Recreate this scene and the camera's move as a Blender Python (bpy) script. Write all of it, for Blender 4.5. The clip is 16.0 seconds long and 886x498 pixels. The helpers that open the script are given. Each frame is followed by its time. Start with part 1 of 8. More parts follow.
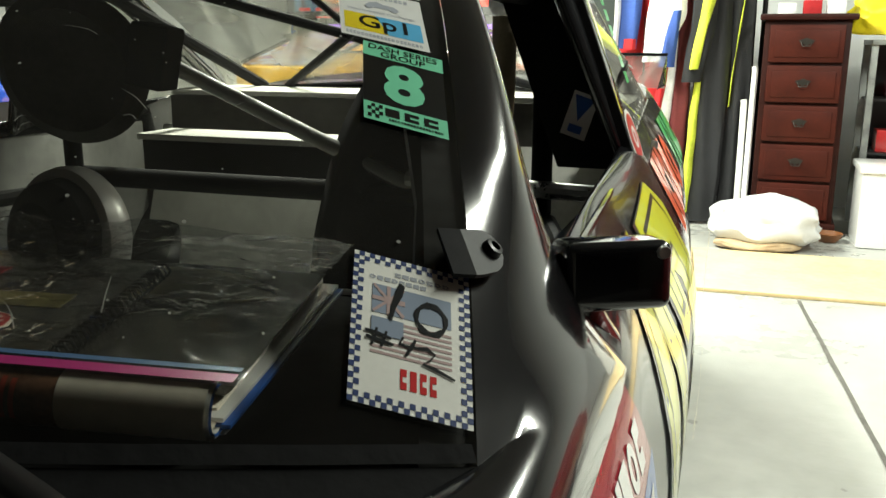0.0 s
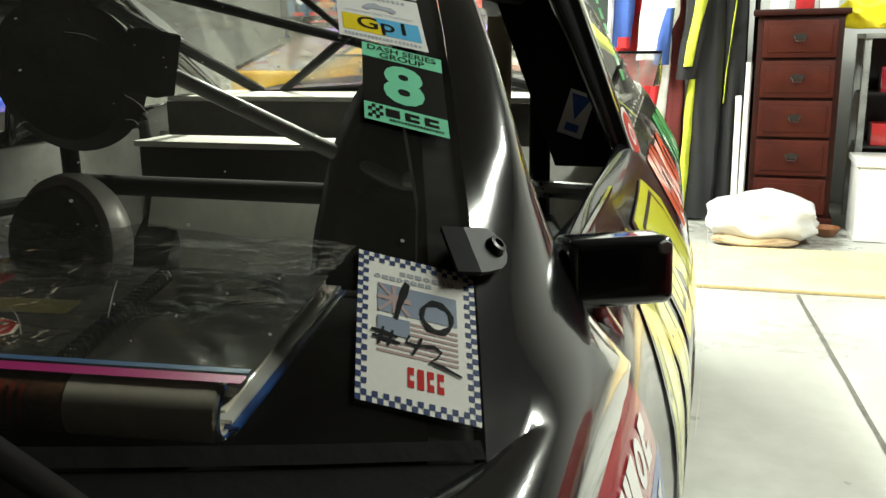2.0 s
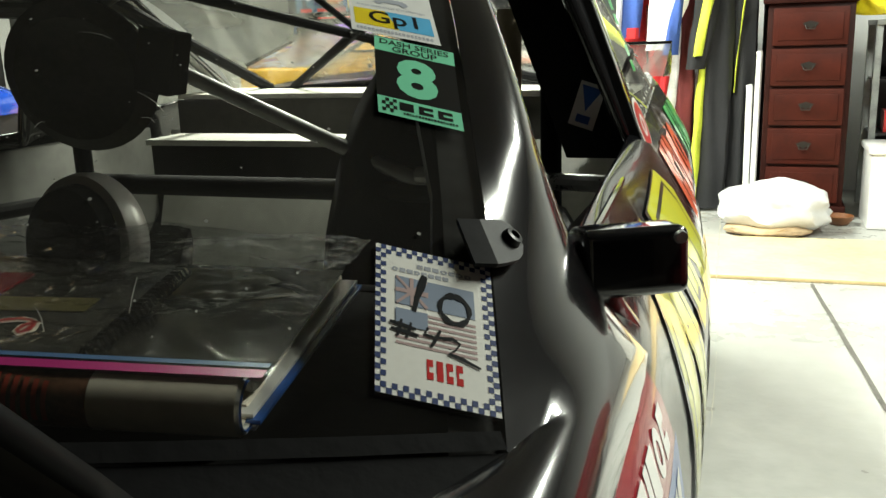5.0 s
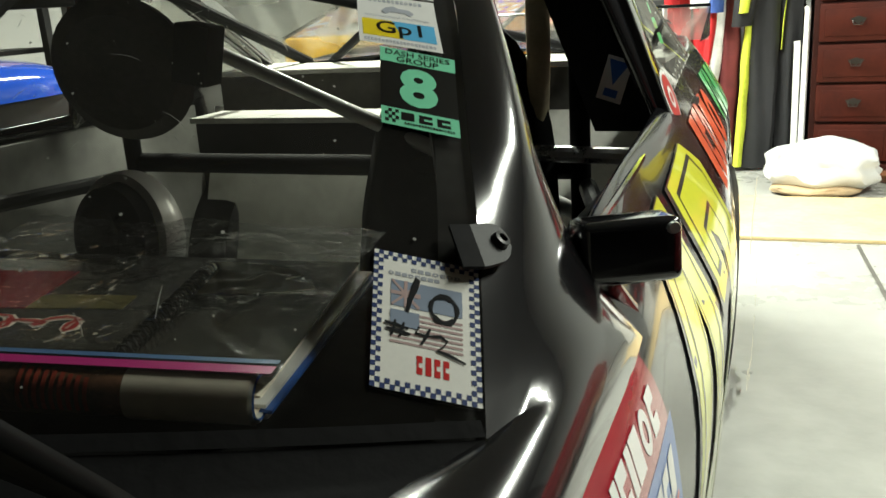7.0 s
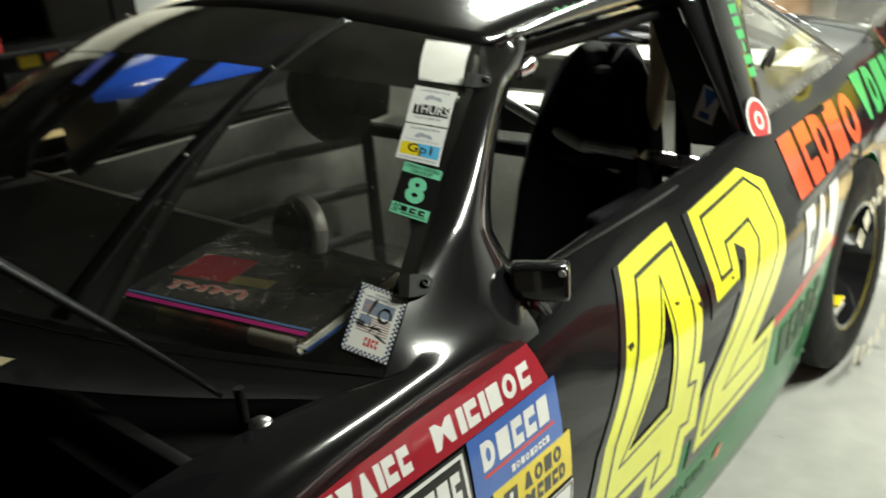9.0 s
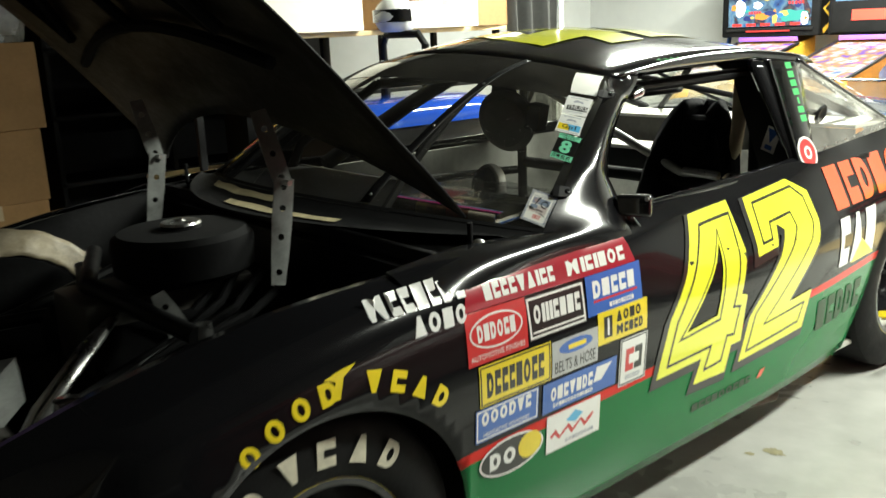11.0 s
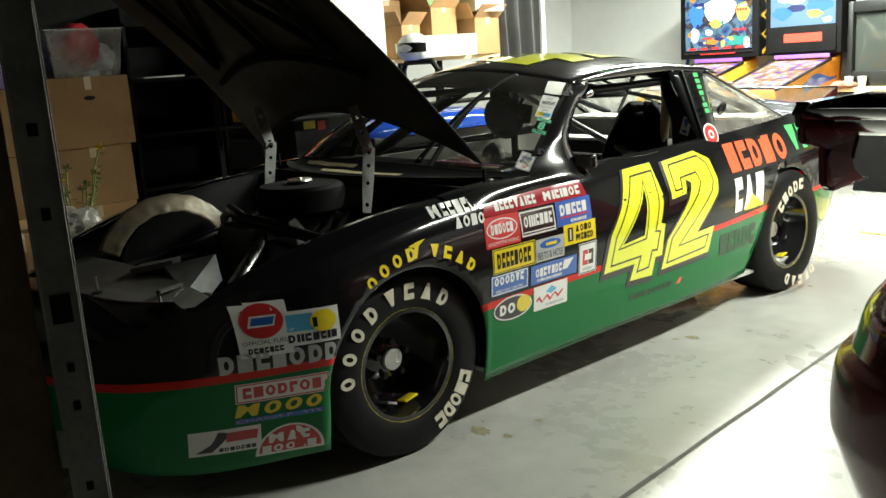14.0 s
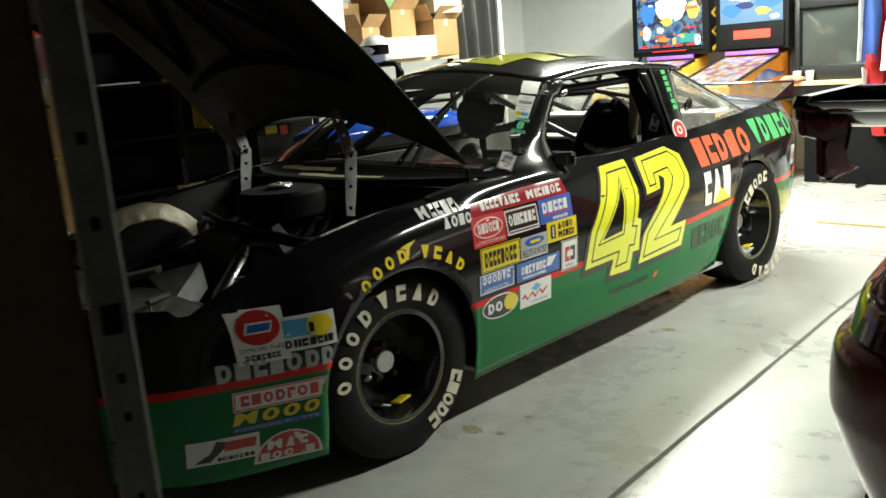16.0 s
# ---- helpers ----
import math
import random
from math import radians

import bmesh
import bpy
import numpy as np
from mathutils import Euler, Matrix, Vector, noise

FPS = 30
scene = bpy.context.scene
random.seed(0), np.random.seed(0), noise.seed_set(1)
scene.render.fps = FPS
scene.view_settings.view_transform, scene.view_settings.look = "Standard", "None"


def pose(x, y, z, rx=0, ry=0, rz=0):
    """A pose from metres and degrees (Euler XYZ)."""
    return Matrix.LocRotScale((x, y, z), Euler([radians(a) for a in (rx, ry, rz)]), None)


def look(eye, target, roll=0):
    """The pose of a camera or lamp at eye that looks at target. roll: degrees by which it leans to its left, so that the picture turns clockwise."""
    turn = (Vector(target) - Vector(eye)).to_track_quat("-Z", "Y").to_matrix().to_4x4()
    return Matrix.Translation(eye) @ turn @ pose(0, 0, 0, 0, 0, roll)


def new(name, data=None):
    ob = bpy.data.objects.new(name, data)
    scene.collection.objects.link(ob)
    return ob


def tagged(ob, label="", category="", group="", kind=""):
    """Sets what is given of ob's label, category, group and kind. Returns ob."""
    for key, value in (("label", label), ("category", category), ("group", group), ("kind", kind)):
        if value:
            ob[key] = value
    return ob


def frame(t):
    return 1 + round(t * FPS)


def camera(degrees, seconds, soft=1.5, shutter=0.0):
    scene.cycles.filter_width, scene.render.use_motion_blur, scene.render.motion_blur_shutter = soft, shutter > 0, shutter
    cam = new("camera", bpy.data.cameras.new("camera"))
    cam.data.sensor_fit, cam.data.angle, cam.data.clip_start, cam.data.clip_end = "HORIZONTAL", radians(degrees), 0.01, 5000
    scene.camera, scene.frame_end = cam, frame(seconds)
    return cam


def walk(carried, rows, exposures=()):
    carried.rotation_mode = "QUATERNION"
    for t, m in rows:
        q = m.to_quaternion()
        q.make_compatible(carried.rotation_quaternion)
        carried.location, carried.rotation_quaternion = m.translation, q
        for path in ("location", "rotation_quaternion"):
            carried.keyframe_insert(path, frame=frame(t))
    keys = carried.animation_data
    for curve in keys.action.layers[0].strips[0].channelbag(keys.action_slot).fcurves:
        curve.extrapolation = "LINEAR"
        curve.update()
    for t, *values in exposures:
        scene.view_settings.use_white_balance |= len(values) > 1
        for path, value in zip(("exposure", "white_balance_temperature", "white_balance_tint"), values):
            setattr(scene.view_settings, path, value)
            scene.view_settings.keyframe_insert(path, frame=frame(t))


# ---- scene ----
cam = camera(53.7, 16.0, shutter=0.5)
PATH = [
    (0, (0.984, 0.312, 1.153), (0.364, 2.156, 0.687), 0.2),
    (0.5, (0.983, 0.31, 1.153), (0.364, 2.155, 0.691), 0.0),
    (1, (0.982, 0.309, 1.152), (0.365, 2.154, 0.691), -0.3),
    (1.5, (0.982, 0.311, 1.151), (0.365, 2.156, 0.688), -0.6),
    (2, (0.981, 0.309, 1.151), (0.366, 2.155, 0.69), -0.9),
    (2.5, (0.979, 0.312, 1.147), (0.36, 2.158, 0.691), -1.0),
    (3, (0.979, 0.309, 1.148), (0.356, 2.153, 0.688), -1.4),
    (3.5, (0.978, 0.311, 1.148), (0.351, 2.152, 0.683), -1.4),
    (4, (0.977, 0.309, 1.149), (0.347, 2.148, 0.681), -1.7),
    (6.5, (0.998, 0.296, 1.153), (0.309, 2.105, 0.648), -3.1),
    (7, (1.03, 0.277, 1.189), (0.289, 2.05, 0.635), -3.7),
    (7.5, (1.068, 0.254, 1.217), (0.282, 1.985, 0.595), -4.4),
    (8, (1.141, 0.251, 1.306), (0.24, 1.853, 0.517), -4.7),
    (8.5, (1.392, 0.048, 1.477), (0.374, 1.58, 0.692), -4.4),
    (9, (1.622, 0.016, 1.506), (0.363, 1.394, 0.789), -4.7),
    (9.2, (1.708, -0.022, 1.466), (0.359, 1.328, 0.862), -5.1),
    (11.3, (2.556, -0.943, 1.435), (1.027, 0.260, 0.969), -3.3),
    (11.5, (2.733, -1.026, 1.457), (1.176, 0.146, 1.008), -4.3),
    (12, (2.93, -1.198, 1.428), (1.336, -0.063, 1.015), -3.4),
    (12.5, (3.076, -1.355, 1.427), (1.483, -0.222, 1.004), -3.3),
    (13, (3.159, -1.617, 1.427), (1.627, -0.403, 0.999), -3.9),
    (13.5, (3.253, -1.758, 1.435), (1.75, -0.51, 1.002), -3.8),
    (14, (3.333, -1.813, 1.417), (1.829, -0.563, 0.997), -3.8),
    (14.5, (3.371, -1.825, 1.424), (1.888, -0.552, 0.998), -3.9),
    (15, (3.358, -1.81, 1.421), (1.884, -0.525, 0.999), -4.1),
    (15.5, (3.316, -1.793, 1.424), (1.863, -0.487, 0.993), -4.3),
    (16, (3.24, -1.935, 1.427), (1.816, -0.596, 1.002), -4.8),
]
walk(cam, [(t, look(eye, target, roll)) for t, eye, target, roll in PATH],
     [(0, -0.30), (4, -0.26), (7.2, -0.30), (7.7, -0.38), (8.5, -0.20), (9.2, -0.10), (11.3, 0.16), (13, 0.14), (14.5, -0.05), (15.5, -0.21), (16, -0.26)])

# ---- light ----
world = bpy.data.worlds.new("world")
scene.world = world
world.use_nodes = True
world.node_tree.nodes["Background"].inputs[0].default_value = (0.75, 0.8, 0.9, 1)
world.node_tree.nodes["Background"].inputs[1].default_value = 0.0008


def area_lamp(name, x, y, z, sx, sy, watts, colour=(0.95, 1.0, 0.87), rot=(0, 0, 0)):
    data = bpy.data.lights.new(name, "AREA")
    data.shape, data.size, data.size_y, data.energy, data.color = "RECTANGLE", sx, sy, watts, colour
    ob = new(name, data)
    ob.matrix_world = pose(x, y, z, *rot)
    return ob


LAMPS = ((-0.65, 4.45, 490), (2.45, 2.95, 252))  # twin-tube ceiling fixtures: x, y, watts
LAMP_Z = 2.81
for lx, ly, lw in LAMPS:
    area_lamp("fluorescent_lamp", lx, ly, LAMP_Z, 0.20, 2.36, lw)


# ---- materials ----
MATS = {}


def mat(name, colour, rough=0.5, metal=0.0, coat=0.0, noise_scale=0.0, noise_amount=0.15, bump=0.0, bump_scale=60.0,
        emit=None, strength=0.0, rough_var=0.0, alpha=1.0, transmission=0.0, spec=0.5, random_tint=0.0):
    """A Principled material with colour variation at two scales, roughness variation and fine relief."""
    if name in MATS:
        return MATS[name]
    m = bpy.data.materials.new(name)
    m.use_nodes = True
    nt = m.node_tree
    b = nt.nodes["Principled BSDF"]
    b.inputs["Base Color"].default_value = (*colour, 1)
    b.inputs["Roughness"].default_value = rough
    b.inputs["Metallic"].default_value = metal
    b.inputs["Coat Weight"].default_value = coat
    b.inputs["Coat Roughness"].default_value = 0.04
    b.inputs["Specular IOR Level"].default_value = spec
    b.inputs["Transmission Weight"].default_value = transmission
    b.inputs["Alpha"].default_value = alpha
    co = nt.nodes.new("ShaderNodeTexCoord")
    if noise_scale:
        a, c = nt.nodes.new("ShaderNodeTexNoise"), nt.nodes.new("ShaderNodeTexNoise")
        for n, s, d in ((a, noise_scale, 4), (c, noise_scale * 9, 6)):
            n.inputs["Scale"].default_value, n.inputs["Detail"].default_value = s, d
            nt.links.new(co.outputs["Object"], n.inputs["Vector"])
        add = nt.nodes.new("ShaderNodeMath")
        add.operation = "MULTIPLY_ADD"
        nt.links.new(c.outputs["Fac"], add.inputs[0])
        add.inputs[1].default_value = 0.5
        nt.links.new(a.outputs["Fac"], add.inputs[2])
        ramp = nt.nodes.new("ShaderNodeValToRGB")
        ramp.color_ramp.elements[0].position, ramp.color_ramp.elements[1].position = 0.45, 1.05
        lo = [max(v * (1 - noise_amount), 0) for v in colour]
        hi = [min(v * (1 + noise_amount), 1) for v in colour]
        ramp.color_ramp.elements[0].color, ramp.color_ramp.elements[1].color = (*lo, 1), (*hi, 1)
        nt.links.new(add.outputs[0], ramp.inputs[0])
        out = ramp.outputs[0]
        if random_tint:
            info, hsv = nt.nodes.new("ShaderNodeObjectInfo"), nt.nodes.new("ShaderNodeHueSaturation")
            rng = nt.nodes.new("ShaderNodeMapRange")
            rng.inputs[3].default_value, rng.inputs[4].default_value = 1 - random_tint, 1 + random_tint
            nt.links.new(info.outputs["Random"], rng.inputs[0])
            nt.links.new(rng.outputs[0], hsv.inputs["Value"])
            nt.links.new(out, hsv.inputs["Color"])
            out = hsv.outputs[0]
        nt.links.new(out, b.inputs["Base Color"])
        if rough_var:
            mr = nt.nodes.new("ShaderNodeMapRange")
            mr.inputs[1].default_value, mr.inputs[2].default_value = 0.5, 1.0
            mr.inputs[3].default_value, mr.inputs[4].default_value = max(rough - rough_var, 0.02), rough + rough_var
            nt.links.new(add.outputs[0], mr.inputs[0])
            nt.links.new(mr.outputs[0], b.inputs["Roughness"])
    if bump:
        n, bp = nt.nodes.new("ShaderNodeTexNoise"), nt.nodes.new("ShaderNodeBump")
        n.inputs["Scale"].default_value, n.inputs["Detail"].default_value = bump_scale, 5
        nt.links.new(co.outputs["Object"], n.inputs["Vector"])
        bp.inputs["Strength"].default_value, bp.inputs["Distance"].default_value = bump, 0.01
        nt.links.new(n.outputs["Fac"], bp.inputs["Height"])
        nt.links.new(bp.outputs[0], b.inputs["Normal"])
    if emit:
        b.inputs["Emission Color"].default_value = (*emit, 1)
        b.inputs["Emission Strength"].default_value = strength
    MATS[name] = m
    return m


def livery():
    """Gloss racing paint: black above, a red pinstripe, green along the sills."""
    m = mat("racing_paint", (0.006, 0.006, 0.007), rough=0.16, coat=0.38, spec=0.14)
    nt = m.node_tree
    b = nt.nodes["Principled BSDF"]
    co, sep = nt.nodes.new("ShaderNodeTexCoord"), nt.nodes.new("ShaderNodeSeparateXYZ")
    nt.links.new(co.outputs["Object"], sep.inputs[0])
    line = nt.nodes.new("ShaderNodeMath")
    line.operation = "MULTIPLY_ADD"
    line.inputs[1].default_value = -0.018
    nt.links.new(sep.outputs["Y"], line.inputs[0])
    nt.links.new(sep.outputs["Z"], line.inputs[2])
    ramp = nt.nodes.new("ShaderNodeValToRGB")
    ramp.color_ramp.interpolation = "CONSTANT"
    e = ramp.color_ramp.elements
    e[0].position, e[0].color = 0.0, (0.0015, 0.155, 0.036, 1)
    e[1].position, e[1].color = 0.462, (0.62, 0.02, 0.012, 1)
    k = e.new(0.490)
    k.color = (0.006, 0.006, 0.007, 1)
    nt.links.new(line.outputs[0], ramp.inputs[0])
    nt.links.new(ramp.outputs[0], b.inputs["Base Color"])
    n, bp = nt.nodes.new("ShaderNodeTexNoise"), nt.nodes.new("ShaderNodeBump")
    n.inputs["Scale"].default_value, n.inputs["Detail"].default_value = 3.0, 2
    nt.links.new(co.outputs["Object"], n.inputs["Vector"])
    bp.inputs["Strength"].default_value, bp.inputs["Distance"].default_value = 0.10, 0.02
    nt.links.new(n.outputs["Fac"], bp.inputs["Height"])
    nt.links.new(bp.outputs[0], b.inputs["Normal"])
    return m


def glass(name, tint=(1, 1, 1), dust=0.06, rough=0.0, shine=0.045):
    """Thin clear sheet: mostly clear, a gloss layer by Fresnel, and a little dust."""
    m = bpy.data.materials.new(name)
    m.use_nodes = True
    nt = m.node_tree
    nt.nodes.remove(nt.nodes["Principled BSDF"])
    clear, gloss, dusty = (nt.nodes.new("ShaderNodeBsdf" + k) for k in ("Transparent", "Glossy", "Diffuse"))
    clear.inputs[0].default_value = (*tint, 1)
    gloss.inputs["Roughness"].default_value = rough + 0.01
    dusty.inputs[0].default_value = (0.55, 0.53, 0.48, 1)
    lw, mix, mix2 = nt.nodes.new("ShaderNodeLayerWeight"), nt.nodes.new("ShaderNodeMixShader"), nt.nodes.new("ShaderNodeMixShader")
    lw.inputs[0].default_value = 0.5
    pw, fr = nt.nodes.new("ShaderNodeMath"), nt.nodes.new("ShaderNodeMath")
    pw.operation, pw.inputs[1].default_value = "POWER", 5.0
    fr.operation, fr.inputs[1].default_value, fr.inputs[2].default_value = "MULTIPLY_ADD", 0.80, shine
    nt.links.new(lw.outputs["Facing"], pw.inputs[0])
    nt.links.new(pw.outputs[0], fr.inputs[0])
    co, noi, mr = nt.nodes.new("ShaderNodeTexCoord"), nt.nodes.new("ShaderNodeTexNoise"), nt.nodes.new("ShaderNodeMapRange")
    noi.inputs["Scale"].default_value, noi.inputs["Detail"].default_value = 5.0, 8
    mr.inputs[1].default_value, mr.inputs[2].default_value = 0.35, 0.75
    mr.inputs[3].default_value, mr.inputs[4].default_value = dust * 0.3, dust * 1.6
    nt.links.new(co.outputs["Object"], noi.inputs["Vector"])
    nt.links.new(noi.outputs["Fac"], mr.inputs[0])
    nt.links.new(mr.outputs[0], mix2.inputs[0])
    nt.links.new(clear.outputs[0], mix2.inputs[1])
    nt.links.new(dusty.outputs[0], mix2.inputs[2])
    nt.links.new(fr.outputs[0], mix.inputs[0])
    nt.links.new(mix2.outputs[0], mix.inputs[1])
    nt.links.new(gloss.outputs[0], mix.inputs[2])
    nt.links.new(mix.outputs[0], nt.nodes["Material Output"].inputs[0])
    MATS[name] = m
    return m


PAINT = livery()
BLACK_GLOSS = mat("black_gloss_paint", (0.007, 0.007, 0.008), rough=0.16, coat=1.0, spec=0.5, bump=0.04, bump_scale=3.0)
HOOD_TOP = mat("bonnet_black_paint", (0.004, 0.004, 0.0045), rough=0.4, coat=0.0, spec=0.08, bump=0.06, bump_scale=3.0)
BLACK_SATIN = mat("black_satin_paint", (0.007, 0.007, 0.0075), rough=0.42, spec=0.20, noise_scale=9, noise_amount=0.4, rough_var=0.1)
BLACK_MATTE = mat("black_matte", (0.006, 0.006, 0.0065), rough=0.8, spec=0.15, noise_scale=12, noise_amount=0.35, bump=0.1)
HOOD_UNDER = mat("hood_underside", (0.017, 0.0145, 0.0105), rough=0.5, spec=0.2, noise_scale=5, noise_amount=0.5, rough_var=0.15)
RUBBER = mat("tyre_rubber", (0.006, 0.006, 0.0063), rough=0.6, spec=0.18, noise_scale=14, noise_amount=0.35, bump=0.12, bump_scale=90, rough_var=0.12)
STEEL = mat("brushed_steel", (0.55, 0.55, 0.54), rough=0.32, metal=1.0, noise_scale=20, noise_amount=0.2, rough_var=0.1)
CHROME = mat("chrome", (0.75, 0.75, 0.76), rough=0.10, metal=1.0)
GALV = mat("galvanised_steel", (0.30, 0.31, 0.30), rough=0.5, metal=0.7, noise_scale=18, noise_amount=0.3, rough_var=0.15)
GREY_PANEL = mat("grey_sheet_metal", (0.075, 0.071, 0.064), rough=0.45, metal=0.3, noise_scale=6, noise_amount=0.35, rough_var=0.12)
DOOR_GREY = mat("dull_door_grey", (0.20, 0.20, 0.185), rough=0.55, noise_scale=5, noise_amount=0.3)
INTERIOR_GREY = mat("interior_grey_paint", (0.50, 0.50, 0.46), rough=0.5, noise_scale=5, noise_amount=0.2)
CAGE_GREY = mat("cage_grey_paint", (0.42, 0.42, 0.41), rough=0.3, noise_scale=7, noise_amount=0.2)
FABRIC = mat("black_fabric", (0.006, 0.006, 0.007), rough=0.95, spec=0.1, noise_scale=20, noise_amount=0.3, bump=0.25, bump_scale=300)
PADDING = mat("tan_roll_bar_padding", (0.48, 0.40, 0.26), rough=0.85, noise_scale=15, noise_amount=0.2, bump=0.2)
YELLOW = mat("fluorescent_yellow_vinyl", (0.80, 0.82, 0.03), rough=0.28, noise_scale=4, noise_amount=0.06, coat=1.0)
YELLOW2 = mat("yellow_vinyl", (0.80, 0.62, 0.02), rough=0.3, noise_scale=8, noise_amount=0.08, coat=0.7)
INK = mat("black_vinyl", (0.006, 0.006, 0.006), rough=0.3, coat=0.7)
WHITE = mat("white_vinyl", (0.78, 0.78, 0.76), rough=0.35, noise_scale=9, noise_amount=0.06, coat=0.7)
CREAM = mat("tyre_letter_cream", (0.62, 0.58, 0.46), rough=0.6, noise_scale=30, noise_amount=0.25)
RED = mat("red_vinyl", (0.55, 0.03, 0.03), rough=0.3, noise_scale=8, noise_amount=0.1, coat=0.7)
DEEP_RED = mat("deep_red_vinyl", (0.33, 0.012, 0.025), rough=0.25, noise_scale=8, noise_amount=0.1, coat=0.7)
ORANGE_RED = mat("orange_red_vinyl", (0.78, 0.10, 0.03), rough=0.35, noise_scale=8, noise_amount=0.1, coat=0.7)
GREEN = mat("green_vinyl", (0.06, 0.45, 0.13), rough=0.35, noise_scale=8, noise_amount=0.1, coat=0.7)
MINT = mat("mint_green_vinyl", (0.17, 0.58, 0.36), rough=0.4, noise_scale=12, noise_amount=0.06)
BLUE = mat("blue_vinyl", (0.03, 0.12, 0.45), rough=0.3, noise_scale=8, noise_amount=0.1, coat=0.7)
SKY = mat("sky_blue_vinyl", (0.10, 0.42, 0.70), rough=0.35, noise_scale=8, noise_amount=0.1, coat=0.7)
SILVER = mat("silver_vinyl", (0.42, 0.43, 0.44), rough=0.35, noise_scale=8, noise_amount=0.15, coat=0.7)
GREY_INK = mat("grey_ink", (0.35, 0.37, 0.42), rough=0.5)
FADED = mat("faded_green_lettering", (0.05, 0.085, 0.05), rough=0.5)
CONCRETE = mat("garage_concrete", (0.35, 0.35, 0.328), rough=0.32, noise_scale=1.3, noise_amount=0.22, bump=0.10, bump_scale=40, rough_var=0.16)
JOINT = mat("joint_filler", (0.09, 0.085, 0.075), rough=0.9, noise_scale=15, noise_amount=0.4)
DRYWALL = mat("painted_drywall", (0.66, 0.67, 0.66), rough=0.75, noise_scale=1.2, noise_amount=0.06, bump=0.05, bump_scale=120)
# Near-black for the added sheet that stands in for the corner's shade.
CORNER_SHADE = mat("corner_shade_black", (0.015, 0.014, 0.013), rough=0.8, spec=0.2, noise_scale=2, noise_amount=0.4, bump=0.2, bump_scale=8)
# Walls out of view: colour held near black to cut bounced light.
DARK_WALL = mat("dark_unseen_wall", (0.055, 0.048, 0.040), rough=0.85, noise_scale=1.5, noise_amount=0.25, bump=0.08, bump_scale=60)
# Unseen ceiling, darkened to hold down its bounce and reflections.
CEIL = mat("darkened_ceiling", (0.045, 0.043, 0.037), rough=0.8, noise_scale=1.5, noise_amount=0.05, bump=0.05, bump_scale=90)
PLYWOOD = mat("plywood", (0.66, 0.50, 0.26), rough=0.6, noise_scale=3.5, noise_amount=0.22, bump=0.06)
CARDBOARD = mat("cardboard", (0.36, 0.205, 0.085), rough=0.8, noise_scale=5, noise_amount=0.15, bump=0.05, random_tint=0.18)
TAPE = mat("packing_tape", (0.55, 0.43, 0.28), rough=0.3)
DARK_WOOD = mat("mahogany_stain", (0.022, 0.0045, 0.003), rough=0.5, noise_scale=6, noise_amount=0.4, spec=0.15)
DARK_WOOD2 = mat("mahogany_drawer", (0.045, 0.008, 0.0045), rough=0.5, noise_scale=6, noise_amount=0.4, spec=0.15)
BRASS_DARK = mat("dark_brass", (0.05, 0.045, 0.04), rough=0.4, metal=0.8)
MAROON = mat("maroon_car_paint", (0.115, 0.011, 0.012), rough=0.26, coat=0.4, spec=0.3, noise_scale=300, noise_amount=0.25)
BLACK_PLASTIC = mat("black_plastic", (0.012, 0.012, 0.013), rough=0.3, noise_scale=20, noise_amount=0.3)
RED_LENS = mat("tail_light_lens", (0.060, 0.003, 0.005), rough=0.15, coat=0.5)
DUSTY = glass("dusty_lexan", (0.85, 0.86, 0.80), 0.26)
WIND = glass("windshield_lexan", (0.72, 0.72, 0.68), 0.022)
HAZY = glass("hazy_rear_lexan", (0.75, 0.76, 0.74), 0.42)
BAG = glass("plastic_bag_film", (0.88, 0.90, 0.92), 0.03, rough=0.10, shine=0.13)


# ---- mesh helpers ----
def link_mesh(name, bm, material, parent=None, label="", smooth=True):
    me = bpy.data.meshes.new(name)
    bmesh.ops.recalc_face_normals(bm, faces=bm.faces)
    bm.to_mesh(me)
    bm.free()
    for m in material if isinstance(material, (list, tuple)) else [material]:
        me.materials.append(m)
    if smooth:
        for p in me.polygons:
            p.use_smooth = True
        me.set_sharp_from_angle(angle=radians(35))
    ob = new(name, me)
    if parent:
        ob.parent = parent
    if label:
        ob["label"] = label
    return ob


def part(name, bm, material, parent, label="", smooth=True):
    return link_mesh(name, bm, material, parent, label, smooth)


def thing(name, label, category, group="", kind="", m=None):
    ob = new(name)
    ob.empty_display_size = 0.1
    if m is not None:
        ob.matrix_world = m
    return tagged(ob, label, category, group, kind)


def box(x0, y0, z0, x1, y1, z1, bevel=0.0, bm=None, segs=2):
    own = bm is None
    b = bmesh.new()
    bmesh.ops.create_cube(b, size=1.0)
    for v in b.verts:
        v.co = Vector(((x0 + x1) / 2 + v.co.x * (x1 - x0), (y0 + y1) / 2 + v.co.y * (y1 - y0), (z0 + z1) / 2 + v.co.z * (z1 - z0)))
    if bevel:
        bmesh.ops.bevel(b, geom=b.edges[:], offset=bevel, segments=segs, profile=0.6, affect="EDGES", clamp_overlap=True)
    if own:
        return b
    return join(bm, b)


def join(bm, other):
    me = bpy.data.meshes.new("tmp")
    other.to_mesh(me)
    other.free()
    bm.from_mesh(me)
    bpy.data.meshes.remove(me)
    return bm


def moved(bm, m):
    bmesh.ops.transform(bm, matrix=m, verts=bm.verts)
    return bm


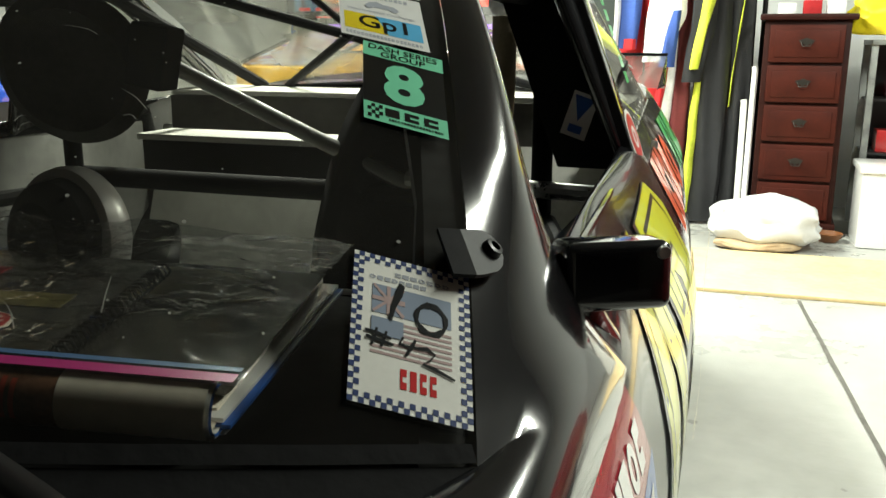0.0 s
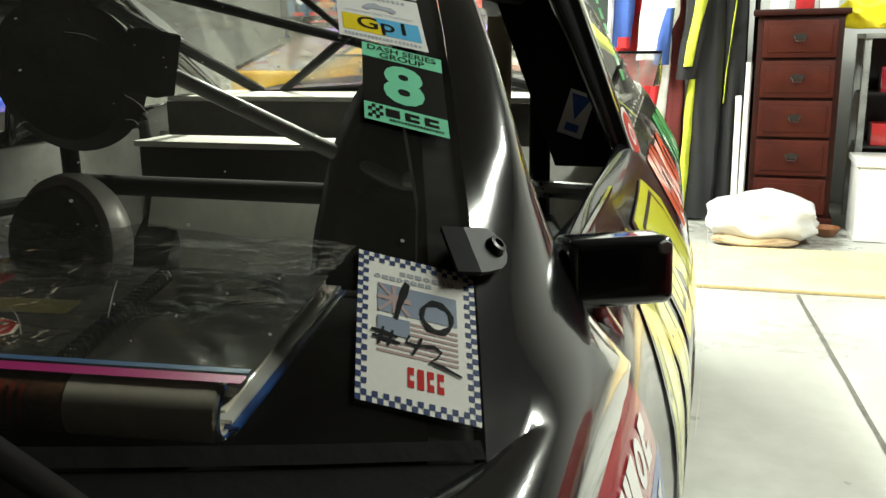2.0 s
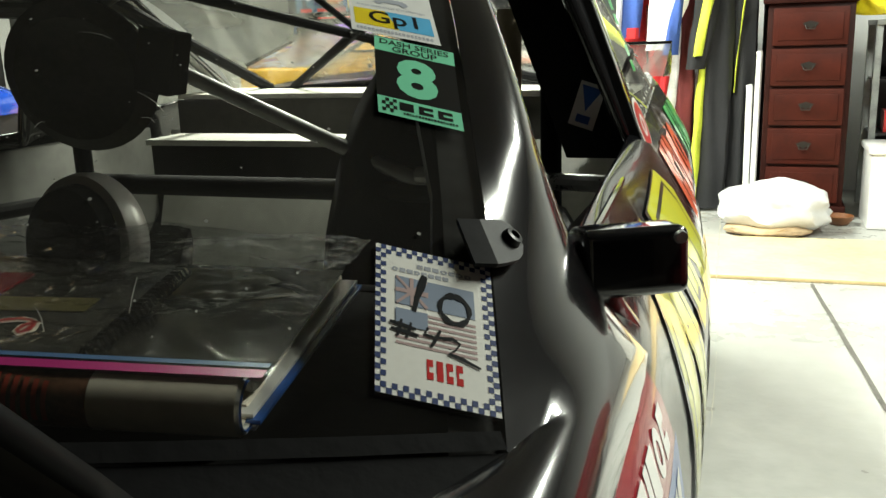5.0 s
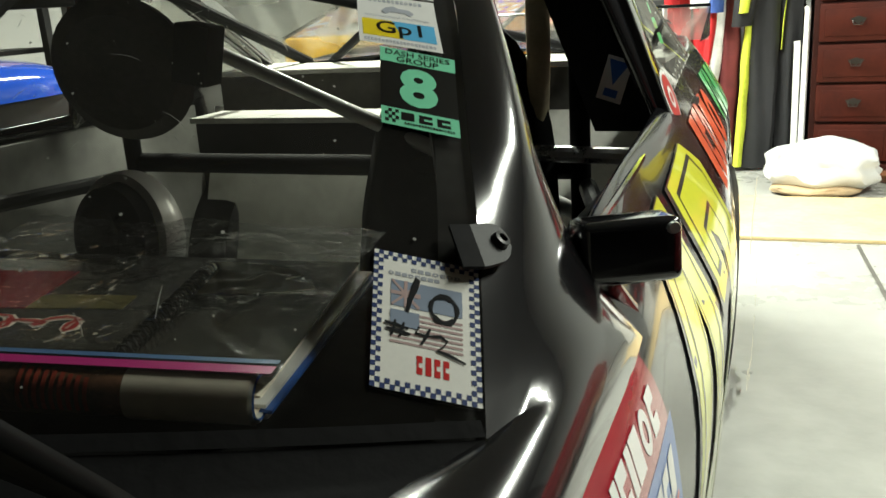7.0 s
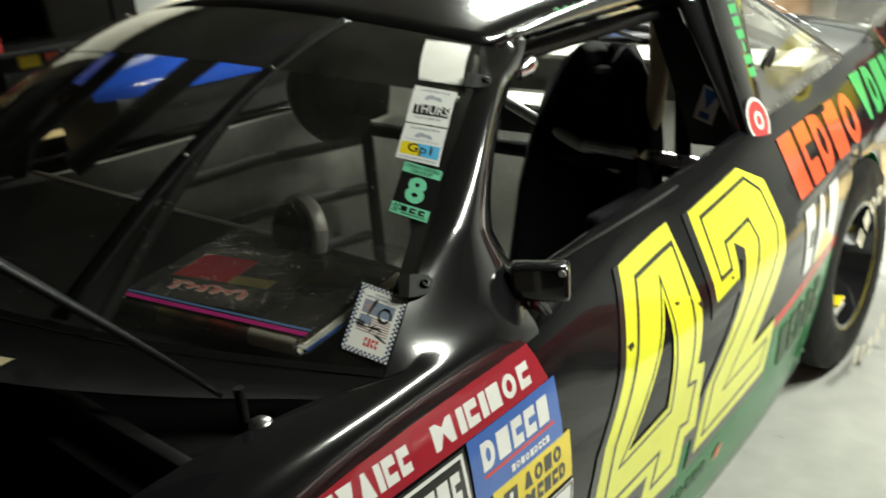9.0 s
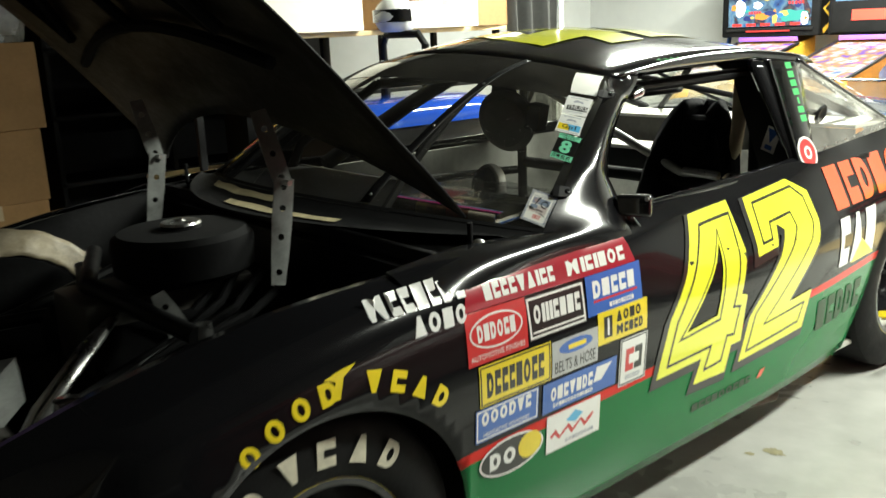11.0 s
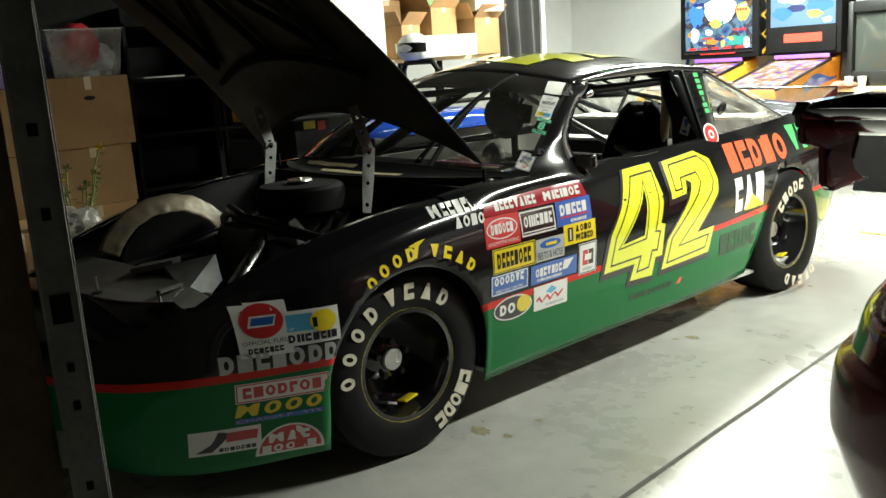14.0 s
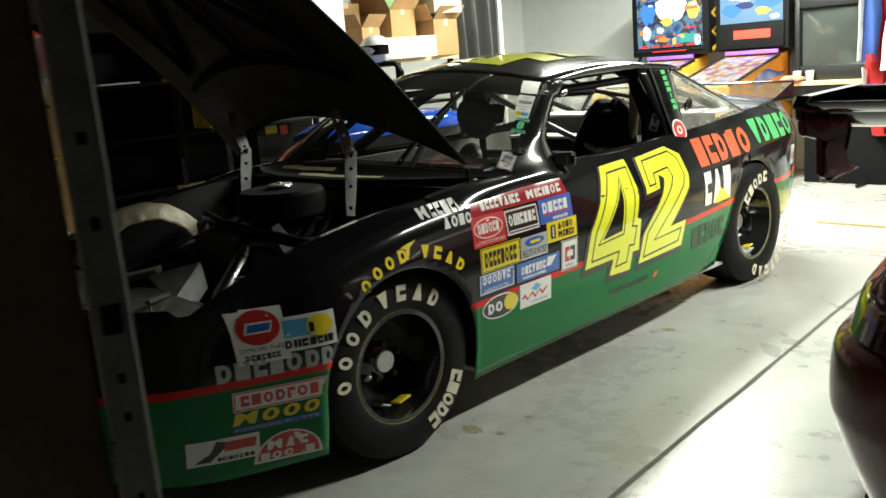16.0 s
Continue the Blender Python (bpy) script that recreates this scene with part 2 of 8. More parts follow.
def tube(points, r, n=10, bm=None, closed=False):
    """A round bar through the points; r a number or one a point."""
    b = bm if bm is not None else bmesh.new()
    pts = [Vector(p) for p in points]
    rs = r if isinstance(r, (list, tuple)) else [r] * len(pts)
    rings, up = [], None
    for i, p in enumerate(pts):
        a, c = pts[max(i - 1, 0)], pts[min(i + 1, len(pts) - 1)]
        if closed:
            a, c = pts[i - 1], pts[(i + 1) % len(pts)]
        d = (c - a).normalized()
        if up is None:
            up = d.orthogonal().normalized()
        up = (up - d * up.dot(d)).normalized()
        side = d.cross(up)
        rings.append([b.verts.new(p + (up * math.cos(k * math.tau / n) + side * math.sin(k * math.tau / n)) * rs[i]) for k in range(n)])
    for i in range(len(rings) if closed else len(rings) - 1):
        q, w = rings[i], rings[(i + 1) % len(rings)]
        for k in range(n):
            b.faces.new((q[k], q[(k + 1) % n], w[(k + 1) % n], w[k]))
    if not closed:
        b.faces.new(rings[0][::-1])
        b.faces.new(rings[-1])
    return b


def lathe(profile, n=48, axis="x", bm=None, arc=math.tau):
    """Turn (radius, along) pairs about an axis."""
    b = bm if bm is not None else bmesh.new()
    rows = []
    full = abs(arc - math.tau) < 1e-6
    for k in range(n if full else n + 1):
        a = arc * k / n
        row = []
        for r, h in profile:
            u, v = r * math.cos(a), r * math.sin(a)
            row.append(b.verts.new({"x": (h, u, v), "y": (u, h, v), "z": (u, v, h)}[axis]))
        rows.append(row)
    for k in range(n):
        q, w = rows[k], rows[(k + 1) % len(rows)]
        for i in range(len(profile) - 1):
            b.faces.new((q[i], q[i + 1], w[i + 1], w[i]))
    return b


def sheet(fn, nu, nv, bm=None):
    """A grid of fn(u, v), u and v from 0 to 1."""
    b = bm if bm is not None else bmesh.new()
    g = [[b.verts.new(fn(i / nu, j / nv)) for j in range(nv + 1)] for i in range(nu + 1)]
    for i in range(nu):
        for j in range(nv):
            b.faces.new((g[i][j], g[i + 1][j], g[i + 1][j + 1], g[i][j + 1]))
    return b


def solid(ob, thick, offset=-1.0):
    md = ob.modifiers.new("thickness", "SOLIDIFY")
    md.thickness, md.offset = thick, offset
    return ob


def table(v, xs, ys):
    """Smooth interpolation through a short table."""
    if v <= xs[0]:
        return ys[0]
    if v >= xs[-1]:
        return ys[-1]
    i = max(k for k in range(len(xs)) if xs[k] <= v)
    i = min(i, len(xs) - 2)
    h = xs[i + 1] - xs[i]

    def slope(k):
        if k == 0 or k == len(xs) - 1:
            return 0.0 if k else (ys[1] - ys[0]) / (xs[1] - xs[0])
        return 0.5 * ((ys[k + 1] - ys[k]) / (xs[k + 1] - xs[k]) + (ys[k] - ys[k - 1]) / (xs[k] - xs[k - 1]))

    t = (v - xs[i]) / h
    return ((2 * t**3 - 3 * t**2 + 1) * ys[i] + (t**3 - 2 * t**2 + t) * h * slope(i)
            + (-2 * t**3 + 3 * t**2) * ys[i + 1] + (t**3 - t**2) * h * slope(i + 1))

# ---- the garage ----
X0, X1, Y0, Y1, ZC = -4.4, 5.6, -1.55, 7.0, 2.95
floor = tagged(link_mesh("floor", box(X0 - 0.15, Y0 - 0.2, -0.2, X1 + 0.15, Y1 + 0.15, 0.0), CONCRETE, smooth=False), "pale grey polished concrete garage floor", "floor", kind="structure")


def joint_line(x, slope, y0, y1, w):
    bm = sheet(lambda u, v: (x + slope * (y0 + (y1 - y0) * v) + (u - 0.5) * w * (0.8 + 0.5 * noise.noise((3 * v * (y1 - y0), u, 1))) + 0.006 * noise.noise((2 * v * (y1 - y0), 0, 3)), y0 + (y1 - y0) * v, 0.003), 1, 80)
    return part("saw_joint", bm, JOINT, floor, "dark sealed control joint")


joint_line(1.70, -0.089, -1.5, 4.45, 0.022)
OIL = mat("old_oil_stain", (0.255, 0.235, 0.145), rough=0.4, noise_scale=40, noise_amount=0.3)
for ox, oy, orad in ((0.945, 0.300, 0.030), (1.06, 0.335, 0.014), (1.05, 0.52, 0.010), (0.93, 1.75, 0.024), (0.88, 1.68, 0.012)):
    blot = sheet(lambda u, v: (ox + v * orad * (1.0 + 0.55 * noise.noise((3 * math.cos(math.tau * u) + ox * 9, 3 * math.sin(math.tau * u), oy))) * 1.5 * math.cos(math.tau * u), oy + v * orad * (1.0 + 0.55 * noise.noise((3 * math.cos(math.tau * u) + ox * 9, 3 * math.sin(math.tau * u), oy))) * math.sin(math.tau * u), 0.0012), 24, 3)
    part("oil_stain", blot, OIL, floor, "small brown oil stain")
tagged(link_mesh("ground", box(-30, -40, -0.2, 30, Y0 - 0.2, -0.012), mat("driveway_asphalt", (0.05, 0.05, 0.05), rough=0.85, noise_scale=3, noise_amount=0.3, bump=0.3, bump_scale=80), smooth=False), "dark asphalt driveway outside the door", "driveway", kind="structure")
ceiling = tagged(link_mesh("ceiling", box(X0 - 0.15, Y0 - 0.15, ZC, X1 + 0.15, Y1 + 0.15, ZC + 0.15), CEIL, smooth=False), "unseen garage ceiling darkened to cut bounced light", "ceiling", kind="structure")
# Back and right walls are pale; the unseen others darkened against bounce.
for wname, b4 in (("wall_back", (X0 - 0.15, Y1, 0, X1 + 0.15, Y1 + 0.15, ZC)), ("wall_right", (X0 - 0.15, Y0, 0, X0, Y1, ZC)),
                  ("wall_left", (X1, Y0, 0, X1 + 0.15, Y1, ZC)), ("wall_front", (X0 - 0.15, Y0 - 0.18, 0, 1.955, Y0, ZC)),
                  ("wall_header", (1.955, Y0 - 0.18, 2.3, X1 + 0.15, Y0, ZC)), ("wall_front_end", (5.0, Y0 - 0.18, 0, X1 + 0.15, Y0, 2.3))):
    tagged(link_mesh(wname, box(*b4), DRYWALL if wname in ("wall_back", "wall_right") else DARK_WALL, smooth=False), "light grey painted drywall" if wname in ("wall_back", "wall_right") else "unseen garage wall kept dark to cut bounced light", "wall", kind="structure")
trim = tagged(link_mesh("trim", box(1.958, Y0 - 0.20, 0, 2.010, -1.486, 2.298, 0.004), mat("jamb_wood", (0.16, 0.11, 0.06), rough=0.7, noise_scale=6, noise_amount=0.3), smooth=False), "tan wooden door jamb board", "door jamb", kind="structure")

# ---- the race car: body surfaces ----
WY = [-1.12, -1.06, -0.96, -0.80, -0.60, -0.48, -0.36, -0.15, 0.4, 1.0, 2.0, 2.4, 2.65, 3.05, 3.35, 3.55, 3.66, 3.72]
WX = [0.05, 0.37, 0.58, 0.742, 0.856, 0.912, 0.965, 0.975, 0.957, 0.950, 0.930, 0.893, 0.867, 0.842, 0.81, 0.755, 0.66, 0.30]
TY = [-1.12, -0.96, -0.80, -0.5, 0.0, 0.4, 0.7, 1.0, 2.0, 2.5, 2.8, 3.1, 3.65, 3.72]
TZ = [0.47, 0.60, 0.655, 0.755, 0.865, 0.905, 0.925, 0.928, 0.935, 0.955, 0.975, 0.985, 0.985, 0.95]
SS = [0.0, 0.2, 0.45, 0.65, 0.8, 0.9, 0.96, 1.0]
SO = [0.045, 0.022, 0.008, 0.0, 0.007, 0.020, 0.038, 0.068]
RS = [0.0, 0.2, 0.45, 0.65, 0.74, 0.82, 0.90, 0.95, 1.0]  # stronger tumblehome from the door back
RO = [0.045, 0.022, 0.008, 0.002, 0.014, 0.046, 0.082, 0.105, 0.135]


def top_z(y):
    return table(y, TY, TZ)


def sill_z(y):
    return table(y, [-1.12, -0.9, -0.3, 0.4, 2.4, 3.2, 3.72], [0.22, 0.15, 0.15, 0.18, 0.20, 0.24, 0.36])


def side_x(y, z):
    """Half width of the body at the station y and height z."""
    s = min(max((z - sill_z(y)) / (top_z(y) - sill_z(y)), 0), 1)
    k = min(max((y - 0.9) / 0.7, 0), 1)
    k = k * k * (3 - 2 * k)
    front = min(table(s, SS, SO), table(y, [-0.6, 0.0], [0.05, 0.10]) if s > 0.5 else 1.0)
    return max(table(y, WY, WX) - (1 - k) * front - k * table(s, RS, RO), 0.0)


def inner_x(y):
    """Where the upper skin ends: the bonnet opening, the cabin, or the middle."""
    if y < -0.86:
        return 0.0
    if y < -0.73:
        return 0.725 * math.sqrt((y + 0.86) / 0.13)
    if y < 0.70:
        return table(y, [-0.73, -0.5, -0.2, 0.3, 0.7], [0.725, 0.738, 0.755, 0.80, 0.835])
    if y < 2.92:
        return table(y, [0.70, 1.0, 2.0, 2.5, 2.92], [0.86, 0.83, 0.765, 0.742, 0.70])
    return 0.0


WHEELS = ((0.0, 0.35, 0.365), (2.794, 0.35, 0.362))


def rear_lip(z):
    """The slanting front edge of the rear wheel opening."""
    return 2.335 + 0.66 * (z - 0.20)


def in_arch(y, z):
    if y < 1.4:
        return y * y + (max(z, 0.35) - 0.35) ** 2 < 0.365 ** 2
    return rear_lip(z) < y < 2.794 and z < 0.712 or y >= 2.794 and (y - 2.794) ** 2 + (max(z, 0.35) - 0.35) ** 2 < 0.362 ** 2


def body_shell():
    bm = bmesh.new()
    ys = sorted(set([round(-1.12 + 0.025 * i, 4) for i in range(194)] + [-0.861, -0.858, -0.852, 0.699, 2.919, 0.701, 2.921, 3.72]))
    ns, nt = 22, 7
    for sgn in (1, -1):
        rows = []
        for y in ys:
            zb, zt = sill_z(y), top_z(y)
            row = []
            for k in range(ns + 1):
                s = k / ns
                z = zb + (zt - zb) * s
                row.append(bm.verts.new((sgn * side_x(y, z), y, z)))
            xo, xi = side_x(y, zt), inner_x(y)
            xi = min(xi, xo)
            for k in range(1, nt + 1):
                t = k / nt
                x = xo + (xi - xo) * t
                rise = 0.03 * math.sin(min(t * (xo - xi) / 0.22, 1.0) * math.pi / 2) if 2.92 > y > -0.73 else 0.045 * math.sin(t * math.pi / 2)
                if 0.70 < y < 2.92:
                    rise = 0.012 * math.sin(t * math.pi / 2)
                row.append(bm.verts.new((sgn * x, y, zt + rise)))
            rows.append(row)
        for i in range(len(ys) - 1):
            for k in range(ns + nt):
                q = (rows[i][k], rows[i + 1][k], rows[i + 1][k + 1], rows[i][k + 1])
                c = sum((v.co for v in q), Vector()) / 4
                if k < ns - 1 and in_arch(c.y, c.z):
                    continue
                bm.faces.new(q)
    for v in bm.verts:
        if 2.2 < v.co.y < 2.794:
            if v.co.z < 0.70 and abs(v.co.y - rear_lip(v.co.z)) < 0.03 and any(e.is_boundary for e in v.link_edges):
                v.co.y = rear_lip(v.co.z)
                v.co.x = math.copysign(side_x(v.co.y, v.co.z) + 0.003, v.co.x)
            elif abs(v.co.z - 0.712) < 0.03 and v.co.y > 2.64 and any(e.is_boundary for e in v.link_edges):
                v.co.z = 0.712
            continue
        for wy, wz, wr in WHEELS:
            d = math.hypot(v.co.y - wy, max(v.co.z - wz, 0))
            if v.co.z < top_z(v.co.y) - 0.03 and abs(d - wr) < 0.022 and any(e.is_boundary for e in v.link_edges):
                f = wr / max(d, 1e-4)
                v.co.y = wy + (v.co.y - wy) * f
                if v.co.z > wz:
                    v.co.z = wz + (v.co.z - wz) * f
                v.co.x = math.copysign(side_x(v.co.y, v.co.z) + 0.004, v.co.x)
    bmesh.ops.delete(bm, geom=[v for v in bm.verts if not v.link_faces], context="VERTS")
    bmesh.ops.remove_doubles(bm, verts=bm.verts, dist=0.0008)
    return bm


race_car = thing("race_car", "black, green and red stock racing car with yellow numbers, bonnet raised", "race car")
shell = solid(part("body", body_shell(), PAINT, race_car, "gloss black body with red pinstripe and green sills"), 0.006)


def wind(u, v):
    """The windshield: u from -1 to 1 across, v from 0 at the cowl to 1 at the roof."""
    b = Vector((0.872 * u, 0.42 + 0.281 * u * u, 0.997 - 0.054 * u * u))
    t = Vector((0.586 * u, 1.080 + 0.113 * u * u, 1.347 - 0.065 * u * u))
    return b.lerp(t, v) + Vector((-0.04 * u, 0.022, 0.051)) * (4 * v * (1 - v))


def wind_edge(v):
    return table(v, [0, 0.1, 0.2, 0.3, 0.4, 0.6, 0.9, 1.09], [1.0, 1.023, 1.044, 1.061, 1.078, 1.105, 1.12, 1.095])


VT = 1.085  # where the glass meets the roof


def pillar_edge(t):
    """The front edge of the door window, from its foot (0) to its head (1)."""
    z = 0.940 + 0.335 * t
    return Vector((table(z, [0.94, 0.98, 1.04, 1.12, 1.20, 1.275], [0.838, 0.832, 0.800, 0.748, 0.702, 0.655]),
                   table(z, [0.94, 0.98, 1.04, 1.12, 1.20, 1.275], [1.045, 1.018, 1.035, 1.115, 1.220, 1.345]), z))


def rear_glass(u, v):
    b = Vector((0.66 * u, 2.98 - 0.06 * u * u, 1.03 - 0.03 * u * u))
    t = Vector((0.56 * u, 2.34 - 0.04 * u * u, 1.335 - 0.04 * u * u))
    return b.lerp(t, v) + Vector((0, 0.02, 0.03)) * (4 * v * (1 - v))


def roof_pt(u, v):
    f0 = wind(u * wind_edge(VT), VT)
    y0, y1 = f0.y, rear_glass(u, 1).y
    z0, z1 = f0.z, rear_glass(u, 1).z
    x = (f0.x + 0.03 * math.sin(v * math.pi) * u) * (1 - v) + v * 0.56 * u
    return Vector((x, y0 + (y1 - y0) * v, z0 + (z1 - z0) * v + (0.038 + 0.036 * (1 - u * u)) * math.sin(math.pi * v) ** 0.8))


WT_F, WT_R = Vector((0.655, 1.345, 1.275)), Vector((0.630, 2.00, 1.286))     # window head
WB_F, WB_R = Vector((0.838, 1.045, 0.940)), Vector((0.775, 2.07, 0.917))     # window foot
QT_F, QB_F, QB_R = Vector((0.640, 2.315, 1.262)), Vector((0.770, 2.215, 0.946)), Vector((0.722, 2.95, 0.975))


def strip(a0, a1, b0, b1, bulge, n=14, m=6, flip=1):
    """A skin between the line a0-a1 and the line b0-b1, bulging outward."""
    def fn(u, v):
        p, q = a0.lerp(a1, u), b0.lerp(b1, u)
        r = p.lerp(q, v) + Vector(bulge) * (4 * v * (1 - v))
        return (r.x * flip, r.y, r.z)
    return sheet(fn, n, m)


roof = solid(part("roof", sheet(lambda u, v: roof_pt(2 * u - 1, v), 24, 20), BLACK_GLOSS, race_car, "gloss black roof skin"), 0.01)
part("windshield", sheet(lambda u, v: wind((2 * u - 1) * wind_edge(v * VT), v * VT), 34, 18), WIND, race_car, "dusty clear polycarbonate windshield").visible_shadow = False
SUN_FILM = glass("brown_sun_film", (0.16, 0.145, 0.12), 0.035)


def on_screen(u, v, lift):
    """A point just outside the windshield."""
    du, dv = wind(u + 0.01, v) - wind(u - 0.01, v), wind(u, v + 0.01) - wind(u, v - 0.01)
    return wind(u, v) + du.cross(dv).normalized() * lift


part("sun_strip", sheet(lambda u, v: on_screen((2 * u - 1) * 0.985 * wind_edge(0.735 + 0.345 * v), 0.735 + 0.345 * v, 0.0012), 34, 6), SUN_FILM, race_car, "dark brown sun film along the top of the windshield").visible_shadow = False
for sg in (1, -1):
    strap_line = part("windshield_strap", sheet(lambda u, v: on_screen(sg * (0.478 + 0.165 * (0.02 + 1.05 * v) + 0.034 * (u - 0.5)), 0.02 + 1.05 * v, 0.0052), 3, 24), BLACK_SATIN, race_car, "flat black strap over the windshield")
    solid(strap_line, 0.003)
    for vv in (0.05, 0.40, 0.73, 1.055):
        p = on_screen(sg * (0.478 + 0.165 * vv), vv, 0.006)
        part("strap_bolt", moved(lathe([(0.0045, -0.003), (0.0045, 0.002), (0.0, 0.003)], 10), pose(p.x, p.y, p.z, 0, -58, -90)), STEEL, race_car)
part("rear_window", sheet(lambda u, v: rear_glass(2 * u - 1, v), 16, 8), HAZY, race_car, "hazy scratched polycarbonate rear window").visible_shadow = False
FOOT_U = (-0.6, -0.3, -0.1, 0.0, 0.06, 0.14, 0.27)


def pillar_swell(u):
    return Vector((0.060, -0.024, 0.024)) * (0.3 + 0.7 * math.sin(math.pi * min(u * 1.2, 1.0)) ** 0.5)


for sg in (1, -1):

    def pillar(u, v, sg=sg):
        """Windshield pillar above, flared foot and wing shoulder below: u from the wing (-0.6) up to the roof (1)."""
        if u >= 0.27:
            p, q = wind(wind_edge(u * VT), u * VT), pillar_edge(u)
            m = (p + q) / 2 + pillar_swell(u)
        else:
            p = wind(wind_edge(u * VT), u * VT) if u >= 0 else Vector([table(u, (-0.6, -0.3, -0.1, 0.0), c) for c in ((0.797, 0.818, 0.845, 0.872), (0.28, 0.47, 0.63, 0.701), (0.920, 0.944, 0.945, 0.943))])
            yq = table(u, FOOT_U[:5], (0.27, 0.50, 0.73, 0.88, 1.0))
            q = Vector((side_x(yq, top_z(yq) - 0.034) + 0.0012, yq, top_z(yq) - 0.034))
            if u > 0.06:
                q = Vector([table(u, FOOT_U[4:], c) for c in zip(q, pillar_edge(0.02) + Vector((0.010, 0, 0)), pillar_edge(0.27))])
            top = (wind(wind_edge(0.27 * VT), 0.27 * VT) + pillar_edge(0.27)) / 2 + pillar_swell(0.27)
            m = Vector([table(u, FOOT_U, (*c, top[i])) for i, c in enumerate(((0.858, 0.905, 0.916, 0.906, 0.898, 0.890), (0.27, 0.48, 0.68, 0.80, 0.87, 0.92), (0.921, 0.949, 0.953, 0.955, 0.963, 0.988)))])
        r = p * (1 - v) ** 2 + m * (2 * v * (1 - v)) + q * v * v
        return (r.x * sg, r.y, r.z)
    solid(part("windshield_pillar", sheet(lambda u, v: pillar(1.6 * u - 0.6, v), 64, 14), BLACK_GLOSS, race_car, "gloss black windshield pillar with a flared foot"), 0.002).modifiers[0].use_rim = False

    def rail(u, v, sg=sg):
        p = roof_pt(1, u)
        q = WT_F.lerp(WT_R, min(u / 0.72, 1)) if u < 0.72 else WT_R.lerp(QT_F + Vector((-0.01, 0.12, -0.01)), (u - 0.72) / 0.28)
        r = p.lerp(q, v) + Vector((0.035, 0, 0.025)) * (4 * v * (1 - v)) * 0.6
        return (r.x * sg, r.y, r.z)
    solid(part("roof_rail", sheet(rail, 24, 6), BLACK_GLOSS, race_car), 0.01)
    solid(part("centre_pillar", strip(WB_R, WT_R, QB_F, QT_F, (0.012, 0, 0.004), flip=sg), BLACK_GLOSS, race_car, "black centre pillar"), 0.02)
    corner = rear_glass(1, 0)

    def sail(u, v, sg=sg):
        p = QT_F.lerp(QB_R, u)
        q = roof_pt(1, 1).lerp(corner, u)
        r = p.lerp(q, v) + Vector((0.03, 0, 0.02)) * (4 * v * (1 - v)) * 0.6
        return (r.x * sg, r.y, r.z)
    solid(part("sail_panel", sheet(sail, 16, 6), BLACK_GLOSS, race_car, "gloss black sail panel beside the rear window"), 0.01)

    def belt(u, v, sg=sg):
        p = QB_F.lerp(QB_R, u)
        y = p.y + 0.02
        q = Vector((inner_x(y) - 0.0, y, top_z(y) + 0.012))
        r = q.lerp(p, v)
        return (r.x * sg, r.y, r.z)
    part("quarter_sill", sheet(belt, 14, 2), BLACK_GLOSS, race_car)
    qw = bmesh.new()
    n = 12
    vs = []
    for i in range(n + 1):
        a, b2 = QT_F.lerp(QB_R, i / n), QB_F.lerp(QB_R, i / n)
        vs.append([qw.verts.new((sg * (a.x), a.y, a.z)), qw.verts.new((sg * (b2.x), b2.y, b2.z))])
    for i in range(n):
        qw.faces.new((vs[i][0], vs[i + 1][0], vs[i + 1][1], vs[i][1]))
    bmesh.ops.remove_doubles(qw, verts=qw.verts, dist=0.001)
    part("quarter_window", qw, DUSTY, race_car, "dusty riveted quarter window").visible_shadow = False


def cowl_pt(u, v):
    w = 2 * u - 1
    p = wind(w, 0)
    q = Vector((w * 0.826, 0.30 + 0.30 * w * w, 0.948 + 0.01 * (1 - w * w)))
    return p.lerp(q, v) + Vector((0, 0, -0.012)) * (4 * v * (1 - v))


part("cowl_panel", sheet(cowl_pt, 24, 4), BLACK_MATTE, race_car, "dark riveted cowl panel under the windshield")

CREAM_TAPE = mat("cream_masking_tape", (0.52, 0.45, 0.27), rough=0.6, noise_scale=25, noise_amount=0.3)
for u0, u1, v0, v1 in ((0.28, 0.56, 0.12, 0.30), (0.44, 0.74, 0.52, 0.72)):
    part("tape_strip", sheet(lambda u, v: cowl_pt(u0 + (u1 - u0) * u, v0 + (v1 - v0) * v + 0.05 * noise.noise((u * 4, v, u0))) + Vector((0, 0, 0.004)), 16, 3), CREAM_TAPE, race_car, "cream masking tape along the cowl")
part("cowl_gutter", sheet(lambda u, v: ((2 * u - 1) * (inner_x(0.40 + 0.36 * v) + 0.012), 0.40 + 0.36 * v, top_z(0.40 + 0.36 * v) - 0.018), 12, 6), BLACK_MATTE, race_car)

# bonnet, raised on its straps
HOOD_TURN = Matrix.Translation((0, 0.48, 1.013)) @ Matrix.Rotation(radians(-53.5), 4, "X") @ Matrix.Translation((0, -0.62, -0.928))


def hood_z(y):
    return table(y, [-0.86, -0.5, 0.0, 0.4, 0.72], [0.65, 0.765, 0.872, 0.915, 0.930])


def hood_pt(u, v):
    w = 2 * u - 1
    yr = 0.37 + 0.25 * w * w
    yf = -0.85 + 0.12 * w * w
    y = yr + (yf - yr) * v
    x = w * table(y, [-0.86, -0.6, -0.2, 0.3, 0.62], [0.70, 0.735, 0.763, 0.806, 0.840])
    return HOOD_TURN @ Vector((x, y, hood_z(y) + 0.035 * (1 - w * w)))


hood = solid(part("bonnet", sheet(hood_pt, 28, 30), [HOOD_TOP, HOOD_UNDER], race_car, "raised black bonnet with dark bare underside"), 0.007, 1.0)
hood.modifiers[0].material_offset = 1
hood.modifiers[0].material_offset_rim = 0


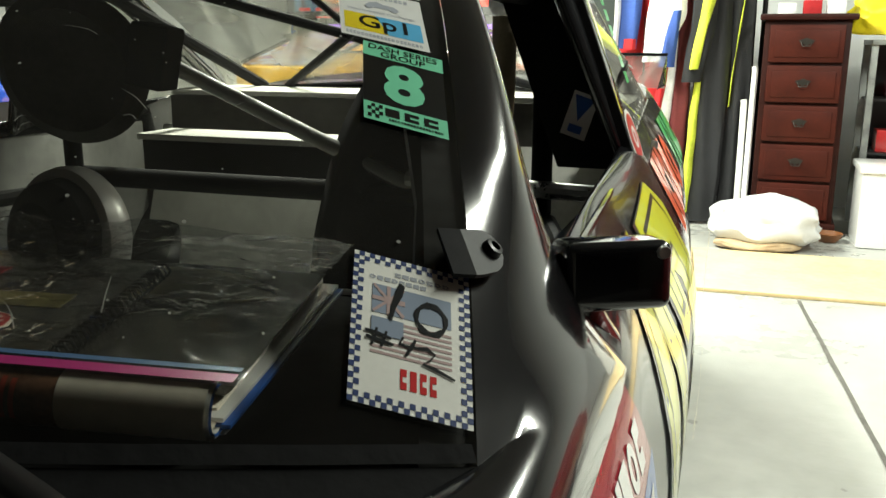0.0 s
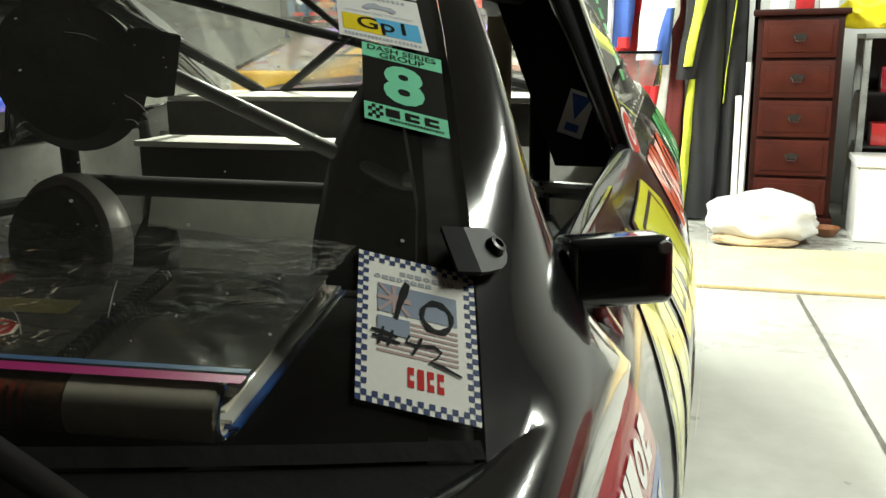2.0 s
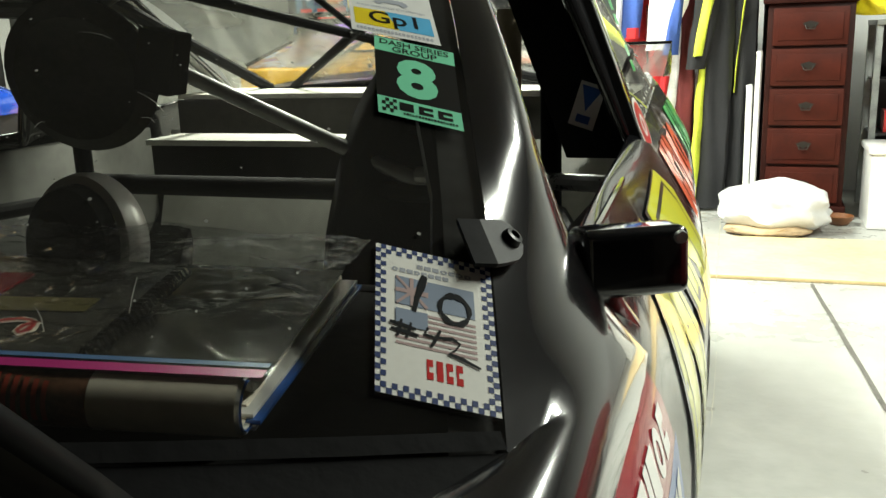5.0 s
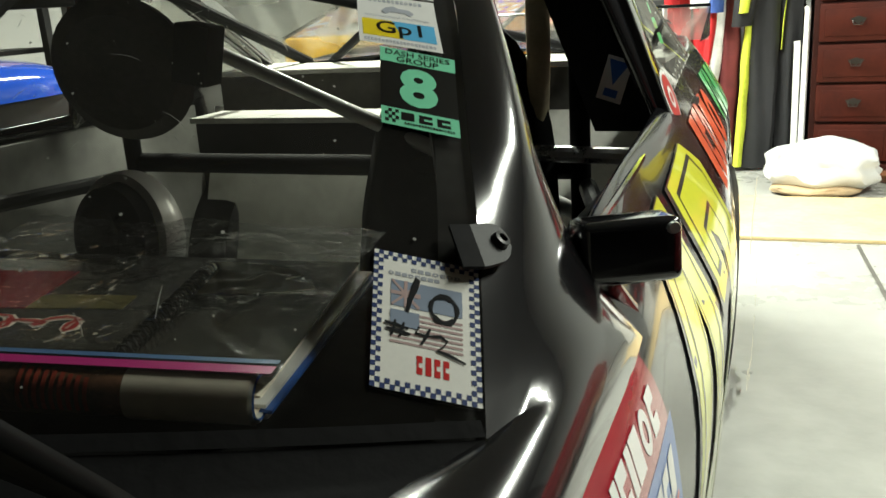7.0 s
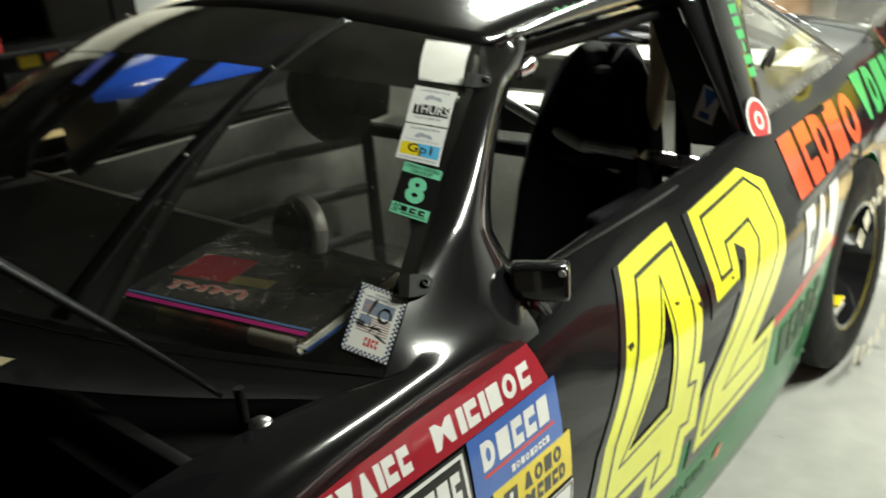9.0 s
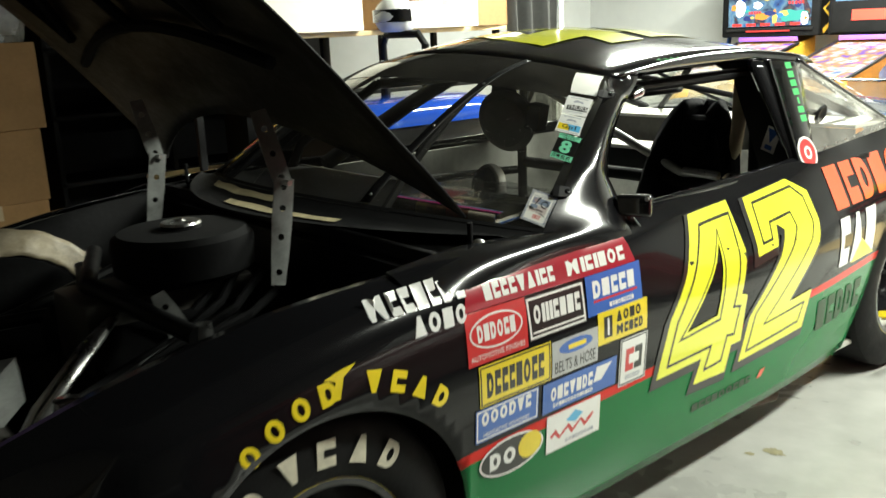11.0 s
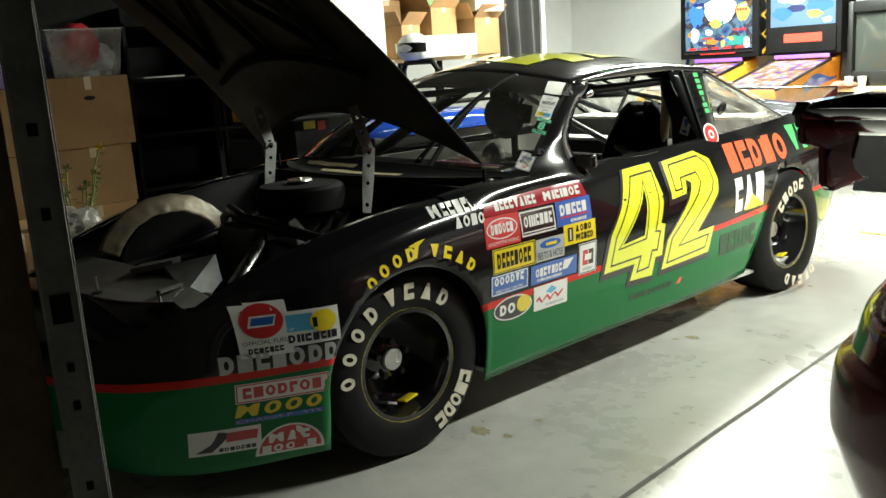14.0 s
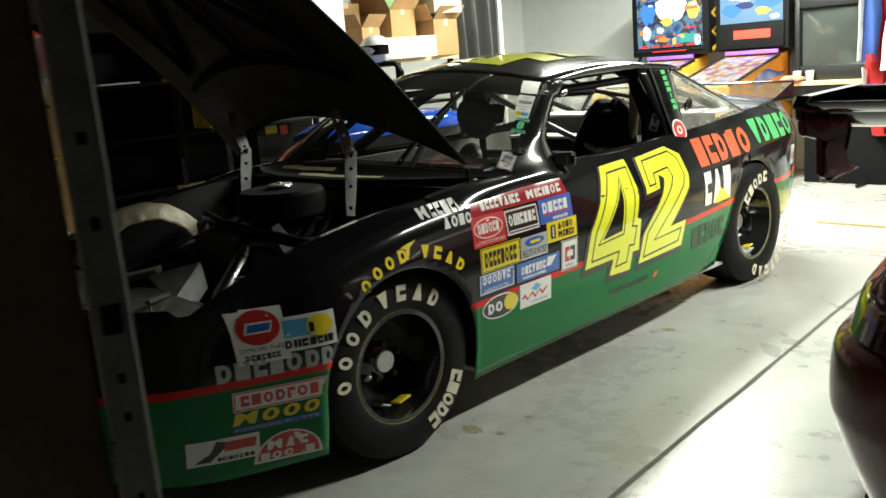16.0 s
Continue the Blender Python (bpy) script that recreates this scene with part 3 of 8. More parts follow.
# wheels
def tyre_profile(w, r, rim):
    h = w / 2
    return [(rim, -h * 0.86), (rim + 0.02, -h * 0.97), (rim + 0.055, -h * 1.02), (r - 0.055, -h * 0.99), (r - 0.018, -h * 0.92), (r - 0.004, -h * 0.80), (r, -h * 0.5),
            (r, h * 0.5), (r - 0.004, h * 0.80), (r - 0.018, h * 0.92), (r - 0.055, h * 0.99), (rim + 0.055, h * 1.02), (rim + 0.02, h * 0.97), (rim, h * 0.86)]


def wheel(x, y, sg):
    R, RIM, W = 0.348, 0.198, 0.27
    hubm = pose(x, y, R, 0, 0, 0 if sg > 0 else 180)
    wh = new("wheel")
    wh.matrix_world = hubm
    wh.parent = race_car
    wh["label"] = "black steel wheel with a slick racing tyre"
    part("tyre", lathe(tyre_profile(W, R, RIM), 72), RUBBER, wh, "worn black slick tyre with cream lettering")
    rim = lathe([(RIM, -W * 0.42), (RIM + 0.012, W * 0.43), (RIM + 0.014, W * 0.46), (RIM - 0.004, W * 0.46), (RIM - 0.012, W * 0.30), (RIM - 0.03, W * 0.02), (0.15, -0.045), (0.11, -0.03), (0.075, 0.005), (0.045, 0.012), (0.0, 0.014)], 60)
    bmesh.ops.remove_doubles(rim, verts=rim.verts, dist=0.0005)
    part("rim", rim, BLACK_GLOSS, wh, "black painted steel rim")
    ring = lathe([(RIM + 0.0142, W * 0.462), (RIM + 0.0142, W * 0.466), (RIM + 0.0122, W * 0.466), (RIM + 0.0122, W * 0.462)], 60)
    part("rim_line", ring, YELLOW2, wh, "thin yellow line round the rim")
    part("hub_cap", moved(lathe([(0.0, 0.012), (0.040, 0.012), (0.045, 0.006), (0.045, -0.03)], 24), Matrix.Translation((0.02, 0, 0))), STEEL, wh, "bare metal hub cap")
    for k in range(5):
        a = k * math.tau / 5 + 0.3
        part("lug_nut", moved(lathe([(0.0, 0.022), (0.012, 0.022), (0.014, 0.0)], 6), Matrix.Translation((0.012, 0.068 * math.cos(a), 0.068 * math.sin(a)))), BLACK_SATIN, wh)
    for ang, hw, m2, nm in ((0.22, 0.030, YELLOW2, "valve_tag"), (-0.38, 0.022, STEEL, "balance_weight")):
        slab = moved(box(W * 0.10, -hw, -0.004, W * 0.32, hw, 0.004, 0.002), Matrix.Rotation(ang, 4, "X") @ Matrix.Translation((0, 0, -(RIM - 0.026))) @ Matrix.Rotation(-0.24, 4, "Y"))
        part(nm, slab, m2, wh, "yellow tag inside the rim" if m2 is YELLOW2 else "bright metal balance weight")
    return wh


for wx, wy in ((0.79, 0.0), (0.738, 2.794)):
    for sg in (1, -1):
        wheel(sg * wx, wy, sg)

# ---- lettering and stickers ----
def text_mesh(words, size=1.0, bold=0.0):
    """A flat bmesh of words in the built-in font, its lower left at the origin."""
    cu = bpy.data.curves.new("lettering_line", "FONT")
    cu.body, cu.size, cu.offset, cu.resolution_u = words, size, bold, 3
    ob = new("lettering_line", cu)
    bpy.context.view_layer.update()
    me = bpy.data.meshes.new_from_object(ob.evaluated_get(bpy.context.evaluated_depsgraph_get()))
    bm = bmesh.new()
    bm.from_mesh(me)
    bpy.data.objects.remove(ob)
    bpy.data.meshes.remove(me)
    return bm


def fit_text(words, w, h, bold=0.0):
    """Words stretched to the size w by h."""
    bm = text_mesh(words, 1.0, bold)
    xs, ys = [v.co.x for v in bm.verts], [v.co.y for v in bm.verts]
    for v in bm.verts:
        v.co = Vector(((v.co.x - min(xs)) / (max(xs) - min(xs)) * w, (v.co.y - min(ys)) / (max(ys) - min(ys)) * h, 0))
    return bm


def poly(points, holes=()):
    bm = bmesh.new()
    edges = []
    for loop in (points, *holes):
        vs = [bm.verts.new((a, b, 0)) for a, b in loop]
        edges += [bm.edges.new((vs[i], vs[(i + 1) % len(vs)])) for i in range(len(vs))]
    bmesh.ops.triangle_fill(bm, edges=edges, use_beauty=True, use_dissolve=False)
    return bm


def oval(cx, cy, rx, ry, n=28):
    return [(cx + rx * math.cos(k * math.tau / n), cy + ry * math.sin(k * math.tau / n)) for k in range(n)]


def quad(x0, y0, x1, y1, slant=0.0):
    return [(x0, y0), (x1, y0), (x1 + slant, y1), (x0 + slant, y1)]


def ribbon(points, width):
    """A brushed stroke through the points."""
    bm = bmesh.new()
    prev = None
    for i, p in enumerate(points):
        a, b = Vector(points[max(i - 1, 0)]), Vector(points[min(i + 1, len(points) - 1)])
        d = (b - a).normalized()
        n = Vector((-d.y, d.x)) * width * 0.5 * (0.85 + 0.3 * math.sin(i * 1.7))
        q = (bm.verts.new((p[0] + n.x, p[1] + n.y, 0)), bm.verts.new((p[0] - n.x, p[1] - n.y, 0)))
        if prev:
            bm.faces.new((prev[0], q[0], q[1], prev[1]))
        prev = q
    return bm


BLOCK_WIDTH = {"i": 0.5, "o": 1.1, "t": 1.1, "v": 1.1, "l": 0.8, "n": 0.9, "w": 1.5}


def block_shape(kind, a, b, y0, y1, sl):
    """One plain shape of the size of a letter: slab, ring, notched slab, rounded slab or wedge."""
    h, cx, cy, rx, ry = y1 - y0, (a + b) / 2, (y0 + y1) / 2, (b - a) / 2, (y1 - y0) / 2

    def pt(x, y):
        return (x + sl * (y - y0) / h, y)
    if kind == "o":
        return poly([pt(*p) for p in oval(cx, cy, rx, ry, 18)], [[pt(*p) for p in oval(cx, cy, rx * 0.40, ry * 0.52, 14)]])
    if kind == "d":
        arc = [(cx + rx * math.sin(k * math.pi / 10), cy + ry * math.cos(k * math.pi / 10)) for k in range(11)]
        return poly([pt(a, y0), pt(a, y1)] + [pt(*p) for p in arc], [[pt(*p) for p in oval(cx, cy, rx * 0.36, ry * 0.50, 12)]])
    if kind == "n":
        g = (b - a) * 0.36
        return poly([pt(a, y0), pt(b, y0), pt(b, y0 + h * 0.36), pt(a + g, y0 + h * 0.36), pt(a + g, y0 + h * 0.64), pt(b, y0 + h * 0.64), pt(b, y1), pt(a, y1)])
    if kind == "t":
        return poly([pt(a, y0), pt(b, y0), pt(cx + rx * 0.28, y1), pt(cx - rx * 0.28, y1)])
    if kind == "v":
        return poly([pt(a, y1), pt(cx - rx * 0.28, y0), pt(cx + rx * 0.28, y0), pt(b, y1)])
    if kind == "w":
        return poly([pt(a, y0), pt(a + rx * 0.5, y0), pt(cx, cy), pt(b - rx * 0.5, y0), pt(b, y0), pt(b, y1), pt(b - rx * 0.5, y1), pt(cx, cy + ry * 0.5), pt(a + rx * 0.5, y1), pt(a, y1)])
    if kind == "l":
        return poly([pt(a, y0), pt(b, y0), pt(b, y0 + h * 0.30), pt(a + rx * 0.9, y0 + h * 0.42), pt(a + rx * 0.9, y1), pt(a, y1)])
    return poly([pt(a, y0), pt(b, y0), pt(b, y1), pt(a, y1)])


def block_list(x0, y0, x1, y1, n, seed=1, gap=0.2, slant=0.0):
    """A row of plain blocks of the size of lettering, each a drawing of its own; n: how many, or their shapes."""
    rnd = random.Random(seed)
    kinds = n if isinstance(n, str) else [rnd.choice("odnnbb") for _ in range(n)]
    ws = [BLOCK_WIDTH.get(k, 1.0) * rnd.uniform(0.95, 1.05) for k in kinds]
    k, x, out = (x1 - x0) / sum(ws), x0, []
    for kind, w in zip(kinds, ws):
        out.append(block_shape(kind, x, x + w * k * (1 - gap), y0, y1, slant * (y1 - y0)))
        x += w * k
    return out


def blocks(x0, y0, x1, y1, n, seed=1, gap=0.2, rings=True, slant=0.0):
    bm = bmesh.new()
    for b in block_list(x0, y0, x1, y1, n, seed, gap, slant):
        join(bm, b)
    return bm


def on_side(bm, off):
    """Lay a flat (y, z) drawing on the car's left flank."""
    for lo, hi, step, no in ((0.1, 1.0, 0.03, (0, 1, 0)), (-1.0, 3.7, 0.07, (1, 0, 0))):
        c = [v.co.dot(Vector(no)) for v in bm.verts]
        k = math.floor(min(c) / step) + 1
        while k * step < max(c):
            bmesh.ops.bisect_plane(bm, geom=bm.verts[:] + bm.edges[:] + bm.faces[:], plane_co=Vector(no) * k * step, plane_no=no)
            k += 1
    for v in bm.verts:
        y, z = v.co.x, v.co.y
        zt = top_z(y)
        if z > zt:
            v.co = (side_x(y, zt) - (z - zt) * 1.2 + off, y, zt + 0.25 * (z - zt) + off * 0.7 + 0.012)
        else:
            tilt = max(0.0, (z - zt + 0.09) / 0.09)
            v.co = (side_x(y, z) + off * (1 - 0.5 * tilt), y, z + off * tilt)
    return bm


def decal(name, bm, material, parent=None, layer=0, label=""):
    return part(name, on_side(bm, 0.0025 + 0.0004 * layer), material, parent or race_car, label)


# race number, with its thin inner line and dark outline
FOUR = [(1.294, 0.889), (1.534, 0.891), (1.522, 0.751), (1.480, 0.625), (1.514, 0.616), (1.499, 0.469), (1.447, 0.469), (1.425, 0.387), (1.260, 0.394), (1.290, 0.468), (1.074, 0.465), (1.121, 0.630), (1.209, 0.748)]
FOUR_LINE = [(1.334, 0.855), (1.516, 0.858), (1.484, 0.743), (1.440, 0.594), (1.477, 0.588), (1.457, 0.502), (1.419, 0.507), (1.396, 0.432), (1.309, 0.427), (1.336, 0.496), (1.122, 0.491), (1.155, 0.614), (1.236, 0.727)]
FOUR_HOLE = [(1.401, 0.794), (1.356, 0.588), (1.207, 0.573)]
TWO = [(1.625, 0.884), (1.910, 0.902), (2.007, 0.854), (1.997, 0.764), (1.972, 0.694), (1.785, 0.527), (1.939, 0.534), (1.896, 0.408), (1.498, 0.398), (1.540, 0.533), (1.563, 0.556), (1.712, 0.695), (1.770, 0.769), (1.737, 0.791), (1.701, 0.729), (1.581, 0.718)]
TWO_LINE = [(1.661, 0.864), (1.915, 0.879), (1.964, 0.841), (1.956, 0.764), (1.922, 0.713), (1.632, 0.488), (1.890, 0.500), (1.860, 0.439), (1.538, 0.423), (1.576, 0.537), (1.792, 0.711), (1.847, 0.768), (1.844, 0.810), (1.705, 0.801), (1.682, 0.754), (1.625, 0.751)]


def grown(pts, d):
    """The outline pushed outward by d."""
    n, out = len(pts), []
    area = sum(pts[i][0] * pts[(i + 1) % n][1] - pts[(i + 1) % n][0] * pts[i][1] for i in range(n))
    s = 1 if area > 0 else -1
    for i in range(n):
        p, a, b = Vector(pts[i]), Vector(pts[i - 1]), Vector(pts[(i + 1) % n])
        e, f2 = (p - a).normalized(), (b - p).normalized()
        m = Vector((e.y + f2.y, -e.x - f2.x)) * s
        m = m.normalized() / max(0.5, abs(m.length / 2))
        out.append((p.x + m.x * d, p.y + m.y * d))
    return out


def outline(pts, w):
    """A thin closed line of width w."""
    bm, a, b = bmesh.new(), grown(pts, w / 2), grown(pts, -w / 2)
    va, vb = [bm.verts.new((*p, 0)) for p in a], [bm.verts.new((*p, 0)) for p in b]
    for i in range(len(pts)):
        j = (i + 1) % len(pts)
        bm.faces.new((va[i], va[j], vb[j], vb[i]))
    return bm


for nm, out, line, hole in (("number_four", FOUR, FOUR_LINE, FOUR_HOLE), ("number_two", TWO, TWO_LINE, None)):
    num = decal(nm, poly(out, [hole] if hole else []), YELLOW, None, 1, "fluorescent yellow race number")
    decal("outline", poly([(p[0] - 0.012, p[1] - 0.012) for p in grown(out, 0.014)], [hole] if hole else []), INK, num, 0, "black number outline")
    decal("inner_line", outline(line, 0.008), INK, num, 2, "thin black inner line")
    if hole:
        decal("inner_line", outline(grown(hole, 0.018), 0.008), INK, num, 2)


# contingency stickers along the front wing and door
def sticker(y0, z0, y1, z1, base, label, slant=0.0, border=None, bw=0.006):
    s = decal("sponsor_sticker", poly(quad(y0, z0, y1, z1, slant)), base, None, 0, label)
    if border:
        decal("border", outline(quad(y0 + bw * 1.2, z0 + bw * 1.2, y1 - bw * 1.2, z1 - bw * 1.2, slant), bw), border, s, 1)
    return s


def letters(s, y0, z0, y1, z1, n, m, seed=1, layer=1, name="lettering_bar", slant=0.0):
    for b in block_list(y0, z0, y1, z1, n, seed, 0.2, slant):
        decal(name, b, m, s, layer)


def lettering(y0, z0, y1, z1, n, m, seed, label, slant=0.0):
    """Large lettering straight on the paint, one block a part."""
    root = new("sponsor_lettering")
    root.parent = race_car
    root["label"] = label
    letters(root, y0, z0, y1, z1, n, m, seed, 0, "letter_block", slant)
    return root


red_strip = decal("sponsor_strip", poly([(0.383, 0.829), (0.980, 0.829), (0.952, 0.905), (0.408, 0.888)]), DEEP_RED, None, 0, "long deep red sponsor strip under the windshield pillar")
letters(red_strip, 0.45, 0.842, 0.68, 0.876, "bnnnvtinn", WHITE, 3)
letters(red_strip, 0.72, 0.842, 0.945, 0.876, "winibon", WHITE, 4)
w_auto = lettering(0.150, 0.862, 0.405, 0.900, "wnnbndn", WHITE, 5, "white block lettering on the black wing", 0.1)
letters(w_auto, 0.240, 0.812, 0.395, 0.852, "tobo", WHITE, 6, 0, "letter_block", 0.1)
s = sticker(0.374, 0.708, 0.563, 0.827, RED, "red sticker with a white-edged oval", 0.004)
decal("oval", poly(oval(0.468, 0.776, 0.083, 0.040)), WHITE, s, 1)
decal("oval", poly(oval(0.468, 0.776, 0.078, 0.035)), RED, s, 2)
letters(s, 0.408, 0.757, 0.530, 0.796, "dbdonb", WHITE, 7, 3)
decal("lettering_line", moved(fit_text("AUTOMOTIVE FINISHES", 0.17, 0.013), Matrix.Translation((0.383, 0.717, 0))), WHITE, s, 1)
s = sticker(0.568, 0.717, 0.772, 0.824, INK, "black sticker with a white border", -0.004, WHITE)
letters(s, 0.588, 0.755, 0.755, 0.800, "oiiinbbn", WHITE, 8)
decal("bar", poly(quad(0.582, 0.733, 0.765, 0.738)), WHITE, s, 1)
s = sticker(0.776, 0.725, 0.995, 0.828, BLUE, "blue sponsor sticker with white lettering")
letters(s, 0.80, 0.768, 0.972, 0.812, "dbnnb", WHITE, 9)
decal("bar", poly(quad(0.80, 0.757, 0.975, 0.763)), RED, s, 1)
decal("bar", blocks(0.86, 0.735, 0.96, 0.747, 9, 19), WHITE, s, 1)
s = sticker(0.812, 0.640, 1.014, 0.727, YELLOW2, "yellow sticker with black lettering")
letters(s, 0.885, 0.688, 0.990, 0.716, "tobo", INK, 10)
letters(s, 0.885, 0.652, 0.998, 0.680, "wnbnd", INK, 11)
decal("gauge", poly(quad(0.835, 0.655, 0.868, 0.712)), INK, s, 1)
decal("bar", poly(quad(0.848, 0.662, 0.856, 0.706)), WHITE, s, 2)
s = sticker(0.403, 0.603, 0.638, 0.702, YELLOW2, "yellow sponsor sticker with bold black lettering", 0, INK, 0.004)
letters(s, 0.425, 0.622, 0.618, 0.682, "dnnnbonn", INK, 12)
s = sticker(0.642, 0.604, 0.811, 0.696, SILVER, "silver sticker with a blue oval")
decal("oval", poly(oval(0.728, 0.671, 0.062, 0.018)), BLUE, s, 1)
decal("bar", poly(quad(0.70, 0.664, 0.765, 0.676)), YELLOW2, s, 2)
decal("lettering_line", moved(fit_text("BELTS & HOSE", 0.15, 0.030), Matrix.Translation((0.652, 0.612, 0))), INK, s, 1)
s = sticker(0.390, 0.517, 0.596, 0.599, BLUE, "blue sponsor sticker with a white border", 0, WHITE, 0.004)
letters(s, 0.408, 0.556, 0.575, 0.590, "ooodvn", WHITE, 13)
decal("lettering_line", moved(fit_text("HEADACHE POWDERS", 0.15, 0.012), Matrix.Translation((0.415, 0.526, 0))), WHITE, s, 1)
s = sticker(0.612, 0.515, 0.890, 0.595, BLUE, "blue sponsor sticker with white lettering")
letters(s, 0.640, 0.542, 0.800, 0.578, "obnvbdn", WHITE, 14)
decal("bar", poly([(0.80, 0.545), (0.83, 0.545), (0.87, 0.585), (0.81, 0.585)]), WHITE, s, 1)
decal("bar", blocks(0.65, 0.523, 0.80, 0.534, 14, 15), WHITE, s, 1)
s = sticker(0.903, 0.497, 1.018, 0.632, WHITE, "white sticker with red and black squares", 0, INK, 0.004)
decal("square", poly(quad(0.928, 0.535, 0.962, 0.600)), RED, s, 1)
decal("square", poly(quad(0.966, 0.535, 0.998, 0.600)), INK, s, 1)
decal("square", poly(quad(0.942, 0.555, 0.984, 0.582)), WHITE, s, 2)
decal("bar", blocks(0.93, 0.512, 0.995, 0.524, 6, 16), GREY_INK, s, 1)
s = decal("sponsor_sticker", poly(oval(0.510, 0.451, 0.108, 0.049)), WHITE, None, 1, "black oval sticker with a yellow disc")
decal("oval", poly(oval(0.510, 0.451, 0.102, 0.043)), INK, s, 2)
decal("disc", poly(oval(0.570, 0.455, 0.040, 0.034)), YELLOW2, s, 3)
letters(s, 0.435, 0.430, 0.530, 0.472, "do", WHITE, 17, 4)
s = sticker(0.630, 0.401, 0.832, 0.503, WHITE, "white sticker with a red brush script")
decal("script", ribbon([(0.645 + 0.016 * i, 0.442 + 0.012 * math.sin(i * 2.1) + 0.001 * i) for i in range(11)], 0.012), RED, s, 1)
decal("diamond", poly([(0.70, 0.472), (0.735, 0.458), (0.765, 0.475), (0.735, 0.492)]), SKY, s, 1)
decal("bar", blocks(0.70, 0.412, 0.81, 0.421, 9, 18), GREY_INK, s, 1)

# nose stickers
s = sticker(-0.618, 0.525, -0.463, 0.700, WHITE, "white fuel sticker with a red disc", -0.008)
decal("disc", poly(oval(-0.545, 0.640, 0.062, 0.056)), RED, s, 1)
decal("bar", poly([(-0.588, 0.622), (-0.512, 0.622), (-0.502, 0.658), (-0.578, 0.658)]), WHITE, s, 2)
decal("bar", poly([(-0.580, 0.628), (-0.516, 0.628), (-0.508, 0.652), (-0.572, 0.652)]), BLUE, s, 3)
decal("lettering_line", moved(fit_text("OFFICIAL FUEL", 0.13, 0.013), Matrix.Translation((-0.608, 0.566, 0))), INK, s, 1)
decal("bar", blocks(-0.595, 0.537, -0.490, 0.555, 7, 21), INK, s, 1)
s = sticker(-0.488, 0.545, -0.316, 0.660, WHITE, "white, blue and yellow sticker")
decal("square", poly(quad(-0.478, 0.592, -0.400, 0.648)), SKY, s, 1)
decal("disc", poly(oval(-0.368, 0.618, 0.042, 0.036)), YELLOW2, s, 2)
decal("square", poly(quad(-0.402, 0.600, -0.388, 0.632)), INK, s, 3)
letters(s, -0.478, 0.556, -0.324, 0.582, "diinbnib", INK, 22)
lettering(-0.682, 0.480, -0.322, 0.540, "dbnbodd", SILVER, 23, "silver block lettering on the black nose")
s = sticker(-0.644, 0.372, -0.363, 0.440, WHITE, "white sticker with red lettering", 0, RED, 0.004)
letters(s, -0.622, 0.388, -0.385, 0.425, "nbodnob", RED, 24)
s = lettering(-0.650, 0.325, -0.385, 0.368, "wooo", YELLOW2, 25, "yellow block lettering over a blue line", 0.25)
decal("bar", poly(quad(-0.650, 0.302, -0.385, 0.318)), BLUE, s, 0)
decal("lettering_line", moved(fit_text("CHASSIS PARTS", 0.25, 0.010), Matrix.Translation((-0.645, 0.305, 0))), SILVER, s, 1)
s = sticker(-0.783, 0.205, -0.577, 0.292, WHITE, "white and red sticker with a dark swoosh")
decal("swoosh", poly([(-0.765, 0.215), (-0.72, 0.215), (-0.66, 0.275), (-0.70, 0.285), (-0.72, 0.245)]), INK, s, 1)
decal("bar", poly(quad(-0.68, 0.245, -0.59, 0.278, 0.005)), RED, s, 1)
letters(s, -0.70, 0.212, -0.59, 0.226, 7, INK, 26)
half = [(-0.490 + 0.105 * math.cos(k * math.pi / 14), 0.172 + 0.105 * math.sin(k * math.pi / 14)) for k in range(15)]
s = decal("sponsor_sticker", poly(half), WHITE, None, 0, "half-round white sticker with red panels")
decal("half_disc", poly([(-0.490 + (p[0] + 0.490) * 0.90, 0.180 + (p[1] - 0.172) * 0.86) for p in half]), RED, s, 1)
letters(s, -0.555, 0.215, -0.425, 0.250, "wtn", WHITE, 27, 2)
letters(s, -0.575, 0.181, -0.405, 0.207, "boolb", WHITE, 28, 2)

# wing lettering over the front arch
arc = new("tyre_maker_lettering")
arc.parent = race_car
arc["label"] = "arched yellow lettering over the front wheel"
for i in range(8):
    a = radians(124 - i * 9.6 - (7 if i > 3 else 0))
    b2 = block_list(-0.020, -0.023, 0.020, 0.023, "ooodvntd"[i], 40 + i, 0.04)[0]
    decal("letter_block", moved(b2, Matrix.Translation((0.045 + 0.40 * math.cos(a) * 0.95, 0.365 + 0.40 * math.sin(a), 0)) @ Matrix.Rotation(a - math.pi / 2, 4, "Z")), YELLOW2, arc, 0)
decal("winged_mark", poly([(0.02, 0.745), (0.035, 0.745), (0.05, 0.785), (0.085, 0.805), (0.045, 0.800), (0.005, 0.790), (0.03, 0.782)]), YELLOW2, arc, 0)

# quarter panel
lettering(2.150, 0.764, 2.83, 0.902, "bndbo", ORANGE_RED, 31, "large orange-red lettering on the quarter panel", 0.25)
lettering(2.88, 0.795, 3.46, 0.930, "vdbno", GREEN, 33, "large bright green lettering towards the tail", 0.2)
s = lettering(2.150, 0.560, 2.505, 0.735, "ntb", WHITE, 36, "white block lettering over a yellow triangle")
decal("triangle", poly([(2.348, 0.631), (2.490, 0.551), (2.262, 0.553)]), YELLOW2, s, 1)
lettering(2.01, 0.36, 2.42, 0.47, "bnddn", FADED, 37, "faded dark lettering on the green sill")
lettering(1.27, 0.300, 1.60, 0.325, 9, FADED, 38, "small faded lettering low on the green sill")
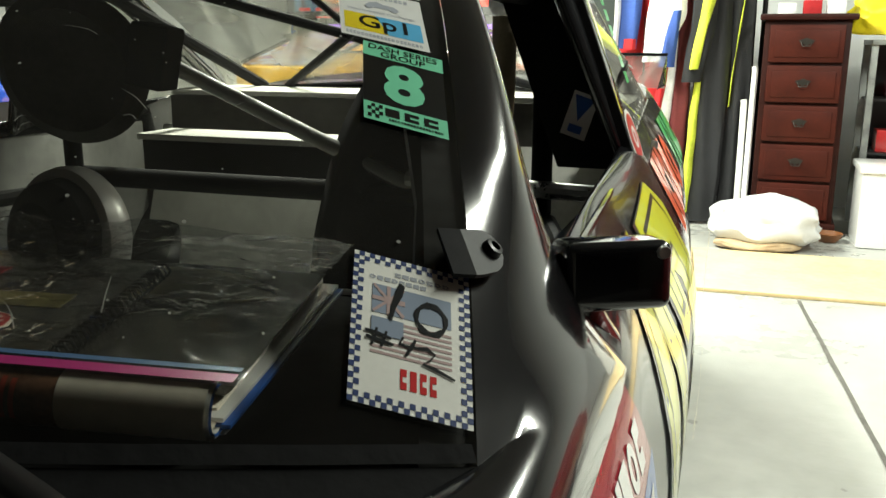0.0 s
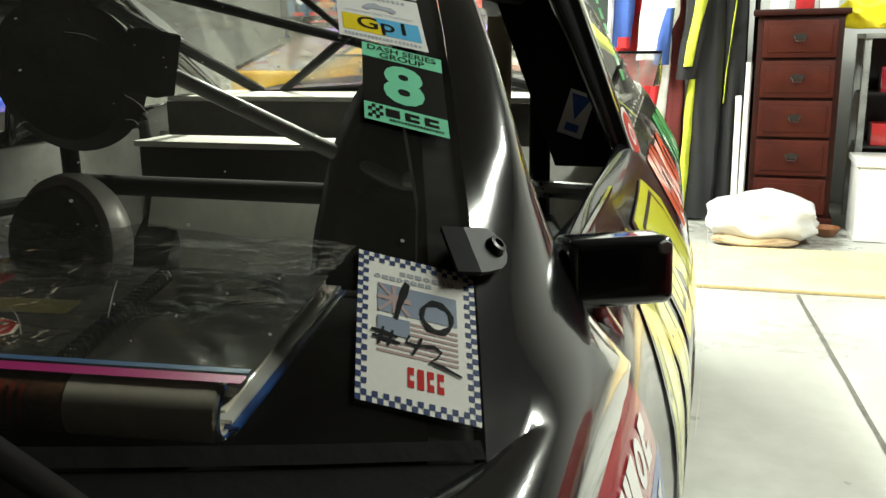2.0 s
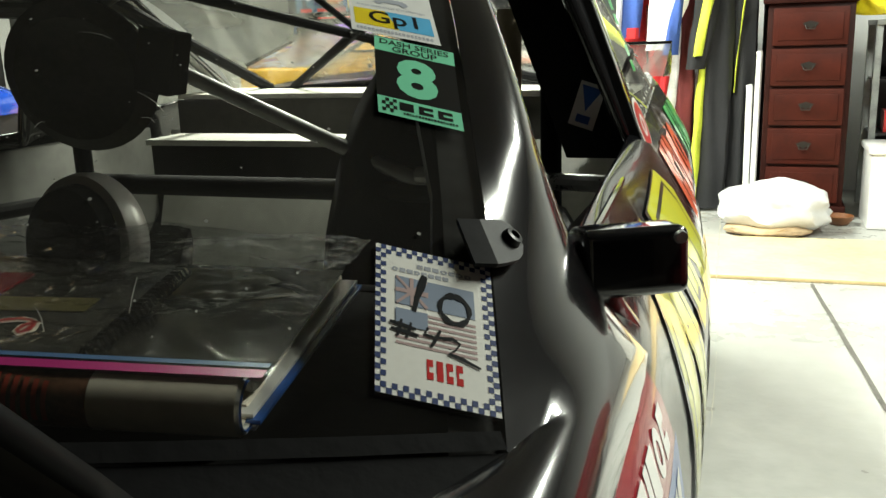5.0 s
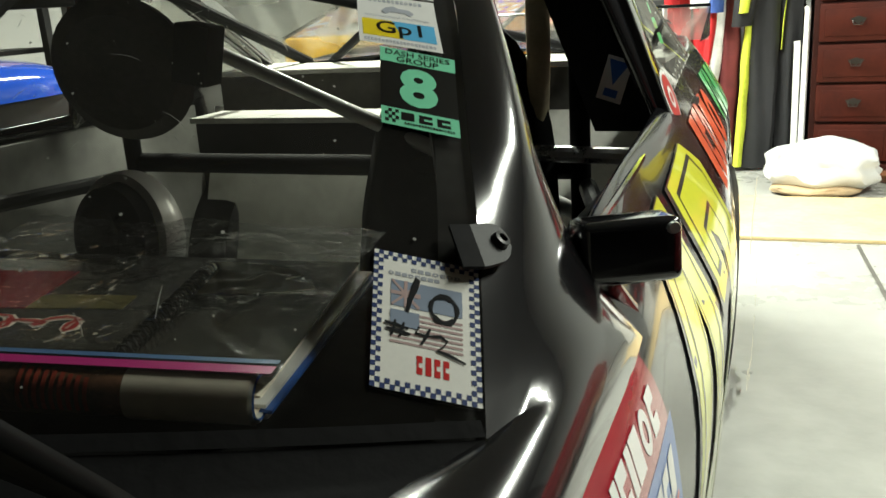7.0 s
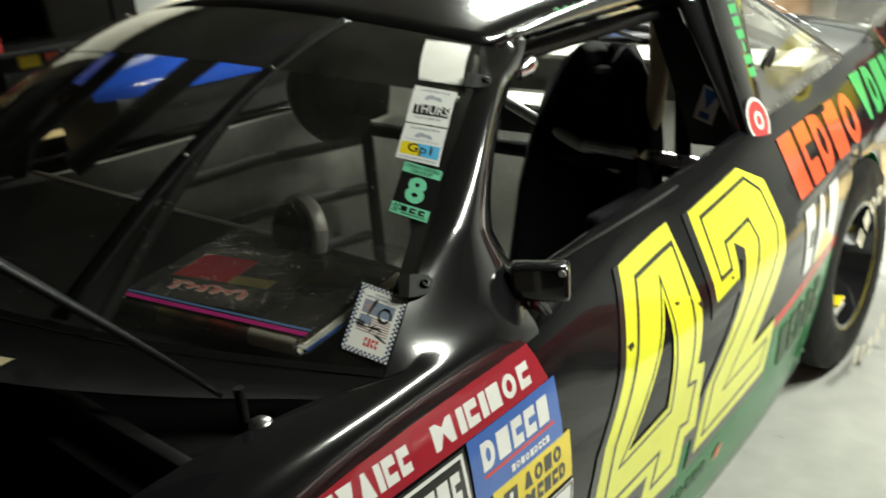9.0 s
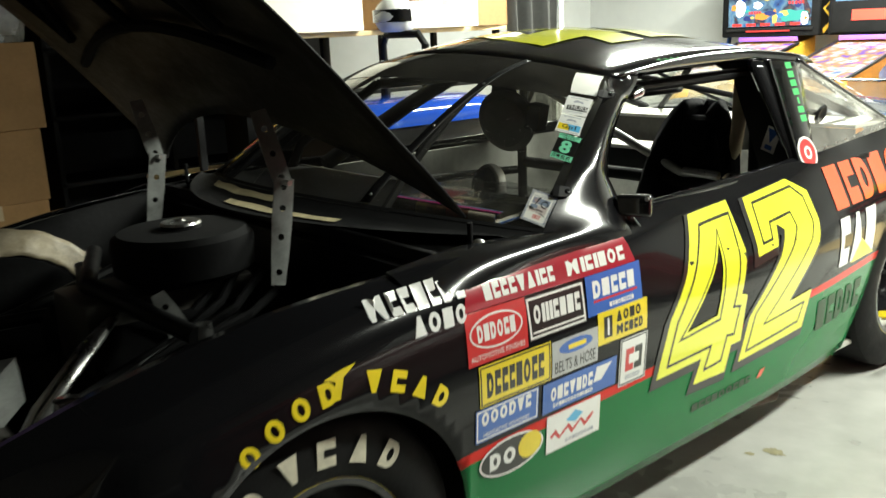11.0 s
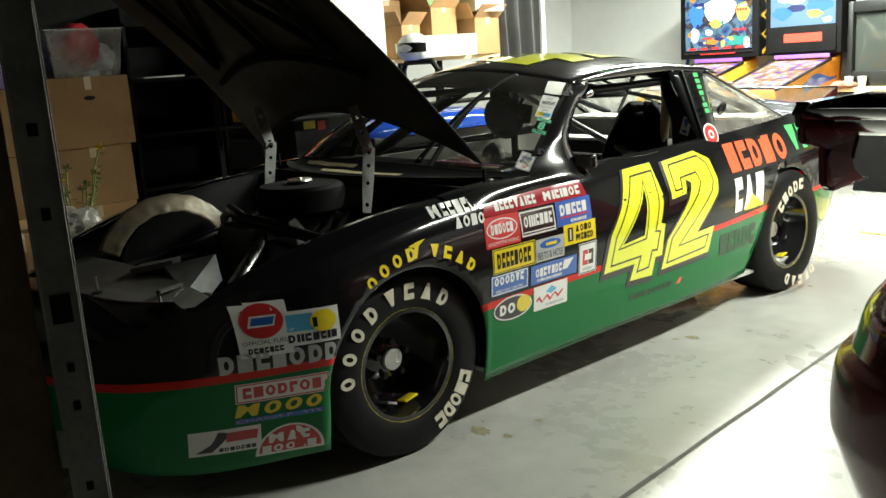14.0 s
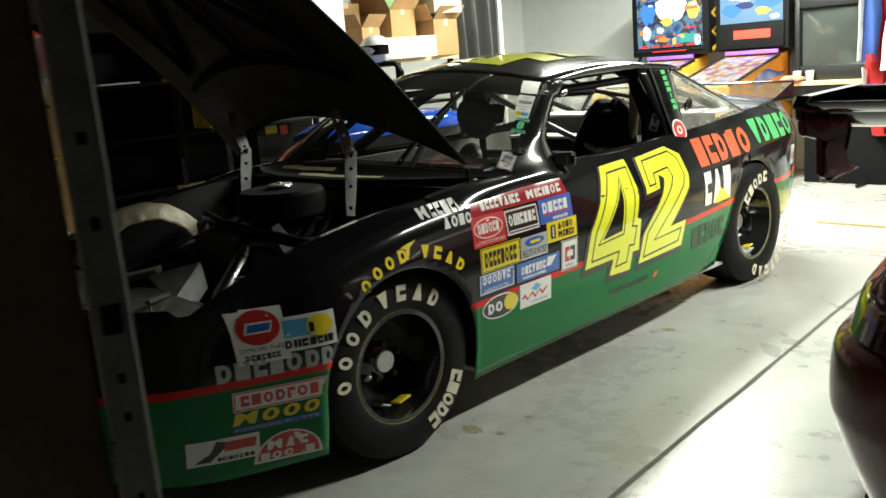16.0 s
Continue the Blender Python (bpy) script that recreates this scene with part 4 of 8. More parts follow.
decal("sponsor_sticker", poly(quad(1.63, 0.298, 1.66, 0.325, 0.02)), ORANGE_RED, None, 0, "small orange arrow sticker")
ROUND = Matrix.Translation((0.782, 2.140, 0.960)) @ Matrix(((0, -0.36, 0.933), (1, 0, 0), (0, 0.933, 0.36))).to_4x4()
s = part("round_sticker", moved(poly(oval(0, 0, 0.060, 0.060)), ROUND), WHITE, race_car, "round red and white sticker")
part("disc", moved(poly(oval(0, 0, 0.050, 0.050)), ROUND @ Matrix.Translation((0, 0, 0.001))), RED, s)
part("ring", moved(poly(oval(0, 0, 0.024, 0.024), [oval(0, 0, 0.013, 0.013)]), ROUND @ Matrix.Translation((0, 0, 0.002))), WHITE, s)
s = decal("bumper_sticker", poly(quad(3.40, 0.60, 3.56, 0.72)), WHITE, None, 0, "small white patch on the tail")
letters(s, 3.42, 0.63, 3.54, 0.67, 4, RED, 39)


# tyre lettering
def tyre_letters(wy, group_angles, x, r, seed):
    for g, (lo, hi, shapes) in enumerate(group_angles):
        n = len(shapes)
        root = new("tyre_lettering")
        root.parent = race_car
        root["label"] = "worn cream lettering on the tyre wall"
        for i in range(n):
            a = radians(lo + (hi - lo) * i / max(n - 1, 1))
            bm = moved(block_list(-0.023, -0.030, 0.023, 0.030, shapes[i], seed + 7 * g + i, 0.04)[0], Matrix.Rotation(a - math.pi / 2, 4, "Z") @ Matrix.Translation((0, r, 0)))
            for v in bm.verts:
                v.co = (x, wy + v.co.x, 0.348 + v.co.y)
            part("letter_block", bm, CREAM, root)


tyre_letters(0.0, ((178, 124, "oood"), (104, 52, "vntd"), (-24, -64, "nbodn")), 0.9292, 0.276, 50)
tyre_letters(2.794, ((140, 90, "nbodn"), (-15, -60, "oood"), (-72, -120, "vntd")), 0.9292, 0.276, 60)
part("valve_tag", moved(box(-0.02, -0.03, -0.012, 0.0, 0.03, 0.012, 0.003), pose(0.905, 0.09, 0.165, 25, 0, 0)), YELLOW2, race_car, "yellow tape tag in the rim")


# ---- windshield stickers ----
def on_glass(bm, uv, off):
    """Lay a drawing of the unit square on the glass between four (u, v) corners: lower left, lower right, upper right, upper left."""
    for v in bm.verts:
        a, b = v.co.x, v.co.y
        u = (1 - a) * (1 - b) * uv[0][0] + a * (1 - b) * uv[1][0] + a * b * uv[2][0] + (1 - a) * b * uv[3][0]
        w = (1 - a) * (1 - b) * uv[0][1] + a * (1 - b) * uv[1][1] + a * b * uv[2][1] + (1 - a) * b * uv[3][1]
        p = wind(u, w)
        n = (wind(u + 0.01, w) - wind(u - 0.01, w)).cross(wind(u, w + 0.01) - wind(u, w - 0.01)).normalized()
        v.co = p + n * off
    return bm


def grid_quad(x0, y0, x1, y1, n=6):
    return sheet(lambda u, v: (x0 + (x1 - x0) * u, y0 + (y1 - y0) * v, 0), n, n)


def glass_part(name, bm, m, uv, parent, layer, label=""):
    return part(name, on_glass(bm, uv, 0.0020 + 0.0002 * layer), m, parent, label)


def at_unit(bm, x, y):
    return moved(bm, Matrix.Translation((x, y, 0)))


PASS_PAPER = mat("white_pass_paper", (0.80, 0.79, 0.74), rough=0.45, noise_scale=30, noise_amount=0.05)
NAVY = mat("navy_print", (0.02, 0.04, 0.14), rough=0.45)
MARKER = mat("black_marker_ink", (0.015, 0.016, 0.018), rough=0.3)
PALE_BLUE = mat("pale_blue_print", (0.22, 0.27, 0.36), rough=0.5)
PALE_RED = mat("pale_red_print", (0.42, 0.30, 0.29), rough=0.5)
JUV = [(0.941, 0.042), (1.003, 0.021), (1.030, 0.141), (0.962, 0.163)]
pass_st = glass_part("race_pass_sticker", grid_quad(0, 0, 1, 1), PASS_PAPER, JUV, race_car, 0, "white entry pass with a navy chequered border, hand-numbered")
chk = bmesh.new()
NX, NY = 22, 30
for i in range(NX):
    for j in range(NY):
        if (i < 2 or i >= NX - 2 or j < 2 or j >= NY - 2) and (i + j) % 2 == 0:
            join(chk, poly(quad(i / NX, j / NY, (i + 1) / NX, (j + 1) / NY)))
glass_part("chequered_border", chk, NAVY, JUV, pass_st, 1)
glass_part("flag", grid_quad(0.17, 0.58, 0.84, 0.78, 4), PALE_BLUE, JUV, pass_st, 1)
fl = bmesh.new()
for k in (-1, 1):
    join(fl, ribbon([(0.18, 0.68 - 0.095 * k), (0.44, 0.68 + 0.095 * k)], 0.022))
join(fl, ribbon([(0.17, 0.68), (0.45, 0.68)], 0.03))
join(fl, ribbon([(0.31, 0.58), (0.31, 0.78)], 0.03))
glass_part("flag_cross", fl, PALE_RED, JUV, pass_st, 2)
glass_part("flag_canton", grid_quad(0.17, 0.435, 0.44, 0.55, 3), PALE_BLUE, JUV, pass_st, 2)
st = bmesh.new()
for k in range(7):
    x0 = 0.44 if k > 2 else 0.17
    join(st, grid_quad(x0, 0.315 + 0.035 * k, 0.84, 0.332 + 0.035 * k, 3))
glass_part("flag_stripes", st, PALE_RED, JUV, pass_st, 1)
glass_part("maker_bars", join(at_unit(blocks(0.36, 0.865, 0.84, 0.895, 7, 71), 0, 0), blocks(0.14, 0.815, 0.64, 0.845, 8, 72)), GREY_INK, JUV, pass_st, 1)
for k in range(4):
    glass_part("club_bar", blocks(0.42 + 0.08 * k, 0.135, 0.49 + 0.08 * k, 0.255, 1, 73 + k, 0.25, False), RED, JUV, pass_st, 1)
hand = bmesh.new()
join(hand, ribbon([(0.425, 0.815), (0.395, 0.74), (0.355, 0.65), (0.325, 0.545)], 0.058))
join(hand, ribbon([(0.670 + 0.125 * math.cos(a / 20 * math.tau + 1.5), 0.618 + 0.098 * math.sin(a / 20 * math.tau + 1.5)) for a in range(22)], 0.040))
join(hand, ribbon([(0.12, 0.445), (0.22, 0.440), (0.34, 0.425)], 0.022))
join(hand, ribbon([(0.13, 0.405), (0.24, 0.398), (0.36, 0.388)], 0.022))
join(hand, ribbon([(0.22, 0.475), (0.20, 0.40), (0.18, 0.36)], 0.022))
join(hand, ribbon([(0.30, 0.465), (0.275, 0.395), (0.26, 0.36)], 0.022))
join(hand, ribbon([(0.44, 0.455), (0.41, 0.405), (0.48, 0.40), (0.56, 0.405)], 0.022))
join(hand, ribbon([(0.54, 0.455), (0.51, 0.40), (0.46, 0.335)], 0.024))
join(hand, ribbon([(0.56, 0.405), (0.64, 0.415), (0.70, 0.39), (0.66, 0.345), (0.60, 0.315), (0.70, 0.300), (0.86, 0.262)], 0.022))
glass_part("handwritten_number", hand, MARKER, JUV, pass_st, 3)

HUV = [(0.989, 0.324), (1.054, 0.304), (1.077, 0.446), (1.004, 0.464)]
hsr = glass_part("group_sticker", grid_quad(0, 0, 1, 1), INK, HUV, race_car, 0, "black and mint green class sticker")
glass_part("panel", grid_quad(0, 0.80, 1, 1, 4), MINT, HUV, hsr, 1)
glass_part("panel", grid_quad(0, 0, 1, 0.20, 4), MINT, HUV, hsr, 1)
glass_part("lettering_line", at_unit(fit_text("DASH SERIES", 0.86, 0.075, 0.01), 0.07, 0.905), INK, HUV, hsr, 2)
glass_part("lettering_line", at_unit(fit_text("GROUP", 0.56, 0.075, 0.015), 0.22, 0.815), INK, HUV, hsr, 2)
glass_part("numeral", at_unit(fit_text("8", 0.50, 0.50, 0.04), 0.25, 0.25), MINT, HUV, hsr, 2)
for k in range(3):
    glass_part("club_bar", at_unit(blocks(0.26 + 0.23 * k, 0.075, 0.47 + 0.23 * k, 0.165, 1, 74 + k), 0, 0), INK, HUV, hsr, 2)
ck = bmesh.new()
for i in range(4):
    for j in range(4):
        if (i + j) % 2 == 0:
            join(ck, poly(quad(0.05 + 0.045 * i, 0.03 + 0.038 * j, 0.095 + 0.045 * i, 0.068 + 0.038 * j)))
glass_part("chequers", ck, INK, HUV, hsr, 2)
glass_part("small_print", blocks(0.30, 0.03, 0.95, 0.055, 18, 75, 0.3, False), INK, HUV, hsr, 2)


def event_sticker(uv, words, label, picture):
    s = glass_part("event_sticker", grid_quad(0, 0, 1, 1), WHITE, uv, race_car, 0, label)
    if picture:
        glass_part("panel", poly([(0.05, 0.14), (0.55, 0.14), (0.42, 0.47), (0.05, 0.47)]), YELLOW2, uv, s, 1)
        glass_part("panel", poly([(0.55, 0.14), (0.95, 0.14), (0.95, 0.47), (0.42, 0.47)]), SKY, uv, s, 1)
        glass_part("lettering_line", at_unit(fit_text(words, 0.56, 0.30, 0.01), 0.22, 0.15), INK, uv, s, 2)
        glass_part("lettering_line", at_unit(fit_text("International Challenge", 0.80, 0.06), 0.1, 0.52), GREY_INK, uv, s, 1)
        glass_part("small_print", blocks(0.06, 0.04, 0.94, 0.09, 20, 76, 0.3, False), GREY_INK, uv, s, 1)
    else:
        glass_part("panel", grid_quad(0.12, 0.22, 0.94, 0.50, 4), INK, uv, s, 1)
        glass_part("lettering_line", at_unit(fit_text(words, 0.80, 0.24, 0.01), 0.13, 0.26), WHITE, uv, s, 2)
        glass_part("small_print", blocks(0.2, 0.12, 0.8, 0.17, 14, 77, 0.3, False), GREY_INK, uv, s, 1)
    car = join(poly([(0.30, 0.66), (0.72, 0.66), (0.66, 0.74), (0.52, 0.75), (0.46, 0.79), (0.36, 0.75)]), join(poly(oval(0.36, 0.67, 0.05, 0.05, 12)), poly(oval(0.66, 0.67, 0.05, 0.05, 12))))
    glass_part("car_picture", car, GREY_INK, uv, s, 2)
    glass_part("small_print", blocks(0.15, 0.86, 0.85, 0.93, 12, 78, 0.3, False), GREY_INK, uv, s, 1)
    return s


event_sticker([(0.984, 0.474), (1.068, 0.459), (1.077, 0.587), (0.988, 0.592)], "Gp1", "white event sticker with a yellow and blue band", True)
event_sticker([(0.987, 0.597), (1.078, 0.593), (1.085, 0.748), (0.983, 0.752)], "THURS", "white event sticker with a black day band", False)
BUV = [(0.984, 0.781), (1.092, 0.787), (1.069, 1.06), (0.940, 1.035)]
bl = glass_part("paper_pass", grid_quad(0, 0, 1, 1), PASS_PAPER, BUV, race_car, 0, "faded blank paper pass behind a clear sleeve")
glass_part("sleeve_edge", outline(quad(0.02, 0.02, 0.98, 0.98), 0.03), SILVER, BUV, bl, 1)

# specks and fine scratches on the glass
specks = bmesh.new()
rs = random.Random(12)
for k in range(170):
    su, sv, sr = rs.uniform(0.15, 1.0), rs.uniform(0.02, 0.72), rs.choice((0.0005, 0.0007, 0.0007, 0.0012))
    join(specks, poly([(su + sr / 0.8 * math.cos(a), sv + sr / 0.6 * math.sin(a)) for a in (0.2, 1.4, 2.7, 3.9, 5.2)]))
for k in range(26):
    su, sv, an, ln = rs.uniform(0.55, 0.95), rs.uniform(0.08, 0.5), rs.uniform(0, math.pi), rs.uniform(0.008, 0.035)
    join(specks, ribbon([(su + ln * t * math.cos(an), sv + ln * t * math.sin(an) + 0.003 * math.sin(4 * t)) for t in (0, 0.33, 0.66, 1)], 0.0006))
for v in specks.verts:
    pu, pv = v.co.x, v.co.y
    v.co = wind(pu, pv) + (wind(pu + 0.01, pv) - wind(pu - 0.01, pv)).cross(wind(pu, pv + 0.01) - wind(pu, pv - 0.01)).normalized() * 0.0015
tagged(part("dust_specks", specks, mat("pale_dust", (0.22, 0.22, 0.20), rough=0.9), race_car), "pale specks and fine scratches on the windshield", kind="stuff")

# dark edge band and tinted top of the glass
TINT = glass("tinted_film", (0.06, 0.058, 0.052), 0.01)
part("sun_band", on_glass(sheet(lambda u, v: (u, v, 0), 30, 6), [(-1.09, 0.75), (1.09, 0.75), (1.09, VT), (-1.09, VT)], -0.006), TINT, race_car, "dark tinted sun band along the top").visible_shadow = False
for sg in (1, -1):
    part("glass_edge_band", sheet(lambda u, v: wind(sg * (wind_edge(u * VT) - 0.030 * v), u * VT) + Vector((0, 0, -0.006)), 20, 1), BLACK_SATIN, race_car, "black border behind the glass edge")
part("lower_edge_band", sheet(lambda u, v: wind((2 * u - 1), 0.012 * v) + Vector((0, 0, 0.002)), 24, 1), BLACK_MATTE, race_car)

# ---- hardware on the race car ----
for nm, out, hole in (("roof_number_four", FOUR, FOUR_HOLE), ("roof_number_two", TWO, None)):
    bm = poly(out, [hole] if hole else [])
    for step in range(30):
        bmesh.ops.bisect_plane(bm, geom=bm.verts[:] + bm.edges[:] + bm.faces[:], plane_co=(1.0 + 0.04 * step, 0, 0), plane_no=(1, 0, 0))
    for v in bm.verts:
        t = (v.co.x - 1.0) / 1.02 * 0.86 + 0.06
        u = 0.72 - (v.co.y - 0.38) / 0.54 * 1.44
        v.co = roof_pt(u, t) + Vector((0, 0, 0.004))
    part(nm, bm, YELLOW, race_car, "yellow race number on the roof")

col = bmesh.new()
for i in range(7):
    t = 0.955 - i * 0.096
    top, foot = Vector((0.672, 2.14, 1.267)), Vector((0.752, 2.14, 1.055))
    a, b = top.lerp(foot, i / 7), top.lerp(foot, (i + 0.72) / 7)
    o = Vector((0.015, 0, 0.006))
    w = Vector((0, 0.019 if i != 4 else 0.006, 0))
    col.faces.new([col.verts.new(p) for p in (a + o - w, a + o + w, b + o + w, b + o - w)])
part("pillar_lettering", col, GREEN, race_car, "column of green lettering blocks on the pillar")
rl = bmesh.new()
for i in range(6):
    t = 0.10 + 0.05 * i
    p = rear_glass(1, 1).lerp(QB_R, 0.30 + 0.09 * i) + Vector((0.012, 0.01, 0.030))
    rl.faces.new([rl.verts.new(p + Vector(d)) for d in ((-0.02, -0.02, 0.012), (0.0, -0.02, 0.0), (0.0, 0.025, -0.010), (-0.02, 0.025, 0.002))])
part("sail_lettering", rl, WHITE, race_car, "white lettering blocks along the sail panel")
sg_bm = ribbon([(1.42 + 0.012 * i, 1.3 + 0.012 * math.sin(i * 2.3)) for i in range(10)], 0.004)
for v in sg_bm.verts:
    y, z = v.co.x, v.co.y
    v.co = (0.668 + (1.3 - z) * 0.2, y, 1.318 + (z - 1.3) * 0.5)
part("signature", sg_bm, GREEN, race_car, "small green scribble on the roof rail")

# post behind the door opening, with its sticker
PANEL_LEAN = Matrix(((1, 0, -0.377, 0.377), (0, 1, 0, 0), (0, 0, 1, 0), (0, 0, 0, 1)))
part("post_panel", moved(box(0.600, 2.072, 0.90, 0.765, 2.085, 1.285, 0.003), PANEL_LEAN), BLACK_SATIN, race_car, "black panel on the cage post")
tag = part("post_sticker", moved(box(-0.026, -0.0015, -0.045, 0.026, 0.0, 0.045), pose(0.680, 2.0695, 1.006, 0, 18, 0)), WHITE, race_car, "small white sticker with a blue triangle")
tri3 = bmesh.new()
tri3.faces.new([tri3.verts.new(p) for p in ((-0.021, 0, 0.038), (0.021, 0, 0.038), (0, 0, -0.012))])
part("triangle", moved(tri3, pose(0.680, 2.0665, 1.006, 0, 18, 0)), BLUE, tag)
tri4 = sheet(lambda u, v: (-0.014 + 0.028 * u, 0, -0.036 + 0.016 * v), 1, 1)
part("bar", moved(tri4, pose(0.680, 2.0665, 1.006, 0, 18, 0)), BLUE, tag)

# wing mirror
MIR = pose(0.890, 1.034, 0.962, -4, 0, 30)
mirror = part("wing_mirror", moved(box(-0.047, -0.024, -0.029, 0.047, 0.024, 0.029, 0.011, segs=4), MIR), BLACK_GLOSS, race_car, "small square black wing mirror")
part("stalk", tube([(0.872, 1.040, 0.895), (0.868, 1.032, 0.918), (0.864, 1.026, 0.940), (0.866, 1.022, 0.956)], [0.030, 0.022, 0.019, 0.020], 16), BLACK_GLOSS, mirror)
part("mirror_glass", moved(box(-0.040, 0.0245, -0.023, 0.040, 0.0265, 0.023, 0.004), MIR), CHROME, mirror, "mirror glass facing the driver")
part("bolt", moved(lathe([(0, 0.004), (0.005, 0.004), (0.006, 0)], 10, "y"), MIR @ pose(0.036, -0.025, 0.020, 0, 0, 180)), STEEL, mirror)

# clips that hold the windshield
CLIP = mat("clip_black_paint", (0.014, 0.014, 0.015), rough=0.5, spec=0.12, noise_scale=40, noise_amount=0.3)
for uu in (0.158, 0.80):
    e = wind_edge(uu)
    d = (wind(e, uu + 0.05) - wind(e, uu - 0.05)).normalized()
    nw = (wind(e, uu) - wind(e - 0.1, uu)).cross(d).normalized()
    nw = nw if nw.z > 0 else -nw
    a1 = wind(e - 0.004, uu) + nw * 0.009
    a0 = a1 - (wind(e, uu) - wind(e - 0.05, uu)).normalized() * 0.014
    out = Vector((0.30, 0.94, -0.16)).normalized()
    a2, a3 = a1 + out * 0.024, a1 + out * 0.036
    prof = [(a0, 1.0), (a0.lerp(a1, 0.5), 1.0), (a1, 1.0), (a1 + out * 0.008, 1.0), (a2, 0.92), (a2.lerp(a3, 0.6), 0.70), (a3, 0.34)]
    bm = bmesh.new()
    rows = [[bm.verts.new(p + d * (0.0185 * w * k)) for k in (-1, -0.5, 0, 0.5, 1)] for p, w in prof]
    for r0, r1 in zip(rows, rows[1:]):
        for k in range(4):
            bm.faces.new((r0[k], r0[k + 1], r1[k + 1], r1[k]))
    c = solid(part("windshield_clip", bm, CLIP, race_car, "folded black clip with a socket screw", False), 0.0035, 0)
    nt = out.cross(d).normalized()
    nt = nt if nt.dot(nw) > 0 else -nt
    rot = Matrix((out, nt.cross(out), nt)).transposed().to_4x4()
    part("clip_screw", moved(lathe([(0, 0.002), (0.003, 0.002), (0.0035, 0.005), (0.0060, 0.0045), (0.0070, 0.0), (0.0070, -0.004)], 18, "z"), Matrix.Translation(a2 + nt * 0.002) @ rot), BLACK_SATIN, c, "dark socket screw")

# bonnet pin posts and straps
for sg in (1, -1):
    pin = part("bonnet_pin", tube([(sg * 0.80, 0.53, 0.915), (sg * 0.80, 0.53, 0.990)], 0.007, 10), BLACK_MATTE, race_car, "bonnet pin post by the cowl")
    part("washer", moved(lathe([(0.0, 0.006), (0.010, 0.005), (0.014, 0.002), (0.015, 0.0)], 20, "z"), Matrix.Translation((sg * 0.823, 0.537, 0.945))), STEEL, pin, "small steel fastener beside the pin")
for xx, yy, zz in ((0.508, -0.722, 0.656), (0.150, -0.808, 0.676), (-0.150, -0.808, 0.676), (-0.508, -0.722, 0.656)):
    pin = part("bonnet_pin", tube([(xx, yy, zz - 0.01), (xx, yy, zz + 0.060)], 0.0055, 10), CHROME, race_car, "chrome bonnet pin on the nose panel")
    part("washer", moved(lathe([(0.0, 0.003), (0.020, 0.002), (0.022, 0.0)], 18, "z"), Matrix.Translation((xx, yy, zz + 0.001))), BLACK_SATIN, pin)
    part("pin_clip", tube([(xx - 0.012, yy, zz + 0.054), (xx + 0.012, yy, zz + 0.054)], 0.003, 8), CHROME, pin)


def strap_bm(a, b, w0, w1, holes, thick=0.004):
    """A flat steel strap from a to b, drilled with round holes."""
    a, b = Vector(a), Vector(b)
    L = (b - a).length
    pts = [(-w0 / 2, 0), (w0 / 2, 0)] + [(w0 / 2 + (w1 - w0) / 2 * t + 0.004 * math.sin(t * math.pi), L * t) for t in (0.3, 0.6)] + [(w1 / 2, L), (-w1 / 2, L)] + [(-w0 / 2 - (w1 - w0) / 2 * t - 0.004 * math.sin(t * math.pi), L * t) for t in (0.6, 0.3)]
    bm = poly(pts, [oval(0, L * t, 0.0085, 0.0085, 12) for t in holes])
    r = bmesh.ops.extrude_face_region(bm, geom=bm.faces[:])
    bmesh.ops.translate(bm, verts=[v for v in r["geom"] if isinstance(v, bmesh.types.BMVert)], vec=(0, 0, thick))
    up = (b - a).normalized()
    side = Vector((0.20, 0.98, 0.0)).normalized()
    side = (side - up * side.dot(up)).normalized()
    rot = Matrix((side, up, side.cross(up))).transposed().to_4x4()
    return moved(bm, Matrix.Translation(a) @ rot)


for xx in (0.40, -0.40):
    st0 = part("bonnet_strap", strap_bm((xx + 0.02, 0.215, 0.83), (xx - 0.01, 0.275, 1.09), 0.036, 0.050, (0.12, 0.45, 0.72, 0.92)), GALV, race_car, "drilled bare steel bonnet strap")
    part("upper_strap", strap_bm((xx - 0.01, 0.272, 1.075), (xx - 0.06, 0.245, 1.26), 0.044, 0.040, (0.1, 0.42, 0.75)), GALV, st0, "upper link of the strap")
    part("strap_bolt", tube([(xx - 0.045, 0.27, 1.082), (xx + 0.025, 0.27, 1.082)], 0.007, 10), STEEL, st0)

# stiffening ribs under the bonnet
for (u0, v0, u1, v1) in ((0.18, 0.35, 0.18, 0.95), (0.82, 0.35, 0.82, 0.95), (0.18, 0.35, 0.60, 0.95), (0.82, 0.35, 0.40, 0.95), (0.12, 0.30, 0.88, 0.30), (0.2, 0.95, 0.8, 0.95), (0.5, 0.30, 0.5, 0.95)):
    pts = []
    for i in range(9):
        t = i / 8
        u, v = u0 + (u1 - u0) * t, v0 + (v1 - v0) * t
        n = (hood_pt(u + 0.01, v) - hood_pt(u - 0.01, v)).cross(hood_pt(u, v + 0.01) - hood_pt(u, v - 0.01)).normalized()
        if n.z > 0:
            n = -n
        pts.append(hood_pt(u, v) + n * 0.022)
    part("bonnet_rib", tube(pts, 0.017, 6), BLACK_MATTE, race_car)

